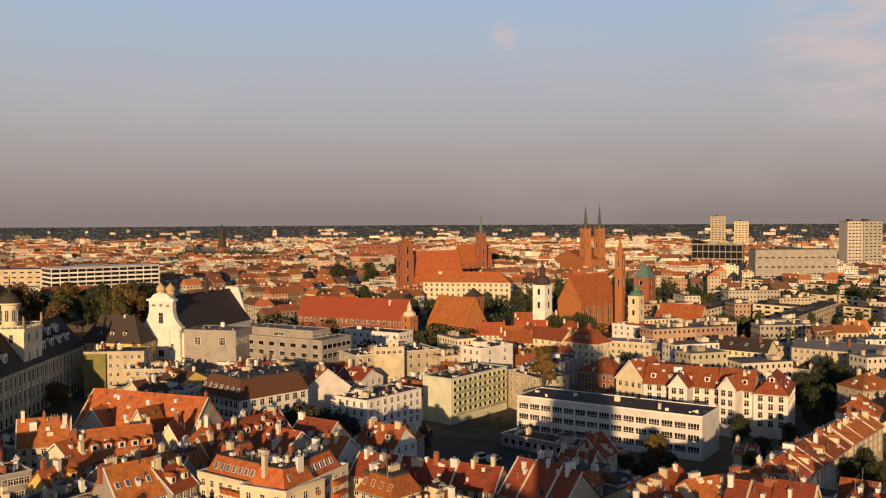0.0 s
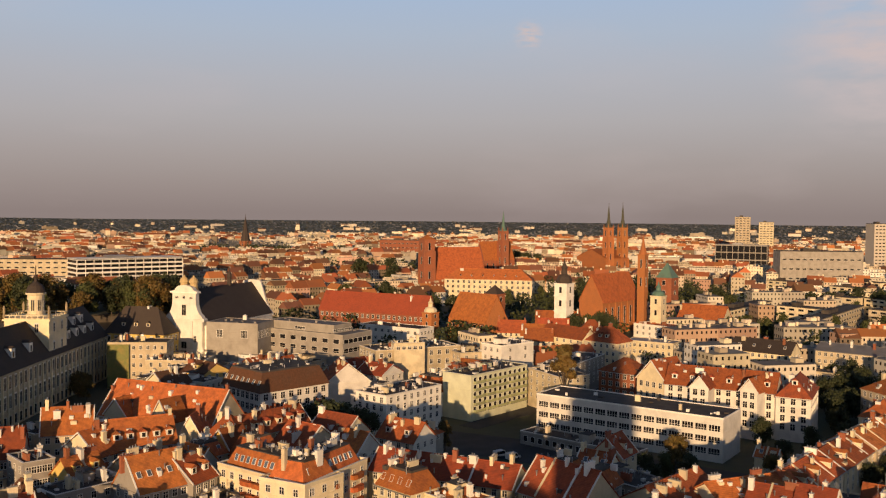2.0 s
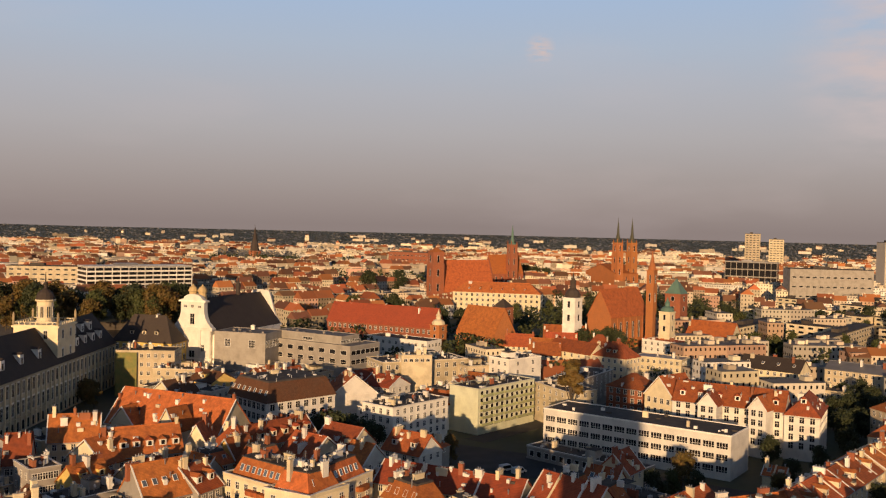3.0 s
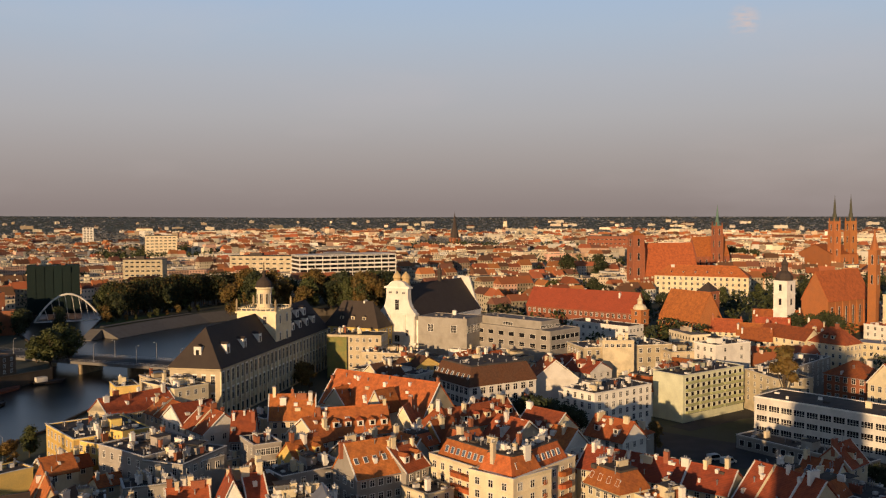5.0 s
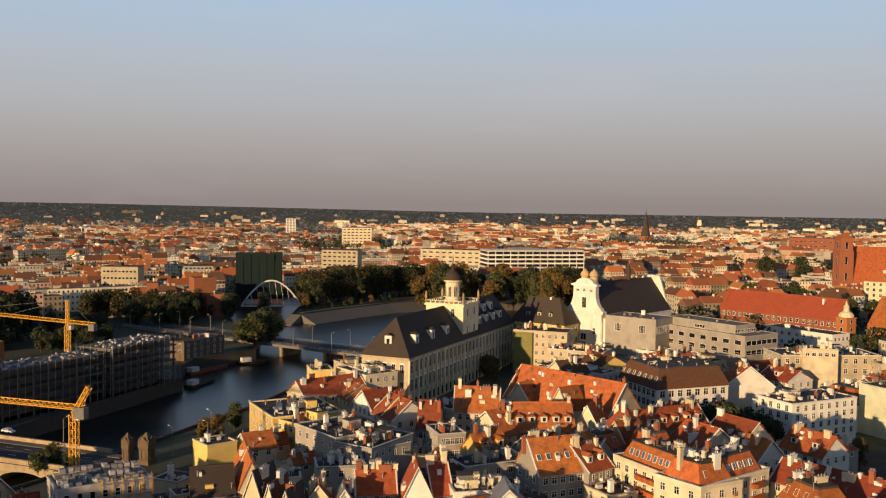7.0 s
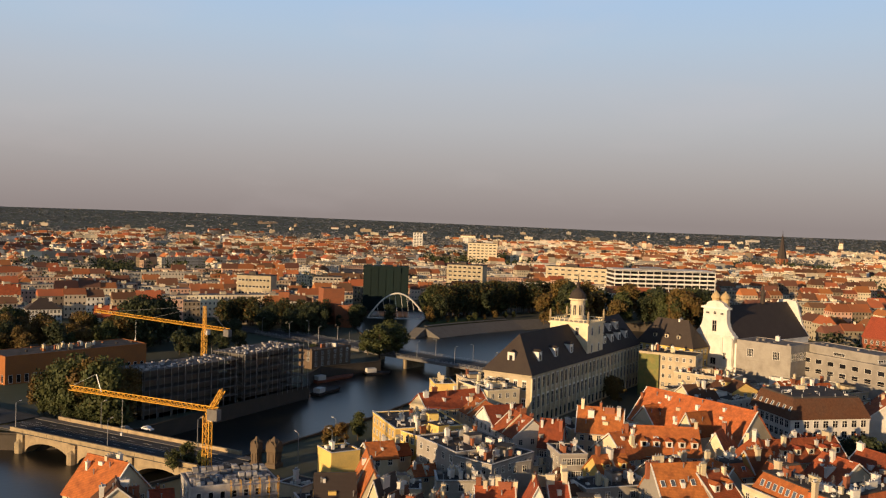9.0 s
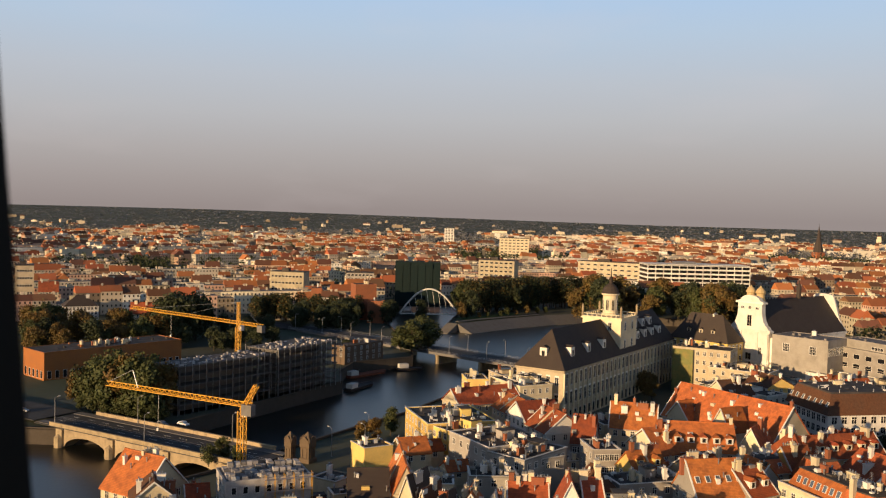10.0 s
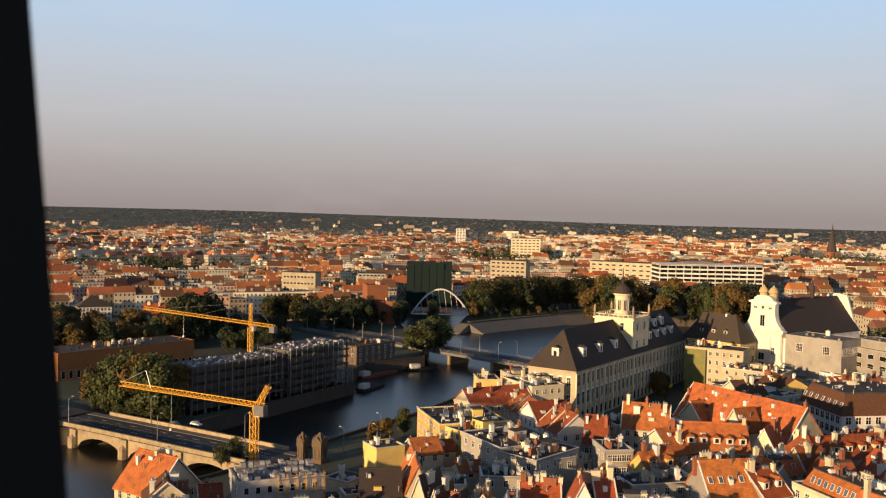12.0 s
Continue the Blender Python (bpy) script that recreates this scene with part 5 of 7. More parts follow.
house(45.8, 206.7, 51.3, 196.8, 9, 15, rise=4, roof="mansard", wall=CREAM, top=TILE, storeys=5, bays=4, chims=3, skies=4, dishes=1)
house(54.8, 199.9, 60.5, 188.0, 10, 14, rise=3, roof="flat", wall=CREAM, top=TILE, storeys=4, bays=4, chims=6, dishes=3)
house(78.2, 199.5, 86.4, 182.8, 14, 13, rise=7, fires=2, roof="gable", wall=BEIGE, top=TILERED, storeys=4, bays=6, chims=3, label="beige house with steep dark red roof between fire walls")
house(102.6, 213.8, 109.1, 199.3, 12, 11, roof="flat", wall=GREY, top=BITUMEN, storeys=3, bays=6, chims=2)
house(122.5, 182.8, 147.6, 185.7, 13, 10.5, rise=4, roof="gable", wall=CREAM, top=TILE, storeys=4, bays=8, chims=4)
house(148.6, 186.4, 172.0, 201.7, 14, 10.5, rise=4, fires=2, roof="gable", wall=CREAM, top=TILE, storeys=4, bays=6, chims=4, dorms=3)
house(172.7, 202.1, 197.4, 218.6, 14, 10.5, rise=4, fires=2, roof="gable", wall=CREAM, top=TILE, storeys=4, bays=6, chims=4, dorms=2)
house(196.1, 216.9, 222.2, 232.8, 14, 11, rise=4, fires=2, roof="gable", wall=BEIGE, top=TILE, storeys=4, bays=6, chims=4)
house(109.5, 183.5, 130.7, 195.1, 14, 10.5, rise=4, roof="gable", wall=CREAM, top=TILE, storeys=4, bays=5, chims=4)
house(247.9, 269.3, 264.0, 268.7, 14, 14, rise=5, roof="hip", wall=BEIGE, top=TILE, storeys=4, bays=5, chims=2)
house(259.0, 384.0, 275.1, 359.3, 14, 14, rise=5, roof="gable", wall=CREAM, top=SLATE, storeys=4, bays=9, chims=3, skies=4)
house(298.2, 371.1, 320.5, 337.1, 14, 14, rise=3, roof="gable", wall=CREAM, top=TIN, storeys=4, bays=14, chims=4)
house(265.2, 334.7, 273.0, 324.4, 12, 11, roof="flat", wall=BEIGE, top=BITUMEN, storeys=3, bays=5, chims=2)
house(-35.7, 279.2, -21.8, 279.9, 12, 14, rise=6.5, roof="gable", wall=CREAM, top=TILE, storeys=4, bays=5, chims=5, label="cream house with orange roof and tall white chimneys")
house(-19.2, 261.4, 1.6, 266.1, 14, 13, rise=6.5, roof="gable", wall=WHITE, top=TILE, storeys=4, bays=7, chims=2, dorms=6, dorm_wall=WHITE, label="white house with orange roof and a row of dormers")
house(-29.2, 267.6, -18.9, 257.0, 12, 12.5, rise=5.5, roof="cross", wall=CREAM, top=TILE, storeys=4, bays=3, chims=3)
house(1.7, 275.1, 8.4, 272.6, 10, 12.5, rise=6, roof="cross", wall=CREAM, top=TILE, storeys=3, bays=2, chims=1)
house(8.7, 272.6, 19.0, 268.1, 11, 12.5, rise=6, roof="hip", wall=BEIGE, top=TILE, storeys=3, bays=3, chims=4)
house(19.3, 270.1, 42.0, 286.0, 11, 12, rise=5, roof="gable", wall=BEIGE, top=TILERED, storeys=3, bays=9, chims=5, dorms=6, dorm_wall=CREAM)
ob = house(-26.9, 424.0, -2.0, 418.5, 14, 20, roof="flat", wall=BEIGE, top=BITUMEN, storeys=5, bays=8, chims=6)
q = Mesh()
q.box(0.2, 9.5, -1.3, -1.15, 0.5, 19.6)
q.box(0.2, 0.35, -1.149, 0, 0.5, 19.6)
part("scaffold_netting", q, NETLIGHT, ob, "olive green scaffold netting")
house(-10.8, 409.5, 12.7, 400.5, 14, 14, roof="flat", wall=BEIGE, top=BITUMEN, storeys=4, bays=6, chims=8)
house(-13.1, 380.8, 11.8, 360.9, 12, 12, roof="flat", wall=WHITE, top=BITUMEN, storeys=3, bays=5, chims=1)
house(12.6, 399.1, 25.8, 375.3, 14, 12, roof="flat", wall=GREY, top=BITUMEN, storeys=3, bays=4, chims=3)
house(29.5, 428.6, 54.0, 410.5, 14, 12, roof="flat", wall=WHITE, top=TIN, storeys=3, bays=4, chims=2)
house(15.7, 441.7, 38.1, 427.9, 18, 26, roof="flat", wall=GREY, top=CONCRETE, storeys=6, bays=2, win=(3.0, 3.4), style="ribbon", rows=[19.5], chims=1, label="grey concrete block with one large window and flat roof")
house(39.3, 446.8, 74.1, 407.3, 22, 22.4, roof="flat", wall=GREY, top=CONCRETE, storeys=3, bays=8, win=(3.2, 1.9), style="thin", rows=[14.4, 18.6], chims=2, label="grey modern block with bands of windows and flat roof")
house(44.5, 445.5, 71.4, 415.0, 13, 26, roof="flat", wall=GREY, top=CONCRETE, storeys=6, bays=1, rows=[23.2], win=(6.0, 1.2), style="ribbon", chims=0, label="grey recessed top storey with a terrace")
house(103.8, 518.7, 130.9, 485.5, 14, 14, roof="flat", wall=WHITE, top=BITUMEN, storeys=3, bays=9, win=(1.4, 1.6), chims=2)
house(133.9, 362.8, 151.9, 371.4, 12, 22, roof="flat", wall=WHITE, top=BITUMEN, storeys=6, bays=2, chims=1)
house(118.6, 372.2, 138.7, 375.8, 12, 18, roof="flat", wall=BEIGE, top=BITUMEN, storeys=5, bays=4, chims=2)
house(139.9, 347.5, 143.5, 324.3, 14, 15, roof="flat", wall=BEIGE, top=BITUMEN, storeys=5, bays=5, chims=2)
house(158.9, 350.5, 190.5, 379.6, 14, 14, roof="flat", wall=GREY, top=BITUMEN, storeys=5, bays=8, chims=2)
house(200.3, 421.2, 210.0, 405.0, 14, 15, rise=7, roof="hip", wall=CREAM, top=TILERED, storeys=4, bays=5, chims=2, dorms=2)
house(222.8, 421.5, 239.6, 402.8, 14, 14, roof="flat", wall=CREAM, top=TIN, storeys=4, bays=8, chims=2)
house(190.0, 455.9, 202.1, 428.3, 12, 14, rise=5, roof="gable", wall=CREAM, top=TILERED, storeys=4, bays=6, chims=2)
house(262.8, 486.8, 276.6, 459.0, 14, 14, roof="flat", wall=WHITE, top=TILE, storeys=4, bays=7, chims=2)
house(312.1, 521.3, 328.8, 495.6, 16, 12, rise=9, roof="gable", wall=CREAM, top=TILE, storeys=3, bays=6, chims=1)
house(-25.1, 199.8, -11.8, 204.5, 10, 13.5, roof="flat", wall=WHITE, top=BITUMEN, storeys=4, bays=4, chims=5, dishes=4, label="white house with parapet, chimneys and dishes on the roof")
house(-16.5, 192.3, -8.5, 193.9, 9, 13, rise=4, roof="cross", wall=WHITE, top=TIN, storeys=4, bays=2, chims=2, label="white gabled house with ribbed tin roof")
house(-25.3, 221.5, -9.8, 231.9, 10, 13, roof="flat", wall=GREY, top=BITUMEN, storeys=4, bays=5, chims=4, dishes=3)
house(-101.1, 277.4, -86.8, 258.2, 22, 14, rise=3.5, roof="flat", wall=YELLOW, top=BITUMEN, storeys=4, bays=7, chims=8, win=(1.0, 1.7), label="ochre yellow house with flat roof and chimneys")
house(-86.5, 260.0, -74.9, 252.3, 14, 13.3, roof="flat", wall=YELLOW, top=BITUMEN, storeys=4, bays=5, chims=5)
house(-77.0, 248.5, -61.6, 234.8, 20, 15, roof="flat", wall=GREY, top=BITUMEN, storeys=4, bays=5, chims=11, label="grey rendered house with dark flat roof and white chimneys")
house(-63.1, 241.7, -52.0, 231.9, 14, 13, roof="flat", wall=GREY, top=BITUMEN, storeys=4, bays=3, chims=8, dishes=1, start_row=3)
house(-50.7, 229.5, -42.9, 247.2, 12, 14.2, roof="flat", wall=GREY, top=BITUMEN, storeys=4, bays=6, chims=9)
house(-35.4, 245.7, -28.5, 249.2, 12, 14.6, roof="flat", wall=GREY, top=BITUMEN, storeys=4, bays=5, chims=5)
house(-44.7, 263.1, -37.9, 263.3, 12, 12, rise=7, roof="gable", wall=GREY, top=TILERED, storeys=3, bays=4, chims=2)
house(-95.6, 329.4, -88.4, 333.0, 12, 15, roof="flat", wall=YELLOW, top=BITUMEN, storeys=4, bays=1, chims=2, sides="2", label="lemon yellow house with blind end wall")
house(-89.2, 339.2, -74.0, 324.1, 14, 15, roof="flat", wall=CREAM, top=BITUMEN, storeys=4, bays=5, chims=7)
house(-75.2, 330.8, -62.8, 341.9, 14, 15, roof="flat", wall=WHITE, top=BITUMEN, storeys=5, bays=4, chims=6)
house(-90.6, 302.7, -72.9, 321.7, 12, 11, rise=4.5, roof="gable", wall=BEIGE, top=TILERED, storeys=3, bays=8, chims=6)
house(-96.2, 231.8, -90.4, 238.3, 9, 12, roof="flat", wall=YELLOW, top=BITUMEN, storeys=3, bays=4, chims=1, sides="", label="low ochre house with blind wall and flat roof")
house(-83.3, 191.5, -74.7, 195.5, 11, 12, rise=5, roof="gable", wall=YELLOW, top=SLATE, storeys=4, bays=3, chims=0, start_row=3, label="yellow house with dark slate gabled roof")
house(-102.0, 211.2, -94.6, 209.4, 8, 9, roof="flat", wall=BEIGE, top=BITUMEN, storeys=3, bays=2, chims=1, sides="", label="beige house with blind rear wall")
house(-72.5, 194.9, -67.6, 193.9, 9, 11, rise=6.5, roof="cross", wall=CREAM, top=SLATE, storeys=3, bays=1, win=(0.8, 1.4), chims=1, sides="0", start_row=2, label="narrow cream house with a steep pointed gable")
house(-66.3, 189.6, -62.8, 188.9, 8, 11, rise=5.5, roof="cross", wall=CREAM, top=TILEDARK, storeys=3, bays=1, win=(0.8, 1.4), chims=2, sides="0", start_row=2, label="narrow cream house with a steep pointed gable")
house(-61.8, 187.2, -58.1, 186.6, 8, 11, rise=5, roof="cross", wall=CREAM, top=SLATE, storeys=3, bays=1, win=(0.8, 1.4), chims=2, sides="0", start_row=2, label="narrow cream house with a steep pointed gable")
house(-71.8, 206.6, -63.5, 209.3, 8, 12, roof="flat", wall=CREAM, top=BITUMEN, storeys=3, bays=2, chims=9, dishes=9, start_row=3, label="low house with crowded chimneys and dishes on its flat roof")
house(-58.2, 194.2, -51.8, 195.6, 8, 11, rise=4, roof="cross", wall=CREAM, top=TILE, storeys=4, bays=2, chims=4, start_row=3)
house(-50.9, 194.2, -47.0, 195.4, 7, 11.5, rise=3, roof="cross", wall=WHITE, top=TIN, storeys=4, bays=1, chims=2, start_row=3, label="white house with ribbed grey tin roof")
house(-48.3, 203.1, -39.5, 205.7, 9, 11, rise=4, roof="gable", wall=GREY, top=TILERED, storeys=4, bays=3, chims=6, start_row=3)
house(-61.9, 217.8, -50.6, 222.0, 9, 12, roof="flat", wall=GREY, top=BITUMEN, storeys=4, bays=3, chims=9, dishes=2, start_row=3)
house(-36.4, 198.9, -30.3, 200.4, 11, 12.5, rise=6.5, roof="cross", wall=WHITE, top=TILERED, storeys=4, bays=2, win=(0.8, 1.6), chims=1, start_row=2, sides="0", label="white gabled house with red tiled roof")
house(-30.4, 202.8, -26.3, 204.9, 9, 12, rise=6, roof="gable", wall=GREY, top=TILERED, storeys=4, bays=1, chims=2, start_row=3)
house(-83.1, 215.5, -74.2, 196.4, 6, 12.5, rise=6.5, roof="gable", fires=1, wall=CREAM, top=TILE, storeys=3, bays=3, chims=0, sides="", label="narrow house with steep orange roof against a fire wall")
house(-107.5, 178.4, -92.7, 191.4, 12, 16, roof="flat", wall=BLOCKWORK, top=CONCRETE, storeys=4, bays=7, win=(1.0, 1.5), style="thin", chims=0, name="apartment_house", label="new house of bare pale blocks with goods on its flat roof")
house(-130.3, 179.0, -126.9, 192.9, 14, 10, rise=7.5, roof="cross", wall=CREAM, top=TILE, storeys=3, bays=3, chims=3, label="house with a steep orange tiled roof")


# the quarter between the flats and the churches
for x, y, ang, w, d, eave, rise, roof, wall, top in (
        (178.0, 490.0, -25, 16, 12, 11, 6.0, "gable", CREAM, TILERED), (186.0, 474.0, -28, 20, 12, 11, 5.5, "gable", WHITE, TILE), (201.0, 486.0, -25, 18, 12, 11.5, 6.5, "gable", CREAM, TILERED),
        (208.0, 468.0, -30, 16, 13, 12, 0.0, "flat", CREAM, BITUMEN), (222.0, 476.0, -26, 15, 12, 12, 6.0, "hip", CREAM, TILERED), (212.0, 516.0, -25, 26, 13, 12, 7.0, "gable", BEIGE, TILERED),
        (160.0, 440.0, -25, 17, 13, 12, 0.0, "flat", BEIGE, BITUMEN), (178.0, 448.0, -25, 15, 12, 12, 5.5, "gable", CREAM, TILERED), (203.0, 440.0, -28, 18, 13, 14, 0.0, "flat", WHITE, BITUMEN)):
    ca, sa = math.cos(radians(ang)), math.sin(radians(ang))
    if not taken(x + ca * w / 2 - sa * d / 2, y + sa * w / 2 + ca * d / 2, 3.5):
        house(x, y, x + ca * w, y + sa * w, d, eave, rise=max(rise, 3.0), roof=roof, wall=wall, top=top, storeys=4, bays=int(w / 3), chims=2, group="houses of the old town")


# ---- the university by the river ----
university(-60.5, 337.0, 74.5, 118.0, 20.0, 20.0, 34.0)
stargazer_tower(-52.6, 401.2, 74.5, 17.6, 35.0, 55.5)
house(-30.0, 452.5, -3.6, 438.0, 14, 21, rise=12, roof="hip", wall=YELLOW, top=SLATE, storeys=4, bays=8, win=(1.4, 2.2), style="baroque", chims=2, dorms=3, dorm_wall=CREAM, label="yellow university wing with steep dark hipped roof")
baroque_church(6.6, 452.0, 55.0, 62.0, 24.0, 24.0, 40.5)


# ---- churches and towers further off ----
house(88.6, 570.6, 143.5, 519.9, 16, 18, rise=10.5, roof="gable", wall=BRICK, top=TILEDEEP, storeys=3, bays=20, win=(1.5, 2.2), chims=3, name="library_building", label="long baroque house with deep red roof and white windows")
gothic_church(165.9, 544.0, 179.7, 514.2, 18, 14, 15, BRICKORANGE, TILE, "orange brick gothic church with a steep tiled roof", bays=5)
gothic_church(234.9, 816.9, 288.3, 827.2, 26, 18, 28, BRICK, TILE, "large brick gothic church with steep orange roof", towers=[(-6.2, 5.0, 11.0, 54, 4.5, TILE)], bays=7)
house(226.3, 757.5, 293.5, 722.7, 22, 22, rise=8.5, roof="hip", wall=CREAM, top=TILE, storeys=5, bays=16, win=(1.7, 2.2), chims=2, dorms=6, dorm_wall=TILE, label="cream monastery wing with orange hipped roof")
gothic_church(356.8, 1029.9, 399.1, 1041.1, 20, 24, 21, BRICK, TILE, "brick gothic church with one slender green spire", towers=[(25.0, -3.0, 9.0, 58, 24, COPPER)], bays=5)
gothic_church(537.6, 1072.8, 574.9, 1081.7, 60, 22, 11, BRICKORANGE, TILE, "brick cathedral with two tall copper-spired towers", towers=[(7.0, 4.0, 9.5, 62, 32, OLDCOPPER), (32.4, 6.0, 9.5, 62, 33, OLDCOPPER)], bays=3, name="cathedral")
gothic_church(267.4, 537.1, 307.3, 561.4, 18, 22, 17, BRICKORANGE, TILE, "orange brick church with steep roof", bays=6)
slim_tower(289.5, 525.5, 5.0, 53.2, 65.2, BRICKORANGE, BRICKORANGE, "slender orange brick church tower with pointed top", shape="spire")
slim_tower(348.3, 595.6, 12, 32.9, 43.8, BRICK, COPPER, "brick market hall tower with green copper roof", shape="pyramid")
slim_tower(278.4, 485.9, 7, 30.5, 39.0, CREAM, COPPER, "small cream lantern tower with green dome", shape="onion")
slim_tower(228.6, 511.2, 8.5, 36.7, 52.2, WHITE, SLATE, "white square church tower with dark onion cap", shape="onion")
slim_tower(144.0, 1894.5, 17, 19.3, 74.0, BRICK, SLATE, "dark brick church tower with tall pointed spire", shape="spire")
slim_tower(189.7, 526.9, 9, 29.6, 34.8, BRICK, SLATE, "squat brick stair tower", shape="pyramid")
slim_tower(146.5, 518.5, 7, 20.0, 29.0, BRICKORANGE, CREAM, "red gable turret with white trim", shape="onion")


# ---- modern blocks ----
slab_block(-78.2, 846.4, 10.1, 879.9, 30, 35, 9, WHITE, "white office building with banded glass floors", glassy=True)
slab_block(1011.0, 1489.3, 1033.6, 1473.7, 22, 77, 17, BEIGE, "tall beige apartment tower", cols=4)
slab_block(1104.0, 1546.3, 1126.3, 1530.2, 22, 67, 14, BEIGE, "tall beige apartment tower", cols=4)
slab_block(865.2, 970.3, 885.3, 965.6, 22, 70, 16, FARSLAB, "tall pale office tower", cols=4)
slab_block(893.0, 972.1, 922.8, 971.6, 22, 70, 16, GREY, "tall grey office tower", cols=4)
slab_block(709.9, 1089.0, 758.5, 1043.5, 24, 39, 4, GREY, "long dark office building with banded glass", glassy=True)
slab_block(628.2, 841.4, 711.3, 812.7, 24, 41, 4, GREY, "long grey office block on the river", cols=12)
slab_block(326.3, 1464.1, 389.0, 1428.0, 20, 34, 5, BRICK, "long red brick institute building")
ob = house(-270.8, 710.2, -235.6, 722.7, 18, 35.6, roof="flat", wall=NET, top=NET, storeys=7, bays=1, sides="", chims=2, name="apartment_block", label="unfinished block wrapped in dark green netting")
for i in range(6):
    q = Mesh()
    q.box(0.1, 5.9, -0.7, -0.25, 0.5, 33.5 + (1.4 if i % 3 == 1 else 0.0) - (3.0 if i == 5 else 0.0))
    part("netting_panel", q, NET, ob, at=pose(i * 6.2 + 0.2, 0.0 if i % 2 else -0.35, 0))
house(-256.5, 595.1, -244.4, 604.5, 14, 25, roof="flat", wall=BRICK, top=BITUMEN, storeys=5, bays=1, sides="", chims=4, name="brick_building", label="windowless red brick power house by water")
house(-243.4, 585.4, -232.6, 587.7, 8, 15, roof="flat", wall=BRICK, top=BITUMEN, storeys=4, bays=1, sides="", chims=1, name="brick_building", label="low red brick annex of a power house")
house(-290.0, 592.9, -283.5, 596.0, 10, 21, roof="flat", wall=BRICK, top=BITUMEN, storeys=4, bays=1, sides="", chims=1, name="brick_building", label="small red brick tower house among trees")
slab_block(-243.1, 866.6, -206.9, 865.6, 16, 32, 8, BEIGE, "beige and red banded apartment block", cols=7)
slab_block(-373.3, 1452.8, -326.7, 1464.0, 20, 38, 8, CREAM, "warm cream apartment block with flat roof", cols=7)
slab_block(-363.8, 667.2, -335.2, 670.9, 14, 26, 5, BEIGE, "beige plaster tenement row by the water", cols=9)
slab_block(-490.8, 526.8, -481.7, 535.2, 16, 32, 6, BEIGE, "beige plaster tenement row with flat roof", cols=6)
house(-459.5, 514.8, -449.8, 523.2, 14, 16, rise=6, roof="gable", wall=CREAM, top=TILERED, storeys=5, bays=6, chims=3, label="cream tenement with red gabled roof")
house(-387.5, 455.5, -373.5, 469.5, 16, 15, rise=6, roof="hip", wall=WHITE, top=SLATE, storeys=5, bays=9, win=(1.1, 1.7), chims=2, label="white tenement with dark hipped roof near trees")
house(-359.4, 480.5, -342.8, 490.0, 14, 10, rise=6, roof="gable", wall=CREAM, top=TILERED, storeys=3, bays=6, dorms=3, chims=3, dorm_wall=CREAM, label="low house with red roof and cream dormers")
slab_block(-336.9, 758.6, -313.5, 768.5, 14, 21, 6, GREY, "grey apartment block with flat roof", cols=7)
slab_block(-165.3, 986.2, -97.9, 975.1, 16, 29, 6, BEIGE, "beige apartment row beyond the trees")
slab_block(-582.7, 1808.4, -563.7, 1814.4, 16, 45, 14, WHITE, "white apartment tower far off")
slab_block(575.4, 791.2, 586.7, 761.5, 12, 14, 4, CREAM, "pale apartment slab with flat roof")
slab_block(623.5, 802.2, 634.8, 771.1, 12, 14, 4, BEIGE, "pale apartment slab with flat roof")
slab_block(587.4, 713.5, 596.6, 681.1, 12, 14, 4, CREAM, "pale apartment slab with flat roof")
slab_block(660.1, 771.4, 664.3, 735.3, 12, 14, 4, CREAM, "pale apartment slab with flat roof")
slab_block(464.0, 678.6, 477.1, 649.6, 12, 14, 4, CREAM, "pale apartment slab with flat roof")
slab_block(513.9, 695.0, 521.2, 665.9, 12, 14, 4, CREAM, "pale apartment slab with flat roof")
slab_block(509.6, 626.9, 519.0, 601.2, 12, 14, 4, CREAM, "pale apartment slab with flat roof")
slab_block(529.6, 603.2, 531.9, 560.4, 12, 14, 4, CREAM, "pale apartment slab with flat roof")
slab_block(351.3, 528.9, 436.1, 592.3, 12, 14, 4, CREAM, "pale apartment slab with flat roof")
slab_block(386.8, 477.7, 481.6, 548.5, 12, 14, 4, BEIGE, "pale apartment slab with flat roof")
slab_block(466.6, 526.9, 474.5, 499.7, 12, 14, 4, BEIGE, "pale apartment slab with flat roof")
slab_block(611.0, 669.2, 617.8, 646.5, 12, 14, 4, BEIGE, "pale apartment slab with flat roof")
slab_block(419.5, 564.5, 430.1, 534.8, 12, 14, 4, CREAM, "pale apartment slab with flat roof")


# ---- the river's other bank: building site, cranes, bridges ----
shell_building(-196.0, 291.5, -181.0, 334.5, 15, 18, 5)
shell_building(-178.6, 336.0, -169.6, 373.5, 17, 19.5, 6)
house(-304.9, 332.6, -286.1, 324.3, 68, 12, roof="flat", wall=ORANGECLAD, top=BITUMEN, storeys=2, bays=5, win=(1.6, 3.4), style="thin", rows=[0.6], chims=9, name="concert_hall", label="rust-orange clad hall with flat dark roof")
house(-186.5, 420.6, -177.0, 448.6, 9, 9, roof="flat", wall=SOOT, top=BITUMEN, storeys=3, bays=6, chims=3, win=(1.3, 1.6), label="low sooty quay building with pale roof sheds")
crane(-120.5, 207.6, 0, 25.5, 170.0, 48.8, 3.5, 7.0, 0.0, "yellow lattice tower crane among the houses", lean=4.6)
crane(-202.2, 344.0, 0, 26.9, 160.0, 79.0, 16.0, 10.5, 0.0, "yellow lattice tower crane over a building site")
GOODS = (-107.5, 178.4, -92.7, 191.4)
stone_bridge(-217.0, 254.0, -143.0, 238.0, 20.0, 1.5, 3)
vehicle(101.6, 275.1, 20, van=True)
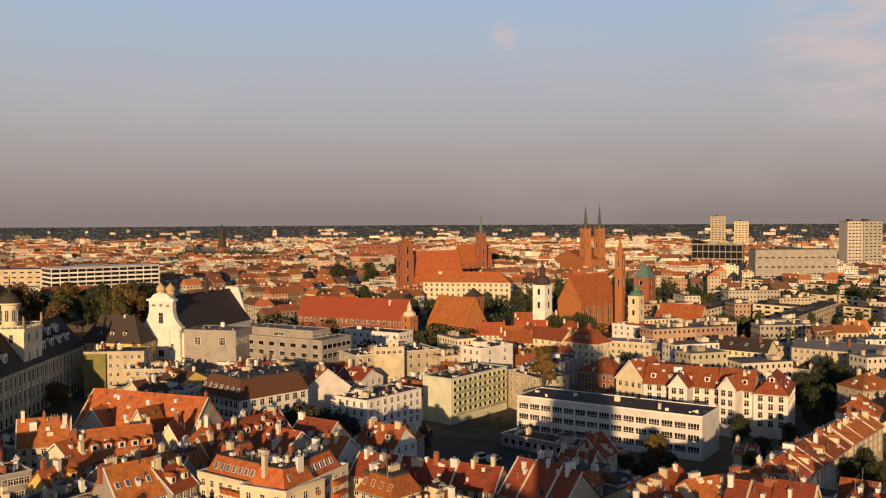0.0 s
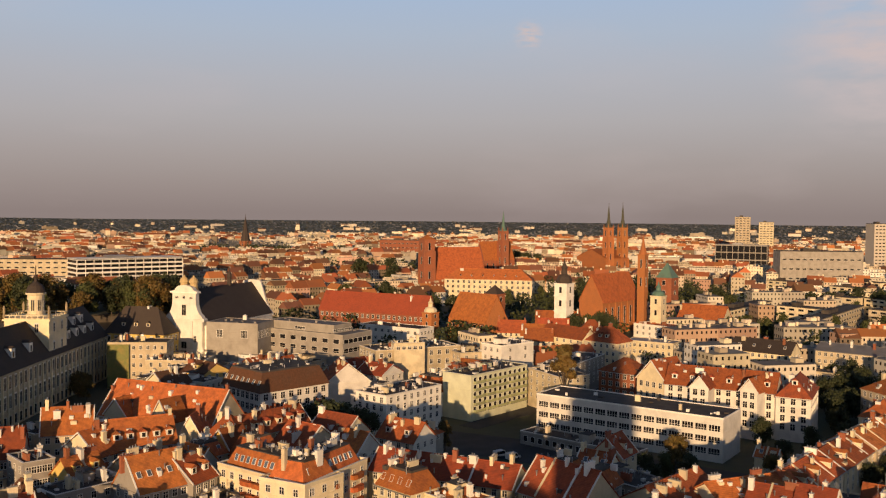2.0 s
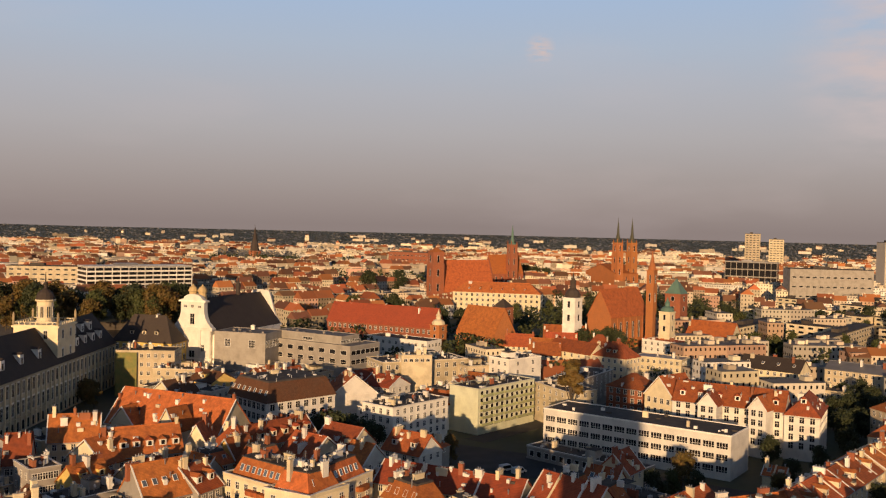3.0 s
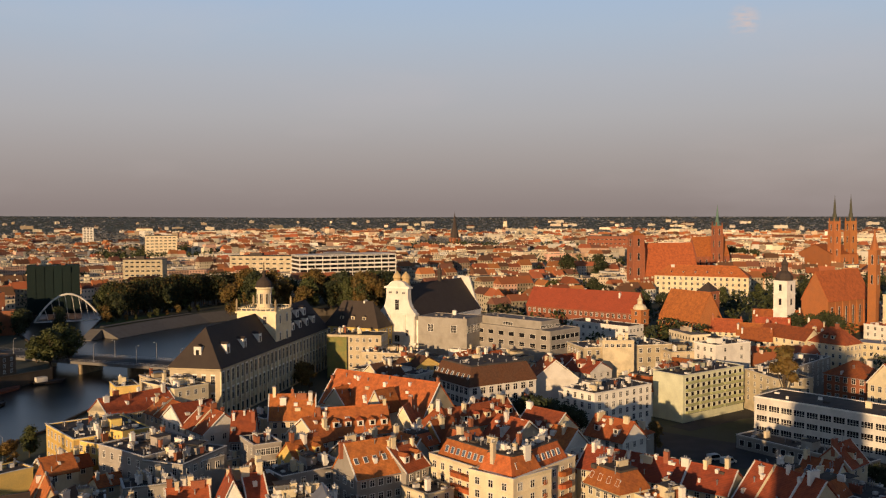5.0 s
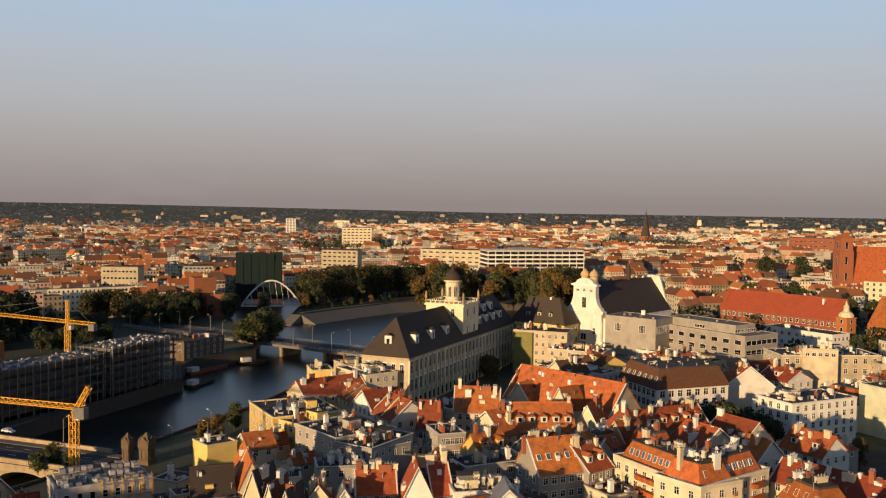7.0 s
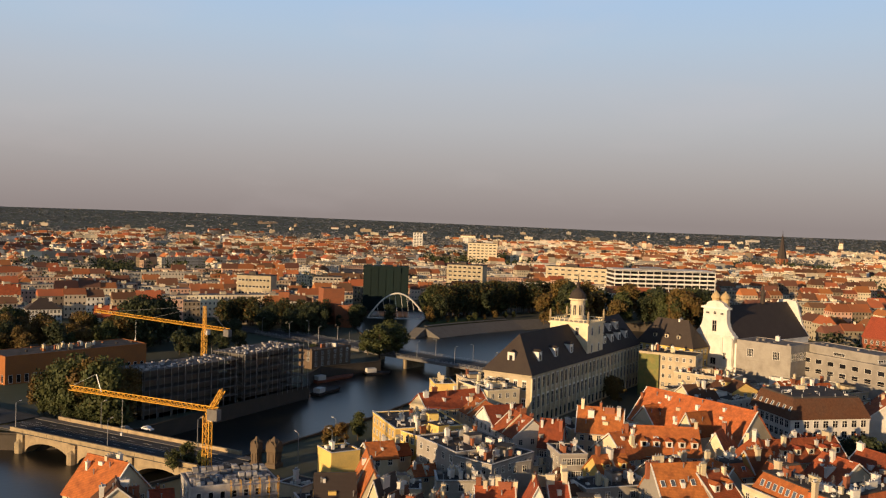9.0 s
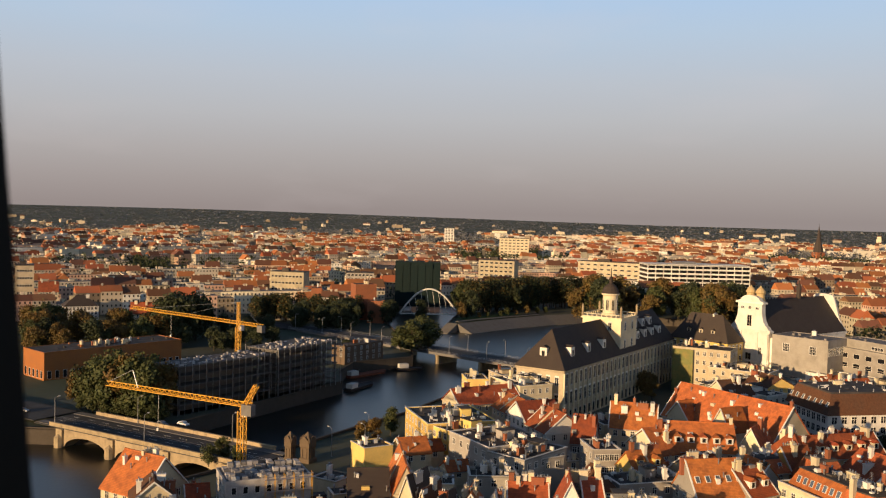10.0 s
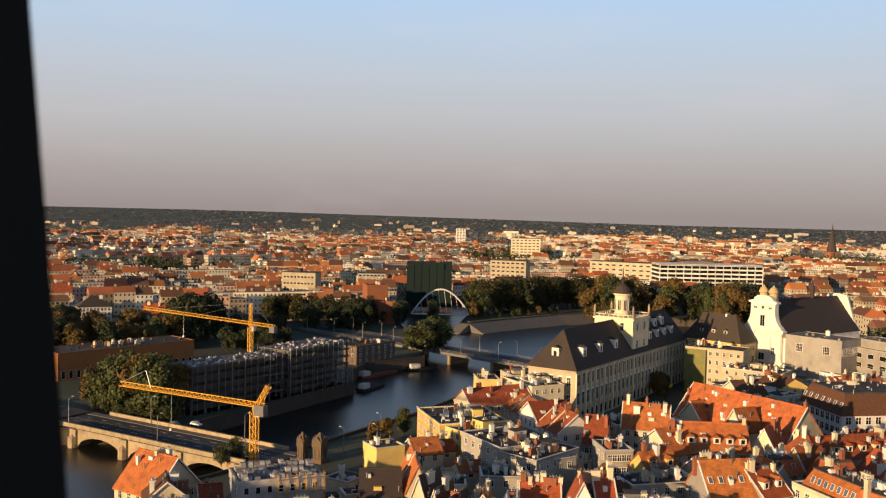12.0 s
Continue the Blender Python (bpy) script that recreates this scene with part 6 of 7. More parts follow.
vehicle(104.4, 271.3, 20, van=True)
vehicle(-188.0, 270.0, -12, z=1.66)
vehicle(-181.5, 273.0, -12, z=1.66)


# ---- trees ----
tree(140.4, 313.2, 32, "poplar", wide=1.35)
tree(145.5, 242.4, 12.0, "warm")
tree(138.5, 235.4, 9.0, "green")
tree(43.3, 303.7, 14.0, "dark", wide=1.25)
tree(49.3, 301.7, 16.0, "dark", wide=1.25)
tree(55.4, 299.8, 15.0, "dark", wide=1.25)
tree(61.8, 297.7, 13.0, "dark", wide=1.25)
tree(73.8, 290.0, 10.0, "warm")
tree(79.1, 288.3, 10.0, "warm")
tree(86.2, 286.0, 10.0, "warm")
tree(251.6, 306.9, 14.0, "dark")
tree(260.9, 309.7, 14.0, "dark")
tree(274.6, 317.5, 14.0, "dark")
tree(271.9, 306.1, 14.0, "dark")
tree(258.1, 283.1, 14.0, "dark")
tree(279.5, 335.6, 14.0, "dark")
tree(296.3, 344.5, 14.0, "dark")
tree(132.2, 237.4, 9.0, "dark")
tree(129.0, 226.9, 9.0, "dark")
tree(144.8, 233.3, 9.0, "dark")
tree(240.7, 288.7, 13.0, "dark")
tree(249.3, 291.1, 13.0, "dark")
tree(250.9, 285.4, 13.0, "dark")
tree(263.4, 291.9, 13.0, "dark")
tree(291.6, 318.3, 13.0, "dark")
tree(274.3, 324.0, 13.0, "dark")
tree(291.5, 331.8, 13.0, "dark")
tree(187.2, 208.1, 10.0, "dark")
tree(200.0, 215.5, 10.0, "dark")
tree(190.1, 201.7, 10.0, "dark")
tree(343.0, 550.7, 15.0, "green")
tree(357.6, 556.0, 15.0, "green")
tree(335.0, 498.5, 15.0, "green")
tree(354.9, 509.2, 15.0, "green")
tree(360.3, 495.8, 15.0, "green")
tree(381.1, 506.5, 15.0, "green")
tree(389.2, 486.3, 15.0, "green")
tree(412.6, 496.2, 15.0, "green")
tree(414.0, 467.0, 15.0, "green")
tree(444.1, 485.8, 15.0, "green")
tree(432.3, 460.9, 15.0, "green")
tree(497.6, 573.6, 15.0, "green")
tree(460.8, 585.7, 15.0, "green")
tree(424.1, 597.9, 15.0, "green")
tree(322.3, 470.8, 13.0, "green")
tree(339.3, 478.1, 13.0, "green")
tree(346.1, 468.0, 13.0, "green")
tree(390.5, 474.7, 13.0, "green")
tree(377.0, 465.7, 13.0, "green")
tree(330.2, 523.3, 13.0, "green")
tree(296.7, 492.1, 13.0, "green")
tree(319.1, 405.1, 13.0, "green")
tree(285.3, 406.6, 13.0, "green")
tree(-37.3, 406.5, 11.0, "warm")
tree(-33.2, 397.1, 9.0, "warm")
tree(120.9, 689.5, 18.0, "dark")
tree(131.3, 687.6, 18.0, "dark")
tree(138.1, 747.4, 20.0, "green")
tree(169.9, 740.8, 22.0, "dark")
tree(174.4, 739.7, 18.0, "dark")
tree(183.1, 717.0, 14.0, "green")
tree(191.2, 663.0, 16.0, "dark")
tree(203.4, 659.3, 17.0, "dark")
tree(213.6, 656.1, 15.0, "dark")
tree(257.4, 715.1, 16.0, "dark")
tree(268.4, 711.0, 16.0, "green")
tree(196.6, 980.5, 30.0, "dark")
tree(229.5, 973.3, 30.0, "dark")
tree(226.4, 512.2, 14.0, "dark")
tree(241.8, 505.1, 18.0, "green")
tree(247.9, 502.1, 20.0, "green")
tree(253.9, 499.1, 16.0, "green")
tree(307.6, 738.5, 16.0, "green")
tree(317.8, 690.4, 16.0, "green")
tree(417.9, 634.8, 22.0, "dark")
tree(414.0, 613.4, 18.0, "green")
tree(403.2, 644.2, 18.0, "dark")
tree(497.6, 626.4, 18.0, "dark")
tree(494.9, 602.9, 20.0, "dark")
tree(536.8, 619.9, 22.0, "dark")
tree(536.1, 593.8, 22.0, "dark")
tree(517.8, 556.3, 24.0, "dark")
tree(431.9, 789.6, 22.0, "dark")
tree(448.6, 1166.7, 30.0, "dark")
tree(462.9, 1161.1, 28.0, "dark")
tree(477.2, 1155.3, 26.0, "dark")
tree(359.3, 1092.4, 22.0, "dark")
tree(-186.9, 691.9, 23.3, "dark")
tree(-161.0, 735.0, 23.5, "dark")
tree(-178.0, 719.4, 24.0, "dark")
tree(-188.1, 704.1, 27.0, "warm")
tree(-176.2, 723.0, 25.2, "dark")
tree(-161.7, 733.3, 26.1, "green")
tree(-207.7, 711.4, 23.7, "dark")
tree(-204.0, 675.4, 23.7, "green")
tree(-206.9, 693.2, 20.4, "warm")
tree(-165.3, 734.2, 22.5, "dark")
tree(-111.7, 685.4, 20.7, "green")
tree(-158.8, 737.4, 24.6, "dark")
tree(-168.4, 709.8, 23.2, "warm")
tree(-113.9, 679.4, 24.1, "warm")
tree(-207.0, 705.8, 22.0, "dark")
tree(-189.7, 715.0, 20.3, "dark")
tree(-186.6, 720.7, 25.2, "warm")
tree(-184.0, 720.5, 20.8, "warm")
tree(-167.5, 705.6, 22.6, "dark")
tree(-202.2, 674.6, 21.8, "dark")
tree(-165.9, 740.3, 26.5, "green")
tree(-165.4, 731.1, 27.8, "warm")
tree(-190.1, 661.5, 20.3, "dark")
tree(-164.7, 724.1, 21.5, "warm")
tree(-187.7, 698.9, 24.7, "green")
tree(-169.9, 719.0, 20.0, "green")
tree(-17.4, 684.9, 21.5, "warm")
tree(7.3, 774.0, 21.9, "warm")
tree(-77.4, 710.4, 24.5, "warm")
tree(-42.6, 718.4, 22.9, "dark")
tree(-60.9, 691.4, 21.0, "warm")
tree(-16.3, 742.2, 21.4, "warm")
tree(-42.9, 764.9, 24.8, "green")
tree(-38.3, 726.5, 24.7, "warm")
tree(-20.1, 714.4, 30.5, "warm")
tree(-57.9, 704.6, 26.4, "green")
tree(-14.5, 704.5, 22.3, "green")
tree(2.1, 721.2, 30.0, "dark")
tree(-108.9, 748.1, 30.4, "warm")
tree(-33.9, 760.0, 26.6, "green")
tree(-14.4, 758.7, 25.7, "dark")
tree(-17.6, 684.6, 21.9, "green")
tree(-33.3, 720.6, 29.2, "dark")
tree(-9.5, 693.3, 29.4, "warm")
tree(-11.5, 784.7, 26.8, "green")
tree(-111.9, 754.1, 30.3, "green")
tree(-51.0, 774.0, 22.8, "green")
tree(-85.3, 694.6, 23.5, "warm")
tree(-89.4, 740.6, 30.4, "warm")
tree(5.8, 721.3, 23.4, "warm")
tree(-10.5, 786.3, 25.2, "warm")
tree(-99.7, 717.2, 29.9, "dark")
tree(-113.4, 753.8, 30.2, "warm")
tree(-45.8, 773.0, 22.4, "dark")
tree(-102.7, 729.5, 30.3, "dark")
tree(-34.0, 773.3, 27.0, "dark")
tree(-3.8, 713.8, 23.7, "warm")
tree(-96.2, 736.4, 23.4, "warm")
tree(-17.8, 695.6, 30.9, "warm")
tree(-27.1, 702.1, 26.8, "green")
tree(-59.4, 757.0, 29.6, "warm")
tree(-18.7, 776.8, 21.5, "dark")
tree(-3.8, 751.3, 28.8, "green")
tree(5.2, 773.9, 23.4, "dark")
tree(-17.6, 694.9, 27.2, "green")
tree(-2.5, 708.0, 29.7, "dark")
tree(-91.6, 683.9, 29.0, "green")
tree(-63.5, 758.1, 24.4, "green")
tree(-76.3, 724.0, 25.9, "dark")
tree(-37.2, 760.8, 25.9, "dark")
tree(-307.2, 402.5, 14.9, "warm")
tree(-383.1, 434.5, 19.4, "green")
tree(-341.9, 445.5, 17.7, "warm")
tree(-302.0, 427.1, 17.7, "warm")
tree(-387.1, 438.2, 15.4, "green")
tree(-320.6, 438.7, 13.4, "warm")
tree(-322.9, 443.8, 14.3, "dark")
tree(-378.7, 438.7, 17.6, "green")
tree(-362.8, 410.9, 19.4, "warm")
tree(-336.8, 443.0, 16.2, "warm")
tree(-322.5, 460.3, 13.8, "dark")
tree(-315.8, 446.1, 18.2, "warm")
tree(-345.2, 389.9, 13.4, "dark")
tree(-363.6, 403.2, 14.7, "warm")
tree(-327.8, 484.3, 16.1, "green")
tree(-363.5, 446.1, 13.8, "warm")
tree(-336.1, 447.6, 17.0, "green")
tree(-334.8, 388.6, 15.9, "warm")
tree(-322.2, 465.5, 17.1, "dark")
tree(-321.2, 471.9, 16.8, "dark")
tree(-310.3, 410.0, 14.8, "warm")
tree(-383.4, 423.5, 19.2, "warm")
tree(-369.8, 448.2, 15.2, "warm")
tree(-305.6, 469.5, 15.1, "warm")
tree(-344.3, 380.4, 17.4, "green")
tree(-321.1, 456.2, 16.4, "warm")
tree(-370.6, 432.2, 14.5, "warm")
tree(-345.2, 391.4, 17.6, "dark")
tree(-375.6, 429.1, 17.4, "green")
tree(-371.9, 410.2, 16.5, "warm")
tree(-354.3, 463.4, 15.3, "warm")
tree(-297.6, 411.4, 19.0, "green")
tree(-329.6, 459.2, 15.4, "dark")
tree(-318.5, 480.9, 16.1, "dark")
tree(-310.6, 398.7, 13.3, "green")
tree(-317.5, 463.8, 15.7, "warm")
tree(-319.7, 442.7, 16.0, "warm")
tree(-343.9, 415.2, 18.3, "warm")
tree(-334.1, 422.0, 13.3, "warm")
tree(-334.0, 411.8, 16.7, "warm")
tree(-320.9, 377.3, 14.5, "warm")
tree(-354.3, 405.8, 14.4, "dark")
tree(-370.0, 407.7, 16.5, "green")
tree(-363.9, 416.2, 16.1, "dark")
tree(-331.9, 370.1, 16.1, "warm")
tree(-377.5, 417.4, 14.7, "green")
tree(-311.5, 387.9, 19.8, "dark")
tree(-343.5, 406.2, 14.3, "warm")
tree(-314.7, 423.9, 13.9, "green")
tree(-298.0, 429.3, 19.9, "warm")
tree(-335.9, 480.6, 16.4, "warm")
tree(-353.7, 390.7, 19.9, "warm")
tree(-371.5, 418.8, 19.8, "green")
tree(-370.7, 419.3, 13.1, "green")
tree(-315.5, 404.5, 16.6, "warm")
tree(-382.3, 446.1, 16.3, "warm")
tree(-299.6, 469.6, 22.3, "dark")
tree(-302.5, 447.8, 29.6, "dark")
tree(-297.7, 432.1, 28.8, "dark")
tree(-299.9, 436.4, 24.7, "dark")
tree(-304.1, 466.0, 23.4, "dark")
tree(-297.6, 458.6, 28.7, "dark")
tree(-306.4, 464.1, 24.9, "dark")
tree(-289.9, 433.5, 28.2, "dark")
tree(-263.4, 450.1, 11.0, "dark")
tree(-268.6, 478.2, 14.3, "dark")
tree(-275.4, 463.3, 10.9, "dark")
tree(-246.1, 437.3, 12.8, "dark")
tree(-270.1, 483.9, 10.6, "dark")
tree(-295.3, 484.6, 13.9, "dark")
tree(-273.3, 500.0, 12.7, "dark")
tree(-267.2, 490.6, 12.0, "dark")
tree(-259.0, 434.4, 12.4, "dark")
tree(-241.3, 447.5, 13.4, "dark")
tree(-267.5, 430.1, 13.9, "dark")
tree(-262.1, 430.4, 10.9, "dark")
tree(-270.5, 475.2, 10.1, "dark")
tree(-300.7, 492.9, 11.3, "dark")
tree(-266.7, 462.1, 14.7, "dark")
tree(-280.0, 488.5, 13.2, "dark")
tree(-266.1, 531.9, 14.5, "dark")
tree(-241.9, 539.5, 14.1, "dark")
tree(-238.7, 546.1, 19.4, "dark")
tree(-276.9, 544.2, 15.3, "dark")
tree(-253.0, 564.8, 17.9, "dark")
tree(-261.4, 576.4, 16.1, "dark")
tree(-257.6, 552.4, 14.7, "dark")
tree(-252.3, 563.8, 18.9, "dark")
tree(-274.3, 550.0, 16.8, "dark")
tree(-244.6, 536.1, 16.1, "dark")
tree(-253.1, 531.8, 17.3, "dark")
tree(-252.2, 553.5, 17.9, "dark")
tree(-252.1, 540.9, 16.1, "dark")
tree(-240.6, 553.4, 16.6, "dark")
tree(-270.7, 532.1, 15.0, "dark")
tree(-251.6, 572.0, 19.2, "dark")
tree(-214.9, 617.1, 15.4, "dark")
tree(-228.6, 584.8, 16.6, "dark")
tree(-229.8, 597.9, 16.2, "dark")
tree(-240.2, 601.1, 14.4, "dark")
tree(-250.4, 556.8, 8.2, "dark")
tree(-253.3, 577.4, 8.9, "warm")
tree(-240.6, 586.4, 9.1, "dark")
tree(-257.5, 582.6, 9.4, "dark")
tree(-257.8, 577.7, 8.9, "warm")
tree(-247.3, 555.4, 10.5, "dark")
tree(-196.2, 652.8, 11.8, "warm")
tree(-238.9, 289.1, 14.0, "warm", wide=0.95)
tree(-231.7, 285.9, 18.0, "green", wide=0.95)
tree(-223.7, 282.2, 20.0, "green", wide=0.95)
tree(-217.9, 281.8, 22.0, "green", wide=0.95)
tree(-212.6, 282.2, 23.0, "warm", wide=0.95)
tree(-206.2, 280.1, 23.0, "green", wide=0.95)
tree(-200.5, 279.8, 22.0, "green", wide=0.95)
tree(-200.1, 286.0, 20.0, "warm", wide=0.95)
tree(-238.6, 300.8, 18.0, "green", wide=0.95)
tree(-229.8, 301.4, 21.0, "green", wide=0.95)
tree(-218.7, 298.7, 21.0, "green", wide=0.95)
tree(-213.0, 301.4, 20.0, "green", wide=0.95)
tree(-204.6, 296.5, 16.0, "green", wide=0.95)
tree(228.2, 494.9, 20.0, "dark")
tree(-178.6, 478.8, 14.0, "green", wide=1.35)
tree(-168.8, 470.3, 19.0, "green", wide=1.35)
tree(-163.4, 482.3, 18.0, "green", wide=1.35)
tree(-170.4, 488.0, 19.0, "green", wide=1.35)
tree(-116.9, 280.4, 8.0, "warm")
tree(-113.5, 281.9, 9.0, "warm")
tree(-112.8, 294.8, 10.0, "green")
tree(-147.5, 243.1, 8.0, "green")
tree(-148.7, 237.2, 7.0, "green")
tree(-142.7, 243.2, 6.0, "green")
tree(-200.3, 453.4, 8.0, "dark")
tree(-37.1, 413.5, 9.0, "warm")
tree(-35.1, 418.8, 8.0, "warm")
tree(-233.9, 284.8, 6.0, "green", wide=1.3)
tree(-226.5, 281.9, 7.0, "green", wide=1.3)
tree(-218.9, 279.3, 7.0, "green", wide=1.3)
tree(-212.3, 278.3, 7.0, "green", wide=1.3)
tree(-206.2, 277.2, 7.0, "green", wide=1.3)
tree(-201.6, 277.4, 7.0, "green", wide=1.3)
tree(-197.0, 277.6, 7.0, "green", wide=1.3)
tree(-195.2, 280.3, 6.0, "green", wide=1.3)
tree(242.4, 493.7, 20.0, "dark", wide=0.6)
tree(246.5, 489.4, 21.0, "dark", wide=0.6)
tree(249.4, 488.0, 19.0, "dark", wide=0.6)


# shrubs along the island shore
rnd = random.Random(23)
for i in range(10):
    k = (i + rnd.uniform(-0.3, 0.3)) / 9
    tree(-193 + 48 * k, 640 + 70 * k, rnd.uniform(4, 9), rnd.choice(("warm", "green")), wide=1.2)

# ---- the tower under the camera, whose shadow falls on the town ----
ob = thing("church_tower", "old brick church tower with a railed gallery and lantern roof", "tower", pose(-3.5, -8.6, 0))
q = Mesh()
q.shell(16.6, 16.6, [(-1, 0), (20, 0), (20.1, 0.2), (20.7, 0.2), (20.8, 0), (40, 0), (40.1, 0.2), (40.7, 0.2), (40.8, 0), (58, 0), (58.1, 0.2), (58.7, 0.2), (58.8, -0.2), (60.5, -2.2), (72.6, -2.2), (74.2, -0.6)])
q.v = [(x - 8.3, y - 8.3, z) for x, y, z in q.v]
part("shaft", q, BRICK, ob)
q = Mesh()
q.box(-8.6, 8.6, -8.6, 8.6, 75.9, 76.3)
part("gallery_floor", q, SANDSTONE, ob)
q = Mesh()
q.lathe([(5.6, 76.3), (5.6, 83.0), (6.2, 83.4), (5.6, 85.5), (3.6, 87.0), (1.6, 87.8), (1.4, 90.5), (1.7, 91.0), (0.8, 92.2), (0.1, 95.0)], 8, spin=0.39)
part("lantern", q, COPPER, ob)
# unseen nave, added here to widen the shadow on the nearest roofs
q = Mesh()
q.prism([(-36.5, -38, -1), (-9.0, -38, -1), (-9.0, -38, 28), (-22.7, -38, 48), (-36.5, -38, 28)][::-1], [(-36.5, -1, -1), (-9.0, -1, -1), (-9.0, -1, 28), (-22.7, -1, 48), (-36.5, -1, 28)][::-1])
part("nave", q, BRICK, ob, "tall brick nave with a steep roof")
# the leaning strut beside the camera, with its shade put into the colour
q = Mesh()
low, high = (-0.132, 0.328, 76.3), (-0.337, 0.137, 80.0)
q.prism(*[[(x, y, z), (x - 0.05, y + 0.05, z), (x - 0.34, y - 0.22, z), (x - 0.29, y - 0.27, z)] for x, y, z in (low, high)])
part("strut", q, SHADEBLACK, ob, "dark leaning strut of the gallery, shade in its colour", at=pose(3.5, 8.6, 0))
q = Mesh()
q.box(-7.4, 7.4, -7.4, 7.4, 74.2, 75.9)
part("bracket", q, SANDSTONE, ob)

# ---- footbridge, road bridge and quays ----
ob = thing("arch_footbridge", "white steel arch footbridge with hanging rods", "bridge", facing(-242.0, 646.2, -200.2, 660.2))
q = Mesh()
q.box(0, 44.1, -1.6, 1.6, 0.6, 1.2)
part("deck", q, FRAME, ob)
for s in (-1.7, 1.7):
    q = Mesh()
    pts = [(44.1 * i / 20, s * (1 - 0.35 * math.sin(math.pi * i / 20)), 0.8 + 19 * math.sin(math.pi * i / 20) ** 0.9) for i in range(21)]
    for a, b in zip(pts, pts[1:]):
        q.rod(a, b, 0.55, 6)
    part("arch", q, FRAME, ob)
    for i in range(3, 18, 2):
        q = Mesh()
        q.rod(pts[i], (pts[i][0] + (2.5 if i % 4 else -2.5), s, 1.1), 0.14)
        part("hanger", q, FRAME, ob)
    q = Mesh()
    q.rod((0, s, 2.2), (44.1, s, 2.2), 0.06)
    for i in range(15):
        q.rod((i * 3, s, 1.1), (i * 3, s, 2.2), 0.05)
    part("railing", q, STEEL, ob)

ob = thing("road_bridge", "long low concrete road bridge on piers over the river", "bridge", facing(-267, 522, -99.6, 446.8))
L = math.hypot(167.4, 75.2)
FOOT.append((-180, 492, L / 2, 14, 167.4 / L, -75.2 / L))
q = Mesh()
q.box(-6, L + 2, 0, 18, 0.2, 1.6)
part("deck", q, CONCRETE, ob)
q = Mesh()
q.box(-6, L + 2, 3, 15, 1.603, 1.65)
part("carriageway", q, ASPHALT, ob)
for y0 in (0.05, 17.5):
    q = Mesh()
    for i in range(int(L / 3)):
        q.rod((i * 3, y0 + 0.2, 1.6), (i * 3, y0 + 0.2, 2.7), 0.06)
    for z in (2.1, 2.7):
        q.rod((-6, y0 + 0.2, z), (L + 2, y0 + 0.2, z), 0.06)
    part("railing", q, STEEL, ob)
for i in range(1, 6):
    q = Mesh()
    q.box(-1.1, 1.1, 1.5, 16.5, -7, 0.2)
    q.lathe([(1.1, -7), (1.1, 0)], 8, 0, 1.5)
    part("pier", q, SANDSTONE, ob, at=pose(L * i / 6, 0, 0))
for i in range(8):
    x = L * i / 7
    for y0, rz in ((1.2, 90), (16.8, -90)):
        v = facing(-267, 522, -99.6, 446.8) @ Vector((x, y0, 0))
        street_lamp(v.x, v.y, z=1.6, rz=rz - 21)
for i in range(4):
    v = facing(-217, 254, -143, 238) @ Vector((i * 22 - 6, 19 if i % 2 else 2.2, 0))
    street_lamp(v.x, v.y, z=1.6, rz=80)
for x, y in ((-120, 262), (-112, 270), (-117, 285), (-108, 300)):
    street_lamp(x, y, rz=150)

# two sandstone bridge pylons: niched shafts with jutting gabled crowns
for x, y, wide in ((-129.3, 252.0, 0.8), (-124.1, 253.6, 1.1)):
    ob = thing("bridge_pylon", "dark weathered sandstone bridge pylon with a gabled crown", "pylon", pose(x, y, 0, rz=-12), "pylons of the stone bridge")
    q = Mesh()
    q.lathe([(2.5 * wide, -1), (2.5 * wide, 1.2), (2.0 * wide, 1.6), (2.1 * wide, 4.6), (2.35 * wide, 5.0), (2.35 * wide, 6.8), (2.2 * wide, 7.0), (0.9 * wide, 8.6), (0.2, 9.4)], 4, spin=0.785)
    part("body", q, SOOT, ob)
    for k in range(4):
        g = Mesh()
        h = 1.5 * wide
        g.prism([(-h, -1.75 * wide, 6.2), (h, -1.75 * wide, 6.2), (h, -1.75 * wide, 6.9), (0, -1.75 * wide, 8.3), (-h, -1.75 * wide, 6.9)], [(-h, -1.5 * wide, 6.2), (h, -1.5 * wide, 6.2), (h, -1.5 * wide, 6.9), (0, -1.5 * wide, 8.3), (-h, -1.5 * wide, 6.9)])
        g.box(-0.9 * wide, -0.6 * wide, -1.62 * wide, -1.2 * wide, 1.6, 4.4)
        g.box(0.6 * wide, 0.9 * wide, -1.62 * wide, -1.2 * wide, 1.6, 4.4)
        part("gable", g, SOOT, ob, at=pose(0, 0, 0, rz=90 * k))
    for cx in (-1.4, 1.4):
        for cy in (-1.4, 1.4):
            g = Mesh()
            g.lathe([(0.38, 0), (0.38, 0.6), (0.46, 0.75), (0.06, 1.9)], 4)
            part("pinnacle", g, SOOT, ob, at=pose(cx * wide, cy * wide, 6.2))

q = Mesh()
for (x, y), (x2, y2) in zip(RIVER[17:22], RIVER[18:23]):
    l = math.hypot(x2 - x, y2 - y)
    nx, ny = -(y2 - y) / l * 13, (x2 - x) / l * 13
    q.prism([(x, y, -6), (x2, y2, -6), (x2 + nx, y2 + ny, -6), (x + nx, y + ny, -6)], [(x, y, 0.95), (x2, y2, 0.95), (x2 + nx, y2 + ny, -4.6), (x + nx, y + ny, -4.6)])
tagged(part("shore", q, PAVING), "sloping stone-paved shore of an island", "shore", kind="structure")
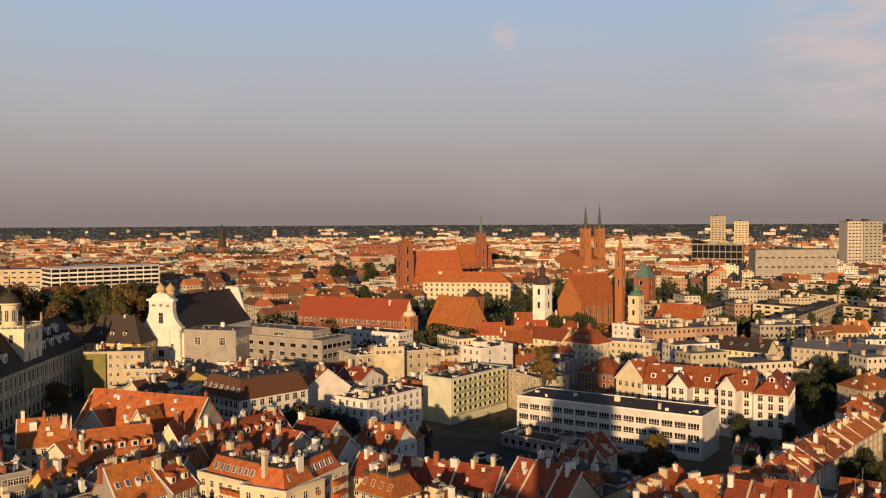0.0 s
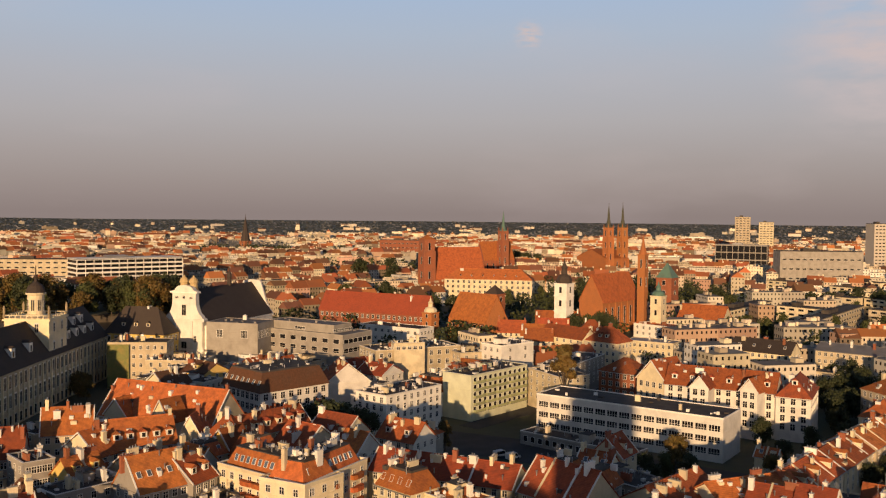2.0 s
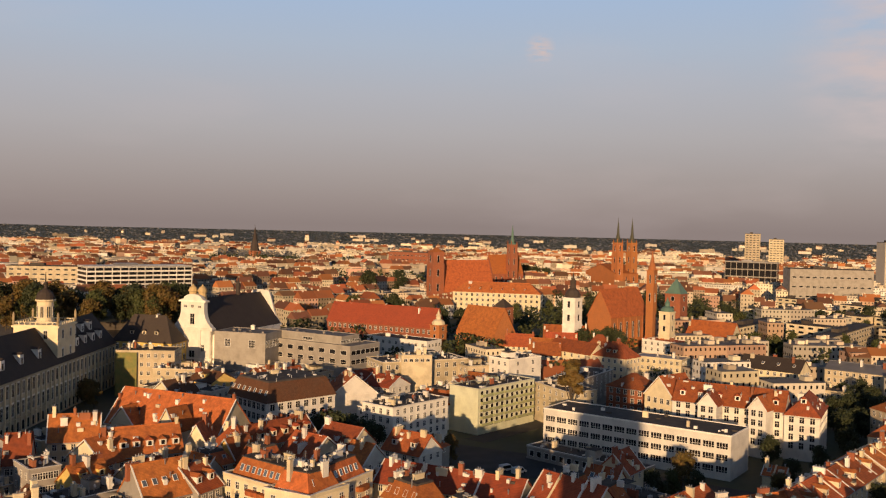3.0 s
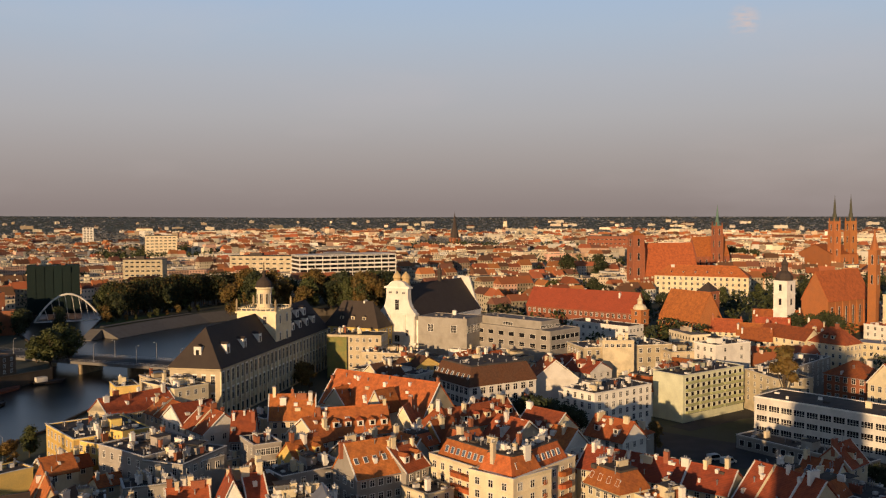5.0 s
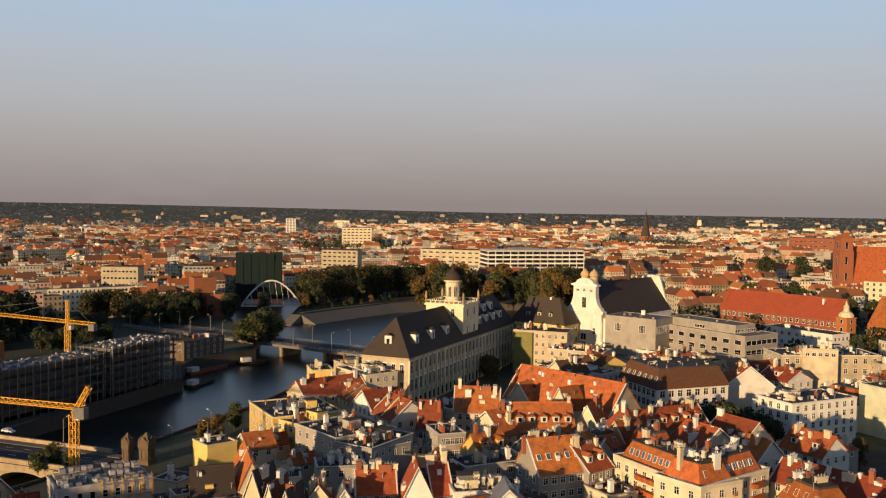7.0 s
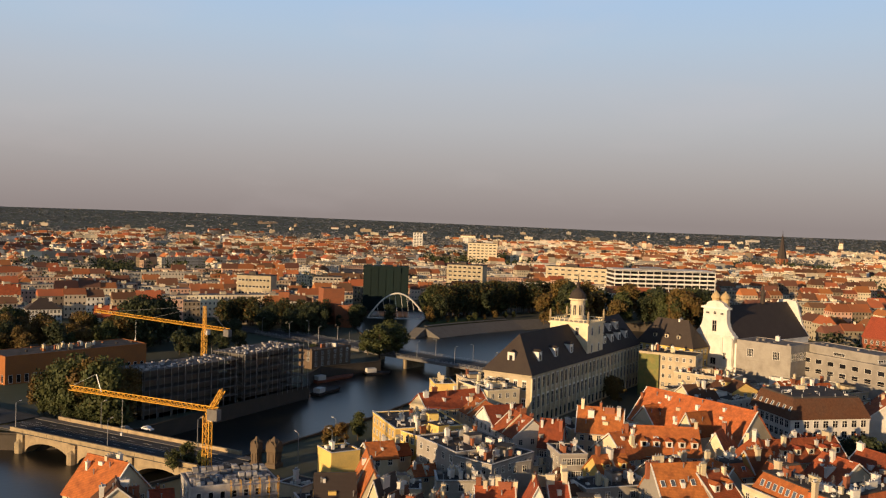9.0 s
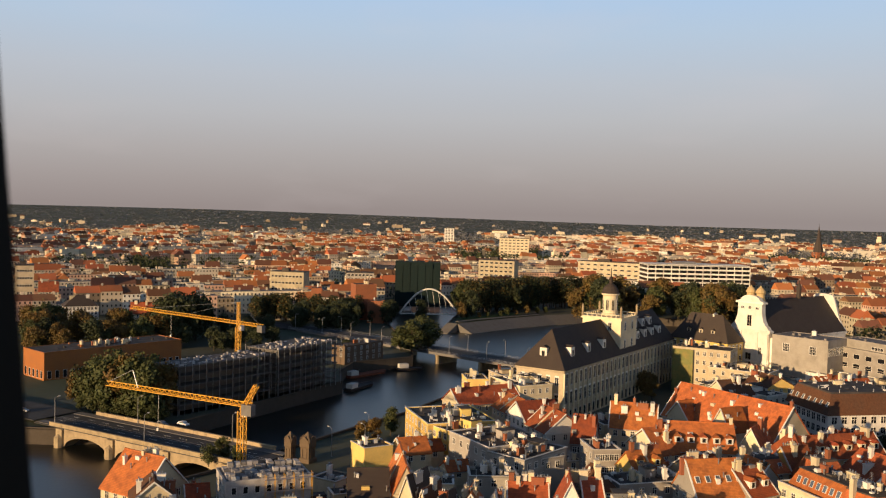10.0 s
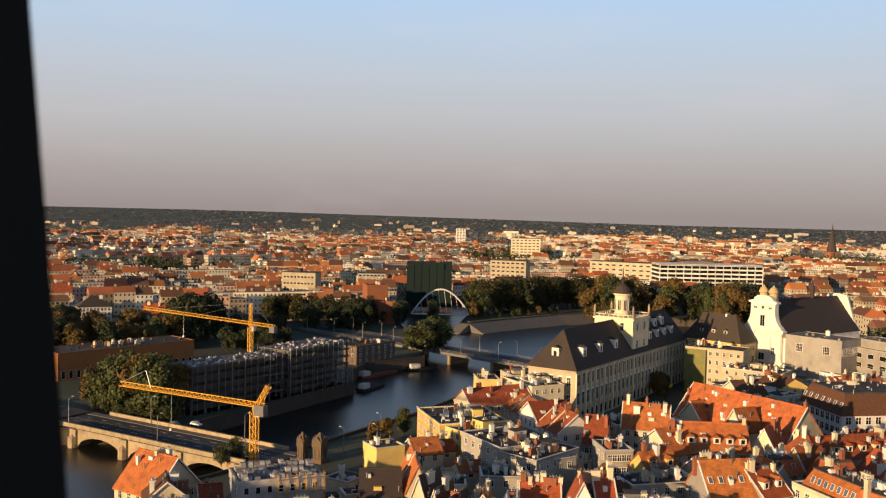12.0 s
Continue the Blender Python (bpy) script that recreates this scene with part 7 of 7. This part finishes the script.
strip("path", [(-188, 618), (-180, 636), (-165, 664), (-146, 695)], 3.0, 0.98, PAVING, "pale gravel path along the island shore", "path")
strip("lawn", [(-193, 640), (-182, 662), (-165, 698)], 12.0, 0.05, GRASS, "worn lawn under the trees of an island", "lawn")
# quay road on the far bank and the streets
strip("road", [(-440, 330), (-300, 285), (-231, 268)], 18, 1.5, ASPHALT, "asphalt road that leads onto the stone bridge", "road")
strip("street", [(-136, 246), (-100, 232), (-60, 222), (-30, 240)], 11, 0.06, ASPHALT, "narrow asphalt street", "street")
strip("street", [(-330, 560), (-262, 528)], 16, 0.9, ASPHALT, "asphalt street", "street")
for x, y, a in ((-300, 280, 12), (-285, 283, 12), (-262, 279, 14), (-322, 290, 15), (-246, 268, 14)):
    vehicle(x, y, a, z=1.5)
strip("street", [(76, 312), (112, 280), (152, 234), (192, 188)], 27, 0.05, ASPHALT, "asphalt street in shade by a white school", "street")
for x, y, h, k in ((190, 262, 11, 'dark'), (200, 250, 10, 'dark'), (182, 240, 9, 'dark'), (212, 248, 11, 'dark'), (196, 238, 9, 'green'), (226, 268, 11, 'dark'), (236, 282, 12, 'dark'), (168, 226, 9, 'warm'), (222, 290, 11, 'dark'), (205, 232, 8, 'dark')):
    tree(x, y, h, k)
for i in range(6):
    vehicle(120 + i * 3.2, 262 - i * 4.0, 38)
strip("street", [(104, 316), (150, 346), (200, 380)], 9, 0.06, ASPHALT, "asphalt street", "street")

# goods and scaffold on the white house, barge and boats
rnd = random.Random(8)
q = Mesh()
m = facing(*GOODS)
for i in range(12):
    for j in range(6):
        if rnd.random() < 0.75:
            x, y = 1.4 + i * 1.5 + rnd.uniform(-0.2, 0.2), 1.3 + j * 1.8 + rnd.uniform(-0.25, 0.25)
            for k in range(rnd.choice((1, 1, 2))):
                q.box(x - 0.62 + rnd.uniform(0, 0.15), x + 0.62, y - 0.7, y + 0.7 - rnd.uniform(0, 0.2), 16.2 + k * 0.9, 16.2 + k * 0.9 + rnd.uniform(0.7, 0.88))
goods = part("building_goods", q, PALLET)
goods.matrix_world = m
tagged(goods, "pallets of wrapped blocks stacked on a flat roof", "building goods", kind="stuff")
ob = thing("scaffold", "tubular scaffold with plank decks before a new house", "scaffold", m)
wide = math.hypot(GOODS[2] - GOODS[0], GOODS[3] - GOODS[1])
up = Mesh()
up.rod((0, 0, 0), (0, 0, 17.4), 0.07)
pole = up.data("upright", [CRANE])
for i in range(6):
    for y in (-0.4, -1.5):
        part("upright", pole, None, ob, at=pose(wide * (0.45 + 0.11 * i), y, 0))
for k in range(1, 7):
    q = Mesh()
    q.box(wide * 0.44, wide * 1.01, -1.5, -0.45, k * 2.7 - 0.06, k * 2.7)
    q.rod((wide * 0.44, -1.5, k * 2.7 + 1.0), (wide * 1.01, -1.5, k * 2.7 + 1.0), 0.05)
    part("plank_deck", q, PALLET, ob)
for x, y, a, l in ((-182, 424, 68, 26), (-168, 449, 40, 14), (-172, 392, 82, 20)):
    ob = thing("barge", "long low river barge moored at the quay", "boat", pose(x + 6, y, -5.2, rz=a))
    q = Mesh()
    q.prism([(-l / 2, -2, 0), (l / 2 - 2, -2, 0), (l / 2, 0, 0), (l / 2 - 2, 2, 0), (-l / 2, 2, 0)], [(-l / 2 - 0.5, -2.5, 1.5), (l / 2 - 1.5, -2.5, 1.5), (l / 2 + 1, 0, 1.8), (l / 2 - 1.5, 2.5, 1.5), (-l / 2 - 0.5, 2.5, 1.5)])
    part("hull", q, BRICK if l > 24 else SLATE, ob)
    q = Mesh()
    q.box(-l / 2 + 1, -l / 2 + 6, -1.7, 1.7, 1.5, 3.6)
    part("cabin", q, FRAME, ob)


# ---- the rest of the old town: houses of the same blocks ----
U, V = Vector((0.788, 0.616)), Vector((-0.616, 0.788))
rnd = random.Random(21)
n_fill = 0
# yards, streets and green places that stay open: centre and reach
OPEN = [(85, 223, 13), (74, 233, 11), (92, 232, 10), (85, 259, 12), (88, 249, 12), (91, 241, 12), (98, 242, 10), (129, 252, 10), (136, 338, 13), (124, 313, 11), (164, 347, 16), (166, 325, 14), (141, 335, 14), (184, 262, 14), (166, 306, 10), (97, 270, 14), (149, 334, 13), (95, 258, 15), (90, 244, 12), (108, 262, 12), (20, 193, 17), (45, 196, 20), (4, 206, 12), (60, 208, 14), (-105, 226, 24), (-122, 210, 18), (-84, 222, 12), (-40, 342, 20), (-30, 372, 18), (-22, 398, 15), (-50, 322, 15), (132, 256, 24), (155, 228, 18), (264, 303, 26), (250, 325, 24), (196, 211, 14), (195, 255, 22), (155, 205, 20), (98, 292, 20), (118, 272, 20), (235, 285, 30), (-52, 366, 17), (-40, 400, 17), (-30, 425, 15), (60, 290, 14)]
WALLS = [CREAM, CREAM, BEIGE, WHITE, BEIGE, GREY, YELLOW, CREAM]
for cell_w, cell_d, near, far_r in ((10.2, 9.8, 182, 262), (14.5, 14.0, 262, 410), (6.9, 6.6, 186, 330)):
    for i in range(int(-320 / cell_w), int(560 / cell_w)):
        for j in range(int(-300 / cell_d), int(600 / cell_d)):
            p = U * (i * cell_w) + V * (j * cell_d)
            r = p.length
            yaw = math.degrees(math.atan2(-p.x, p.y))
            if r < near or r >= far_r or abs(yaw) > 47 or p.y < 40:
                continue
            small = cell_w < 8
            if not small and (i % 6 == 0 or j % 7 == 2 or (i % 6 in (2, 4) and j % 7 == 5)) or small and rnd.random() < 0.52:
                continue
            if taken(p.x, p.y, cell_d * 0.46) or any(in_river(p.x + a, p.y + b) for a in (-12, 0, 12) for b in (-12, 0, 12)):
                continue
            if (p.x < -128 and p.y > 150) or (p.x < -92 and p.y > 225) or any((p.x - a) ** 2 + (p.y - b) ** 2 < c * c for a, b, c in OPEN):
                continue
            n_fill += 1
            along = rnd.random() < 0.5
            w, d = cell_w - 0.3, cell_d * rnd.uniform(0.8, 0.97)
            eave = rnd.uniform(9.5, 13.5) if r > 262 else rnd.uniform(8.0, 10.5) if r < 215 else rnd.uniform(9.0, 13.5)
            shares = [0.42, 0.28, 0.10, 0.06, 0.14] if p.x > 0 else [0.30, 0.46, 0.06, 0.04, 0.14]
            if small:
                eave = rnd.uniform(5.0, 9.0)
            kind = rnd.choices(["gable", "flat", "mansard", "hip", "cross"], shares)[0]
            top = rnd.choice((BITUMEN, TIN, BITUMEN)) if kind == "flat" else rnd.choices([TILE, TILERED, TILEDARK], [0.45, 0.42, 0.13] if p.x > 0 else [0.3, 0.5, 0.2])[0]
            a, b = (U, V) if along else (V, -U)
            if p.dot(b) < 0:
                a, b = -a, -b
            s = p - a * w / 2 - b * d / 2
            e = s + a * w
            house(s.x, s.y, e.x, e.y, d, eave, start_row=3, rise=rnd.uniform(1.8, 3.0) if small else rnd.uniform(3.0, 5.5), roof=kind, wall=rnd.choice(WALLS), top=top, storeys=4, fires=rnd.choice((0, 0, 1)) if kind == "gable" else 0, chims=rnd.randint(0, 2) if small else rnd.randint(1, 3), dorms=rnd.choice((0, 0, 1, 2)) if kind == "gable" and not small else 0,
                  skies=rnd.choice((0, 0, 2)) if kind in ("gable", "mansard") else 0, dishes=rnd.choice((0, 0, 1, 1)) if r < 262 and not small else 0, seed=i * 77 + j, group="houses of the old town")

# ---- the far town, too many houses to tell apart ----
rnd = random.Random(5)
town = Mesh()
woods = Mesh()
haze = Mesh()


def far_house(q, cx, cy, ang, w, d, h, rise, z, wins, skin=0, tiles=1):
    ca, sa = math.cos(ang), math.sin(ang)

    def P(x, y, zz):
        return (cx + x * ca - y * sa, cy + x * sa + y * ca, z + zz)

    a, b = w / 2, d / 2
    slab = rise == 0 and h > 20
    q.add([P(-a, -b, -2), P(a, -b, -2), P(a, b, -2), P(-a, b, -2), P(-a, -b, h), P(a, -b, h), P(a, b, h), P(-a, b, h)], [(4, 5, 6, 7), (0, 1, 5, 4), (1, 2, 6, 5), (2, 3, 7, 6), (3, 0, 4, 7)], 4 if slab else skin)
    if rise > 0:
        q.add([P(-a - .3, -b - .4, h - .2), P(a + .3, -b - .4, h - .2), P(a + .3, b + .4, h - .2), P(-a - .3, b + .4, h - .2), P(-a - .3, 0, h + rise), P(a + .3, 0, h + rise)], [(0, 1, 5, 4), (2, 3, 4, 5), (1, 2, 5), (3, 0, 4)], tiles)
    else:
        q.add([P(-a, -b, h + .1), P(a, -b, h + .1), P(a, b, h + .1), P(-a, b, h + .1)], [(0, 1, 2, 3)], 2)
        x = rnd.uniform(-a * .6, a * .6)
        q.add([P(x - 2, -2, h), P(x + 2, -2, h), P(x + 2, 2, h), P(x - 2, 2, h), P(x - 2, -2, h + 2), P(x + 2, -2, h + 2), P(x + 2, 2, h + 2), P(x - 2, 2, h + 2)], [(4, 5, 6, 7), (0, 1, 5, 4), (1, 2, 6, 5), (2, 3, 7, 6), (3, 0, 4, 7)], 0)
    for _ in range(rnd.randint(1, 3)):
        x, s = rnd.uniform(-a, a), 0.6
        zz = h + rise * 0.75
        q.add([P(x - s, -s, zz), P(x + s, -s, zz), P(x + s, s, zz), P(x - s, s, zz), P(x - s, -s, zz + 2.4), P(x + s, -s, zz + 2.4), P(x + s, s, zz + 2.4), P(x - s, s, zz + 2.4)], [(4, 5, 6, 7), (0, 1, 5, 4), (1, 2, 6, 5), (2, 3, 7, 6), (3, 0, 4, 7)], 0)
    if wins:
        st = max(2, int(h / 3.3))
        for sx, sy, l, nx in ((0, -1, w, 1), (1, 0, d, 0), (0, 1, w, 1), (-1, 0, d, 0)):
            wx, wy = cx + (sx * a * ca - sy * b * sa), cy + (sx * a * sa + sy * b * ca)
            ox, oy = sx * ca - sy * sa, sx * sa + sy * ca
            if wx * ox + wy * oy > 0:
                continue
            n = max(2, int(l / 2.7))
            for k in range(st):
                for i in range(n):
                    t = -l / 2 + l * (i + 0.5) / n
                    zz = h * (k + 0.33) / st
                    o = 0.08
                    if nx:
                        pts = [P(t - .47, sy * (b + o), zz), P(t + .47, sy * (b + o), zz), P(t + .47, sy * (b + o), zz + 1.5), P(t - .47, sy * (b + o), zz + 1.5)]
                    else:
                        pts = [P(sx * (a + o), t - .47, zz), P(sx * (a + o), t + .47, zz), P(sx * (a + o), t + .47, zz + 1.5), P(sx * (a + o), t - .47, zz + 1.5)]
                    q.face(pts, 3)


def far_tree(q, x, y, h, w, n, size, z, lie=1.0):
    for _ in range(n):
        a, k = rnd.uniform(0, 6.28), rnd.uniform(0.12, 1.0)
        r = w * math.sqrt(rnd.random()) * math.sin(max(0.15, k) * 2.6) ** 0.7
        p = Vector((x + r * math.cos(a), y + r * math.sin(a), z + h * k))
        u = Vector((rnd.gauss(0, 1), rnd.gauss(0, 1), rnd.gauss(0, 0.6) * lie)).normalized() * size
        v = Vector((rnd.gauss(0, 1), rnd.gauss(0, 1), rnd.gauss(0, 1) * lie)).normalized() * size
        q.face([tuple(p - u), tuple(p + v), tuple(p + u), tuple(p - v)], 0 if rnd.random() < 0.75 else 1)


# the woods on the island and on the far bank, crowns grown into one another
grove = Mesh()
for i in range(96):
    if i < 66:
        k, back = (i + rnd.uniform(-0.4, 0.4)) / 65, rnd.uniform(0, 26)
        x, y, h = -197 + 80 * k - back * 0.1, 660 + 128 * k + back * 0.9, rnd.uniform(19, 27)
    else:
        k = (i - 66) / 29
        x, y, h = -316 + 62 * k + rnd.uniform(-6, 6), 560 + 22 * k + rnd.uniform(-12, 12), rnd.uniform(13, 19)
    if in_river(x, y):
        continue
    grove.lathe([(0.4, -0.5), (0.3, h * 0.35), (0.08, h * 0.8)], 6, x, y, 2)
    for _ in range(7):
        a, b, up = rnd.uniform(0, 6.28), rnd.uniform(0.1, 0.26) * h, rnd.uniform(0.3, 0.8)
        grove.rod((x, y, h * up * 0.6), (x + b * math.cos(a), y + b * math.sin(a), h * up), 0.1, 4, 2)
        far_tree(grove, x + b * math.cos(a), y + b * math.sin(a), h * 0.42, h * 0.17, 95, 0.62, h * (up - 0.16))
    far_tree(grove, x, y, h * 0.95, h * 0.22, 320, 0.62, h * 0.08)
tagged(part("grove", grove, [LEAFDARK, LEAFWARM, BARK]), "dense grove of dark and yellowing trees by the river", "trees", kind="stuff")


def far_row(x, y, ang, count, r, yaw, old):
    """A row of joined town houses along one street side."""
    ca, sa = math.cos(ang), math.sin(ang)
    h0 = (rnd.uniform(9, 14) if old else rnd.uniform(11, 19)) * (0.85 if yaw > 12 else 1.0)
    deep, s = rnd.uniform(10, 14), 0.0
    modern = rnd.random() < (0.15 if old else 0.68 if yaw < -24 and r < 900 else 0.3 if r < 1100 else 0.45)
    skin = rnd.choice((0, 7, 8, 4)) if modern else None
    for _ in range(count):
        w = rnd.uniform(10, 17) if not modern else rnd.uniform(16, 26)
        cx, cy = x + (s + w / 2) * ca, y + (s + w / 2) * sa
        s += w + 0.05
        if taken(cx, cy, 8) or any(in_river(cx + a, cy + b) for a in (-13, 13) for b in (-13, 13)):
            continue
        rr = math.hypot(cx, cy)
        h = h0 + (0.0 if modern else rnd.uniform(-1.8, 1.8))
        flat = modern or rnd.random() < (0.12 if old else 0.3)
        face = skin if skin is not None else rnd.choices((0, 5, 7, 8), (0.42, 0.24, 0.18, 0.16) if yaw < 10 else (0.32, 0.36, 0.2, 0.12))[0]
        far_house(town, cx, cy, ang, w, deep, h, 0 if flat else rnd.uniform(3.5, 6.0), land(rr, yaw), rr < 1300, face, 6 if rnd.random() < 0.55 else 1)


r = 405.0
while r < 2750:
    step = 25 + r * 0.0115
    yaw = -56.0
    while yaw < 56:
        count = rnd.randint(2, 5)
        yaw += math.degrees((count * 14.5 + rnd.uniform(3, 14)) / r)
        rr = r + rnd.uniform(-8, 8)
        x, y = -rr * math.sin(radians(yaw)), rr * math.cos(radians(yaw))
        if yaw > -6 and yaw < 19 and r < 790 or yaw > 17 and r < 650:
            continue
        old = -25 < yaw < -6 and r < 1100
        park = noise.noise((x / 260, y / 260, 3.0)) + (0.35 * (r - 1700) / 1200 if r > 1700 else 0)
        z = land(rr, yaw)
        green = park > 0.2
        # trees of parks, yards and streets
        for _ in range(count * 2 if green else rnd.choice((0, 1, 1, 2))):
            tx, ty = x + rnd.uniform(-22, 22), y + rnd.uniform(-14, 14)
            if not taken(tx, ty, 4) and not in_river(tx, ty):
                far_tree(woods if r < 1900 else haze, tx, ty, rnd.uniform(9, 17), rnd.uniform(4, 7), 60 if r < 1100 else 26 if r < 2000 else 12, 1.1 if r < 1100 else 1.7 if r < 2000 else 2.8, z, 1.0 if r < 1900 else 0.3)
        if green:
            continue
        # streets of one district run one way; most rows lie across the view
        ang = noise.cell_vector((x / 330, y / 330, 0.0)).x * 0.6 + radians(yaw)
        if rnd.random() < 0.25:
            ang, count = ang + 1.57, 2
        if yaw < -36 and r < 900:
            count = 2
        far_row(x, y, ang, count, r, yaw, old)
    r += step
# unseen houses added behind the tower to shade the near streets
for i in range(-34, 34):
    for j in range(-30, 8):
        x, y = i * 15.0 + rnd.uniform(-2, 2), j * 15.0 + rnd.uniform(-2, 2)
        if y > 60 - abs(x) * 0.35 or x * x + (y + 6) ** 2 < 26 ** 2 or i % 6 == 0 or j % 5 == 0 or in_river(x, y) or taken(x, y, 8):
            continue
        far_house(town, x, y, 0.65, 14.5, 12, rnd.uniform(11, 17), rnd.choice((0, 4.5, 5.5)), 0, False)
# unseen blocks added between the tower and the streets in sight, to shade the nearest roofs
for i in range(-12, 10):
    for j in range(4, 15):
        x, y = i * 13.0 + rnd.uniform(-1, 1), j * 12.0 + rnd.uniform(-1, 1)
        ahead = math.degrees(math.atan2(-x, y))
        away, rise = math.hypot(x, y), rnd.choice((3.0, 4.5, 5.5))
        if 60 < away < 172 and 12 < ahead < 34 and (away > 140 or i % 5 and j % 4) and not in_river(x, y) and not taken(x, y, 6):
            far_house(town, x, y, 0.65, 12.7, 11, min(rnd.uniform(15, 20), 77.0 - (away + 7) * 0.356 - rise), rise, 0, False)
# a tall block beside the near quay, out of sight, that keeps the new house in shade
far_house(town, -172.3, 42.7, 2.678, 20, 14, 35.5, 0, 0, False)
part_town = part("far_town", town, [FARWALL, FARROOF, FARFLAT, GLASS, FARSLAB, FARDIM, FARRED, FARPINK, FARPALE])
tagged(part_town, "dense far town of cream facades and red roofs", "town", kind="stuff")
# woods and scattered white blocks towards the horizon
while r < 4880:
    yaw = -56.0
    while yaw < 56:
        yaw += rnd.uniform(0.25, 0.7) * 0.55
        rr = r + rnd.uniform(-40, 40)
        x, y = -rr * math.sin(radians(yaw)), rr * math.cos(radians(yaw))
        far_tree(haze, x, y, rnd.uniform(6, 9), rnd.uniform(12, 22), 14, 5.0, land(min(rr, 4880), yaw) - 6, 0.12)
    r += 62
tagged(part("hazy_woods", haze, [FARWOOD]), "far woods on the horizon, evening haze in their grey colour", "woods", kind="stuff")
tagged(part("far_woods", woods, [LEAFDARK, LEAF]), "dark green woods and parks reaching the horizon", "woods", kind="stuff")
far = Mesh()
for _ in range(170):
    rr = rnd.uniform(2600, 3900)
    yaw = rnd.uniform(-54, 54)
    x, y = -rr * math.sin(radians(yaw)), rr * math.cos(radians(yaw))
    # some blocks take the dim facade colour in place of haze
    far_house(far, x, y, radians(yaw) + rnd.uniform(-0.5, 0.5), rnd.choice((12, 16, 24, 45)) * rnd.uniform(0.7, 1.2), 12, rnd.uniform(6, 12), rnd.choice((0, 0, 3)), land(rr, yaw), False, 5 if yaw > 5 and rnd.random() < 0.5 else rnd.choice((0, 4)))
tagged(part("far_blocks", far, [FARWALL, FARROOF, FARFLAT, GLASS, FARSLAB, FARDIM]), "scattered pale blocks of flats among far woods", "buildings", kind="stuff")
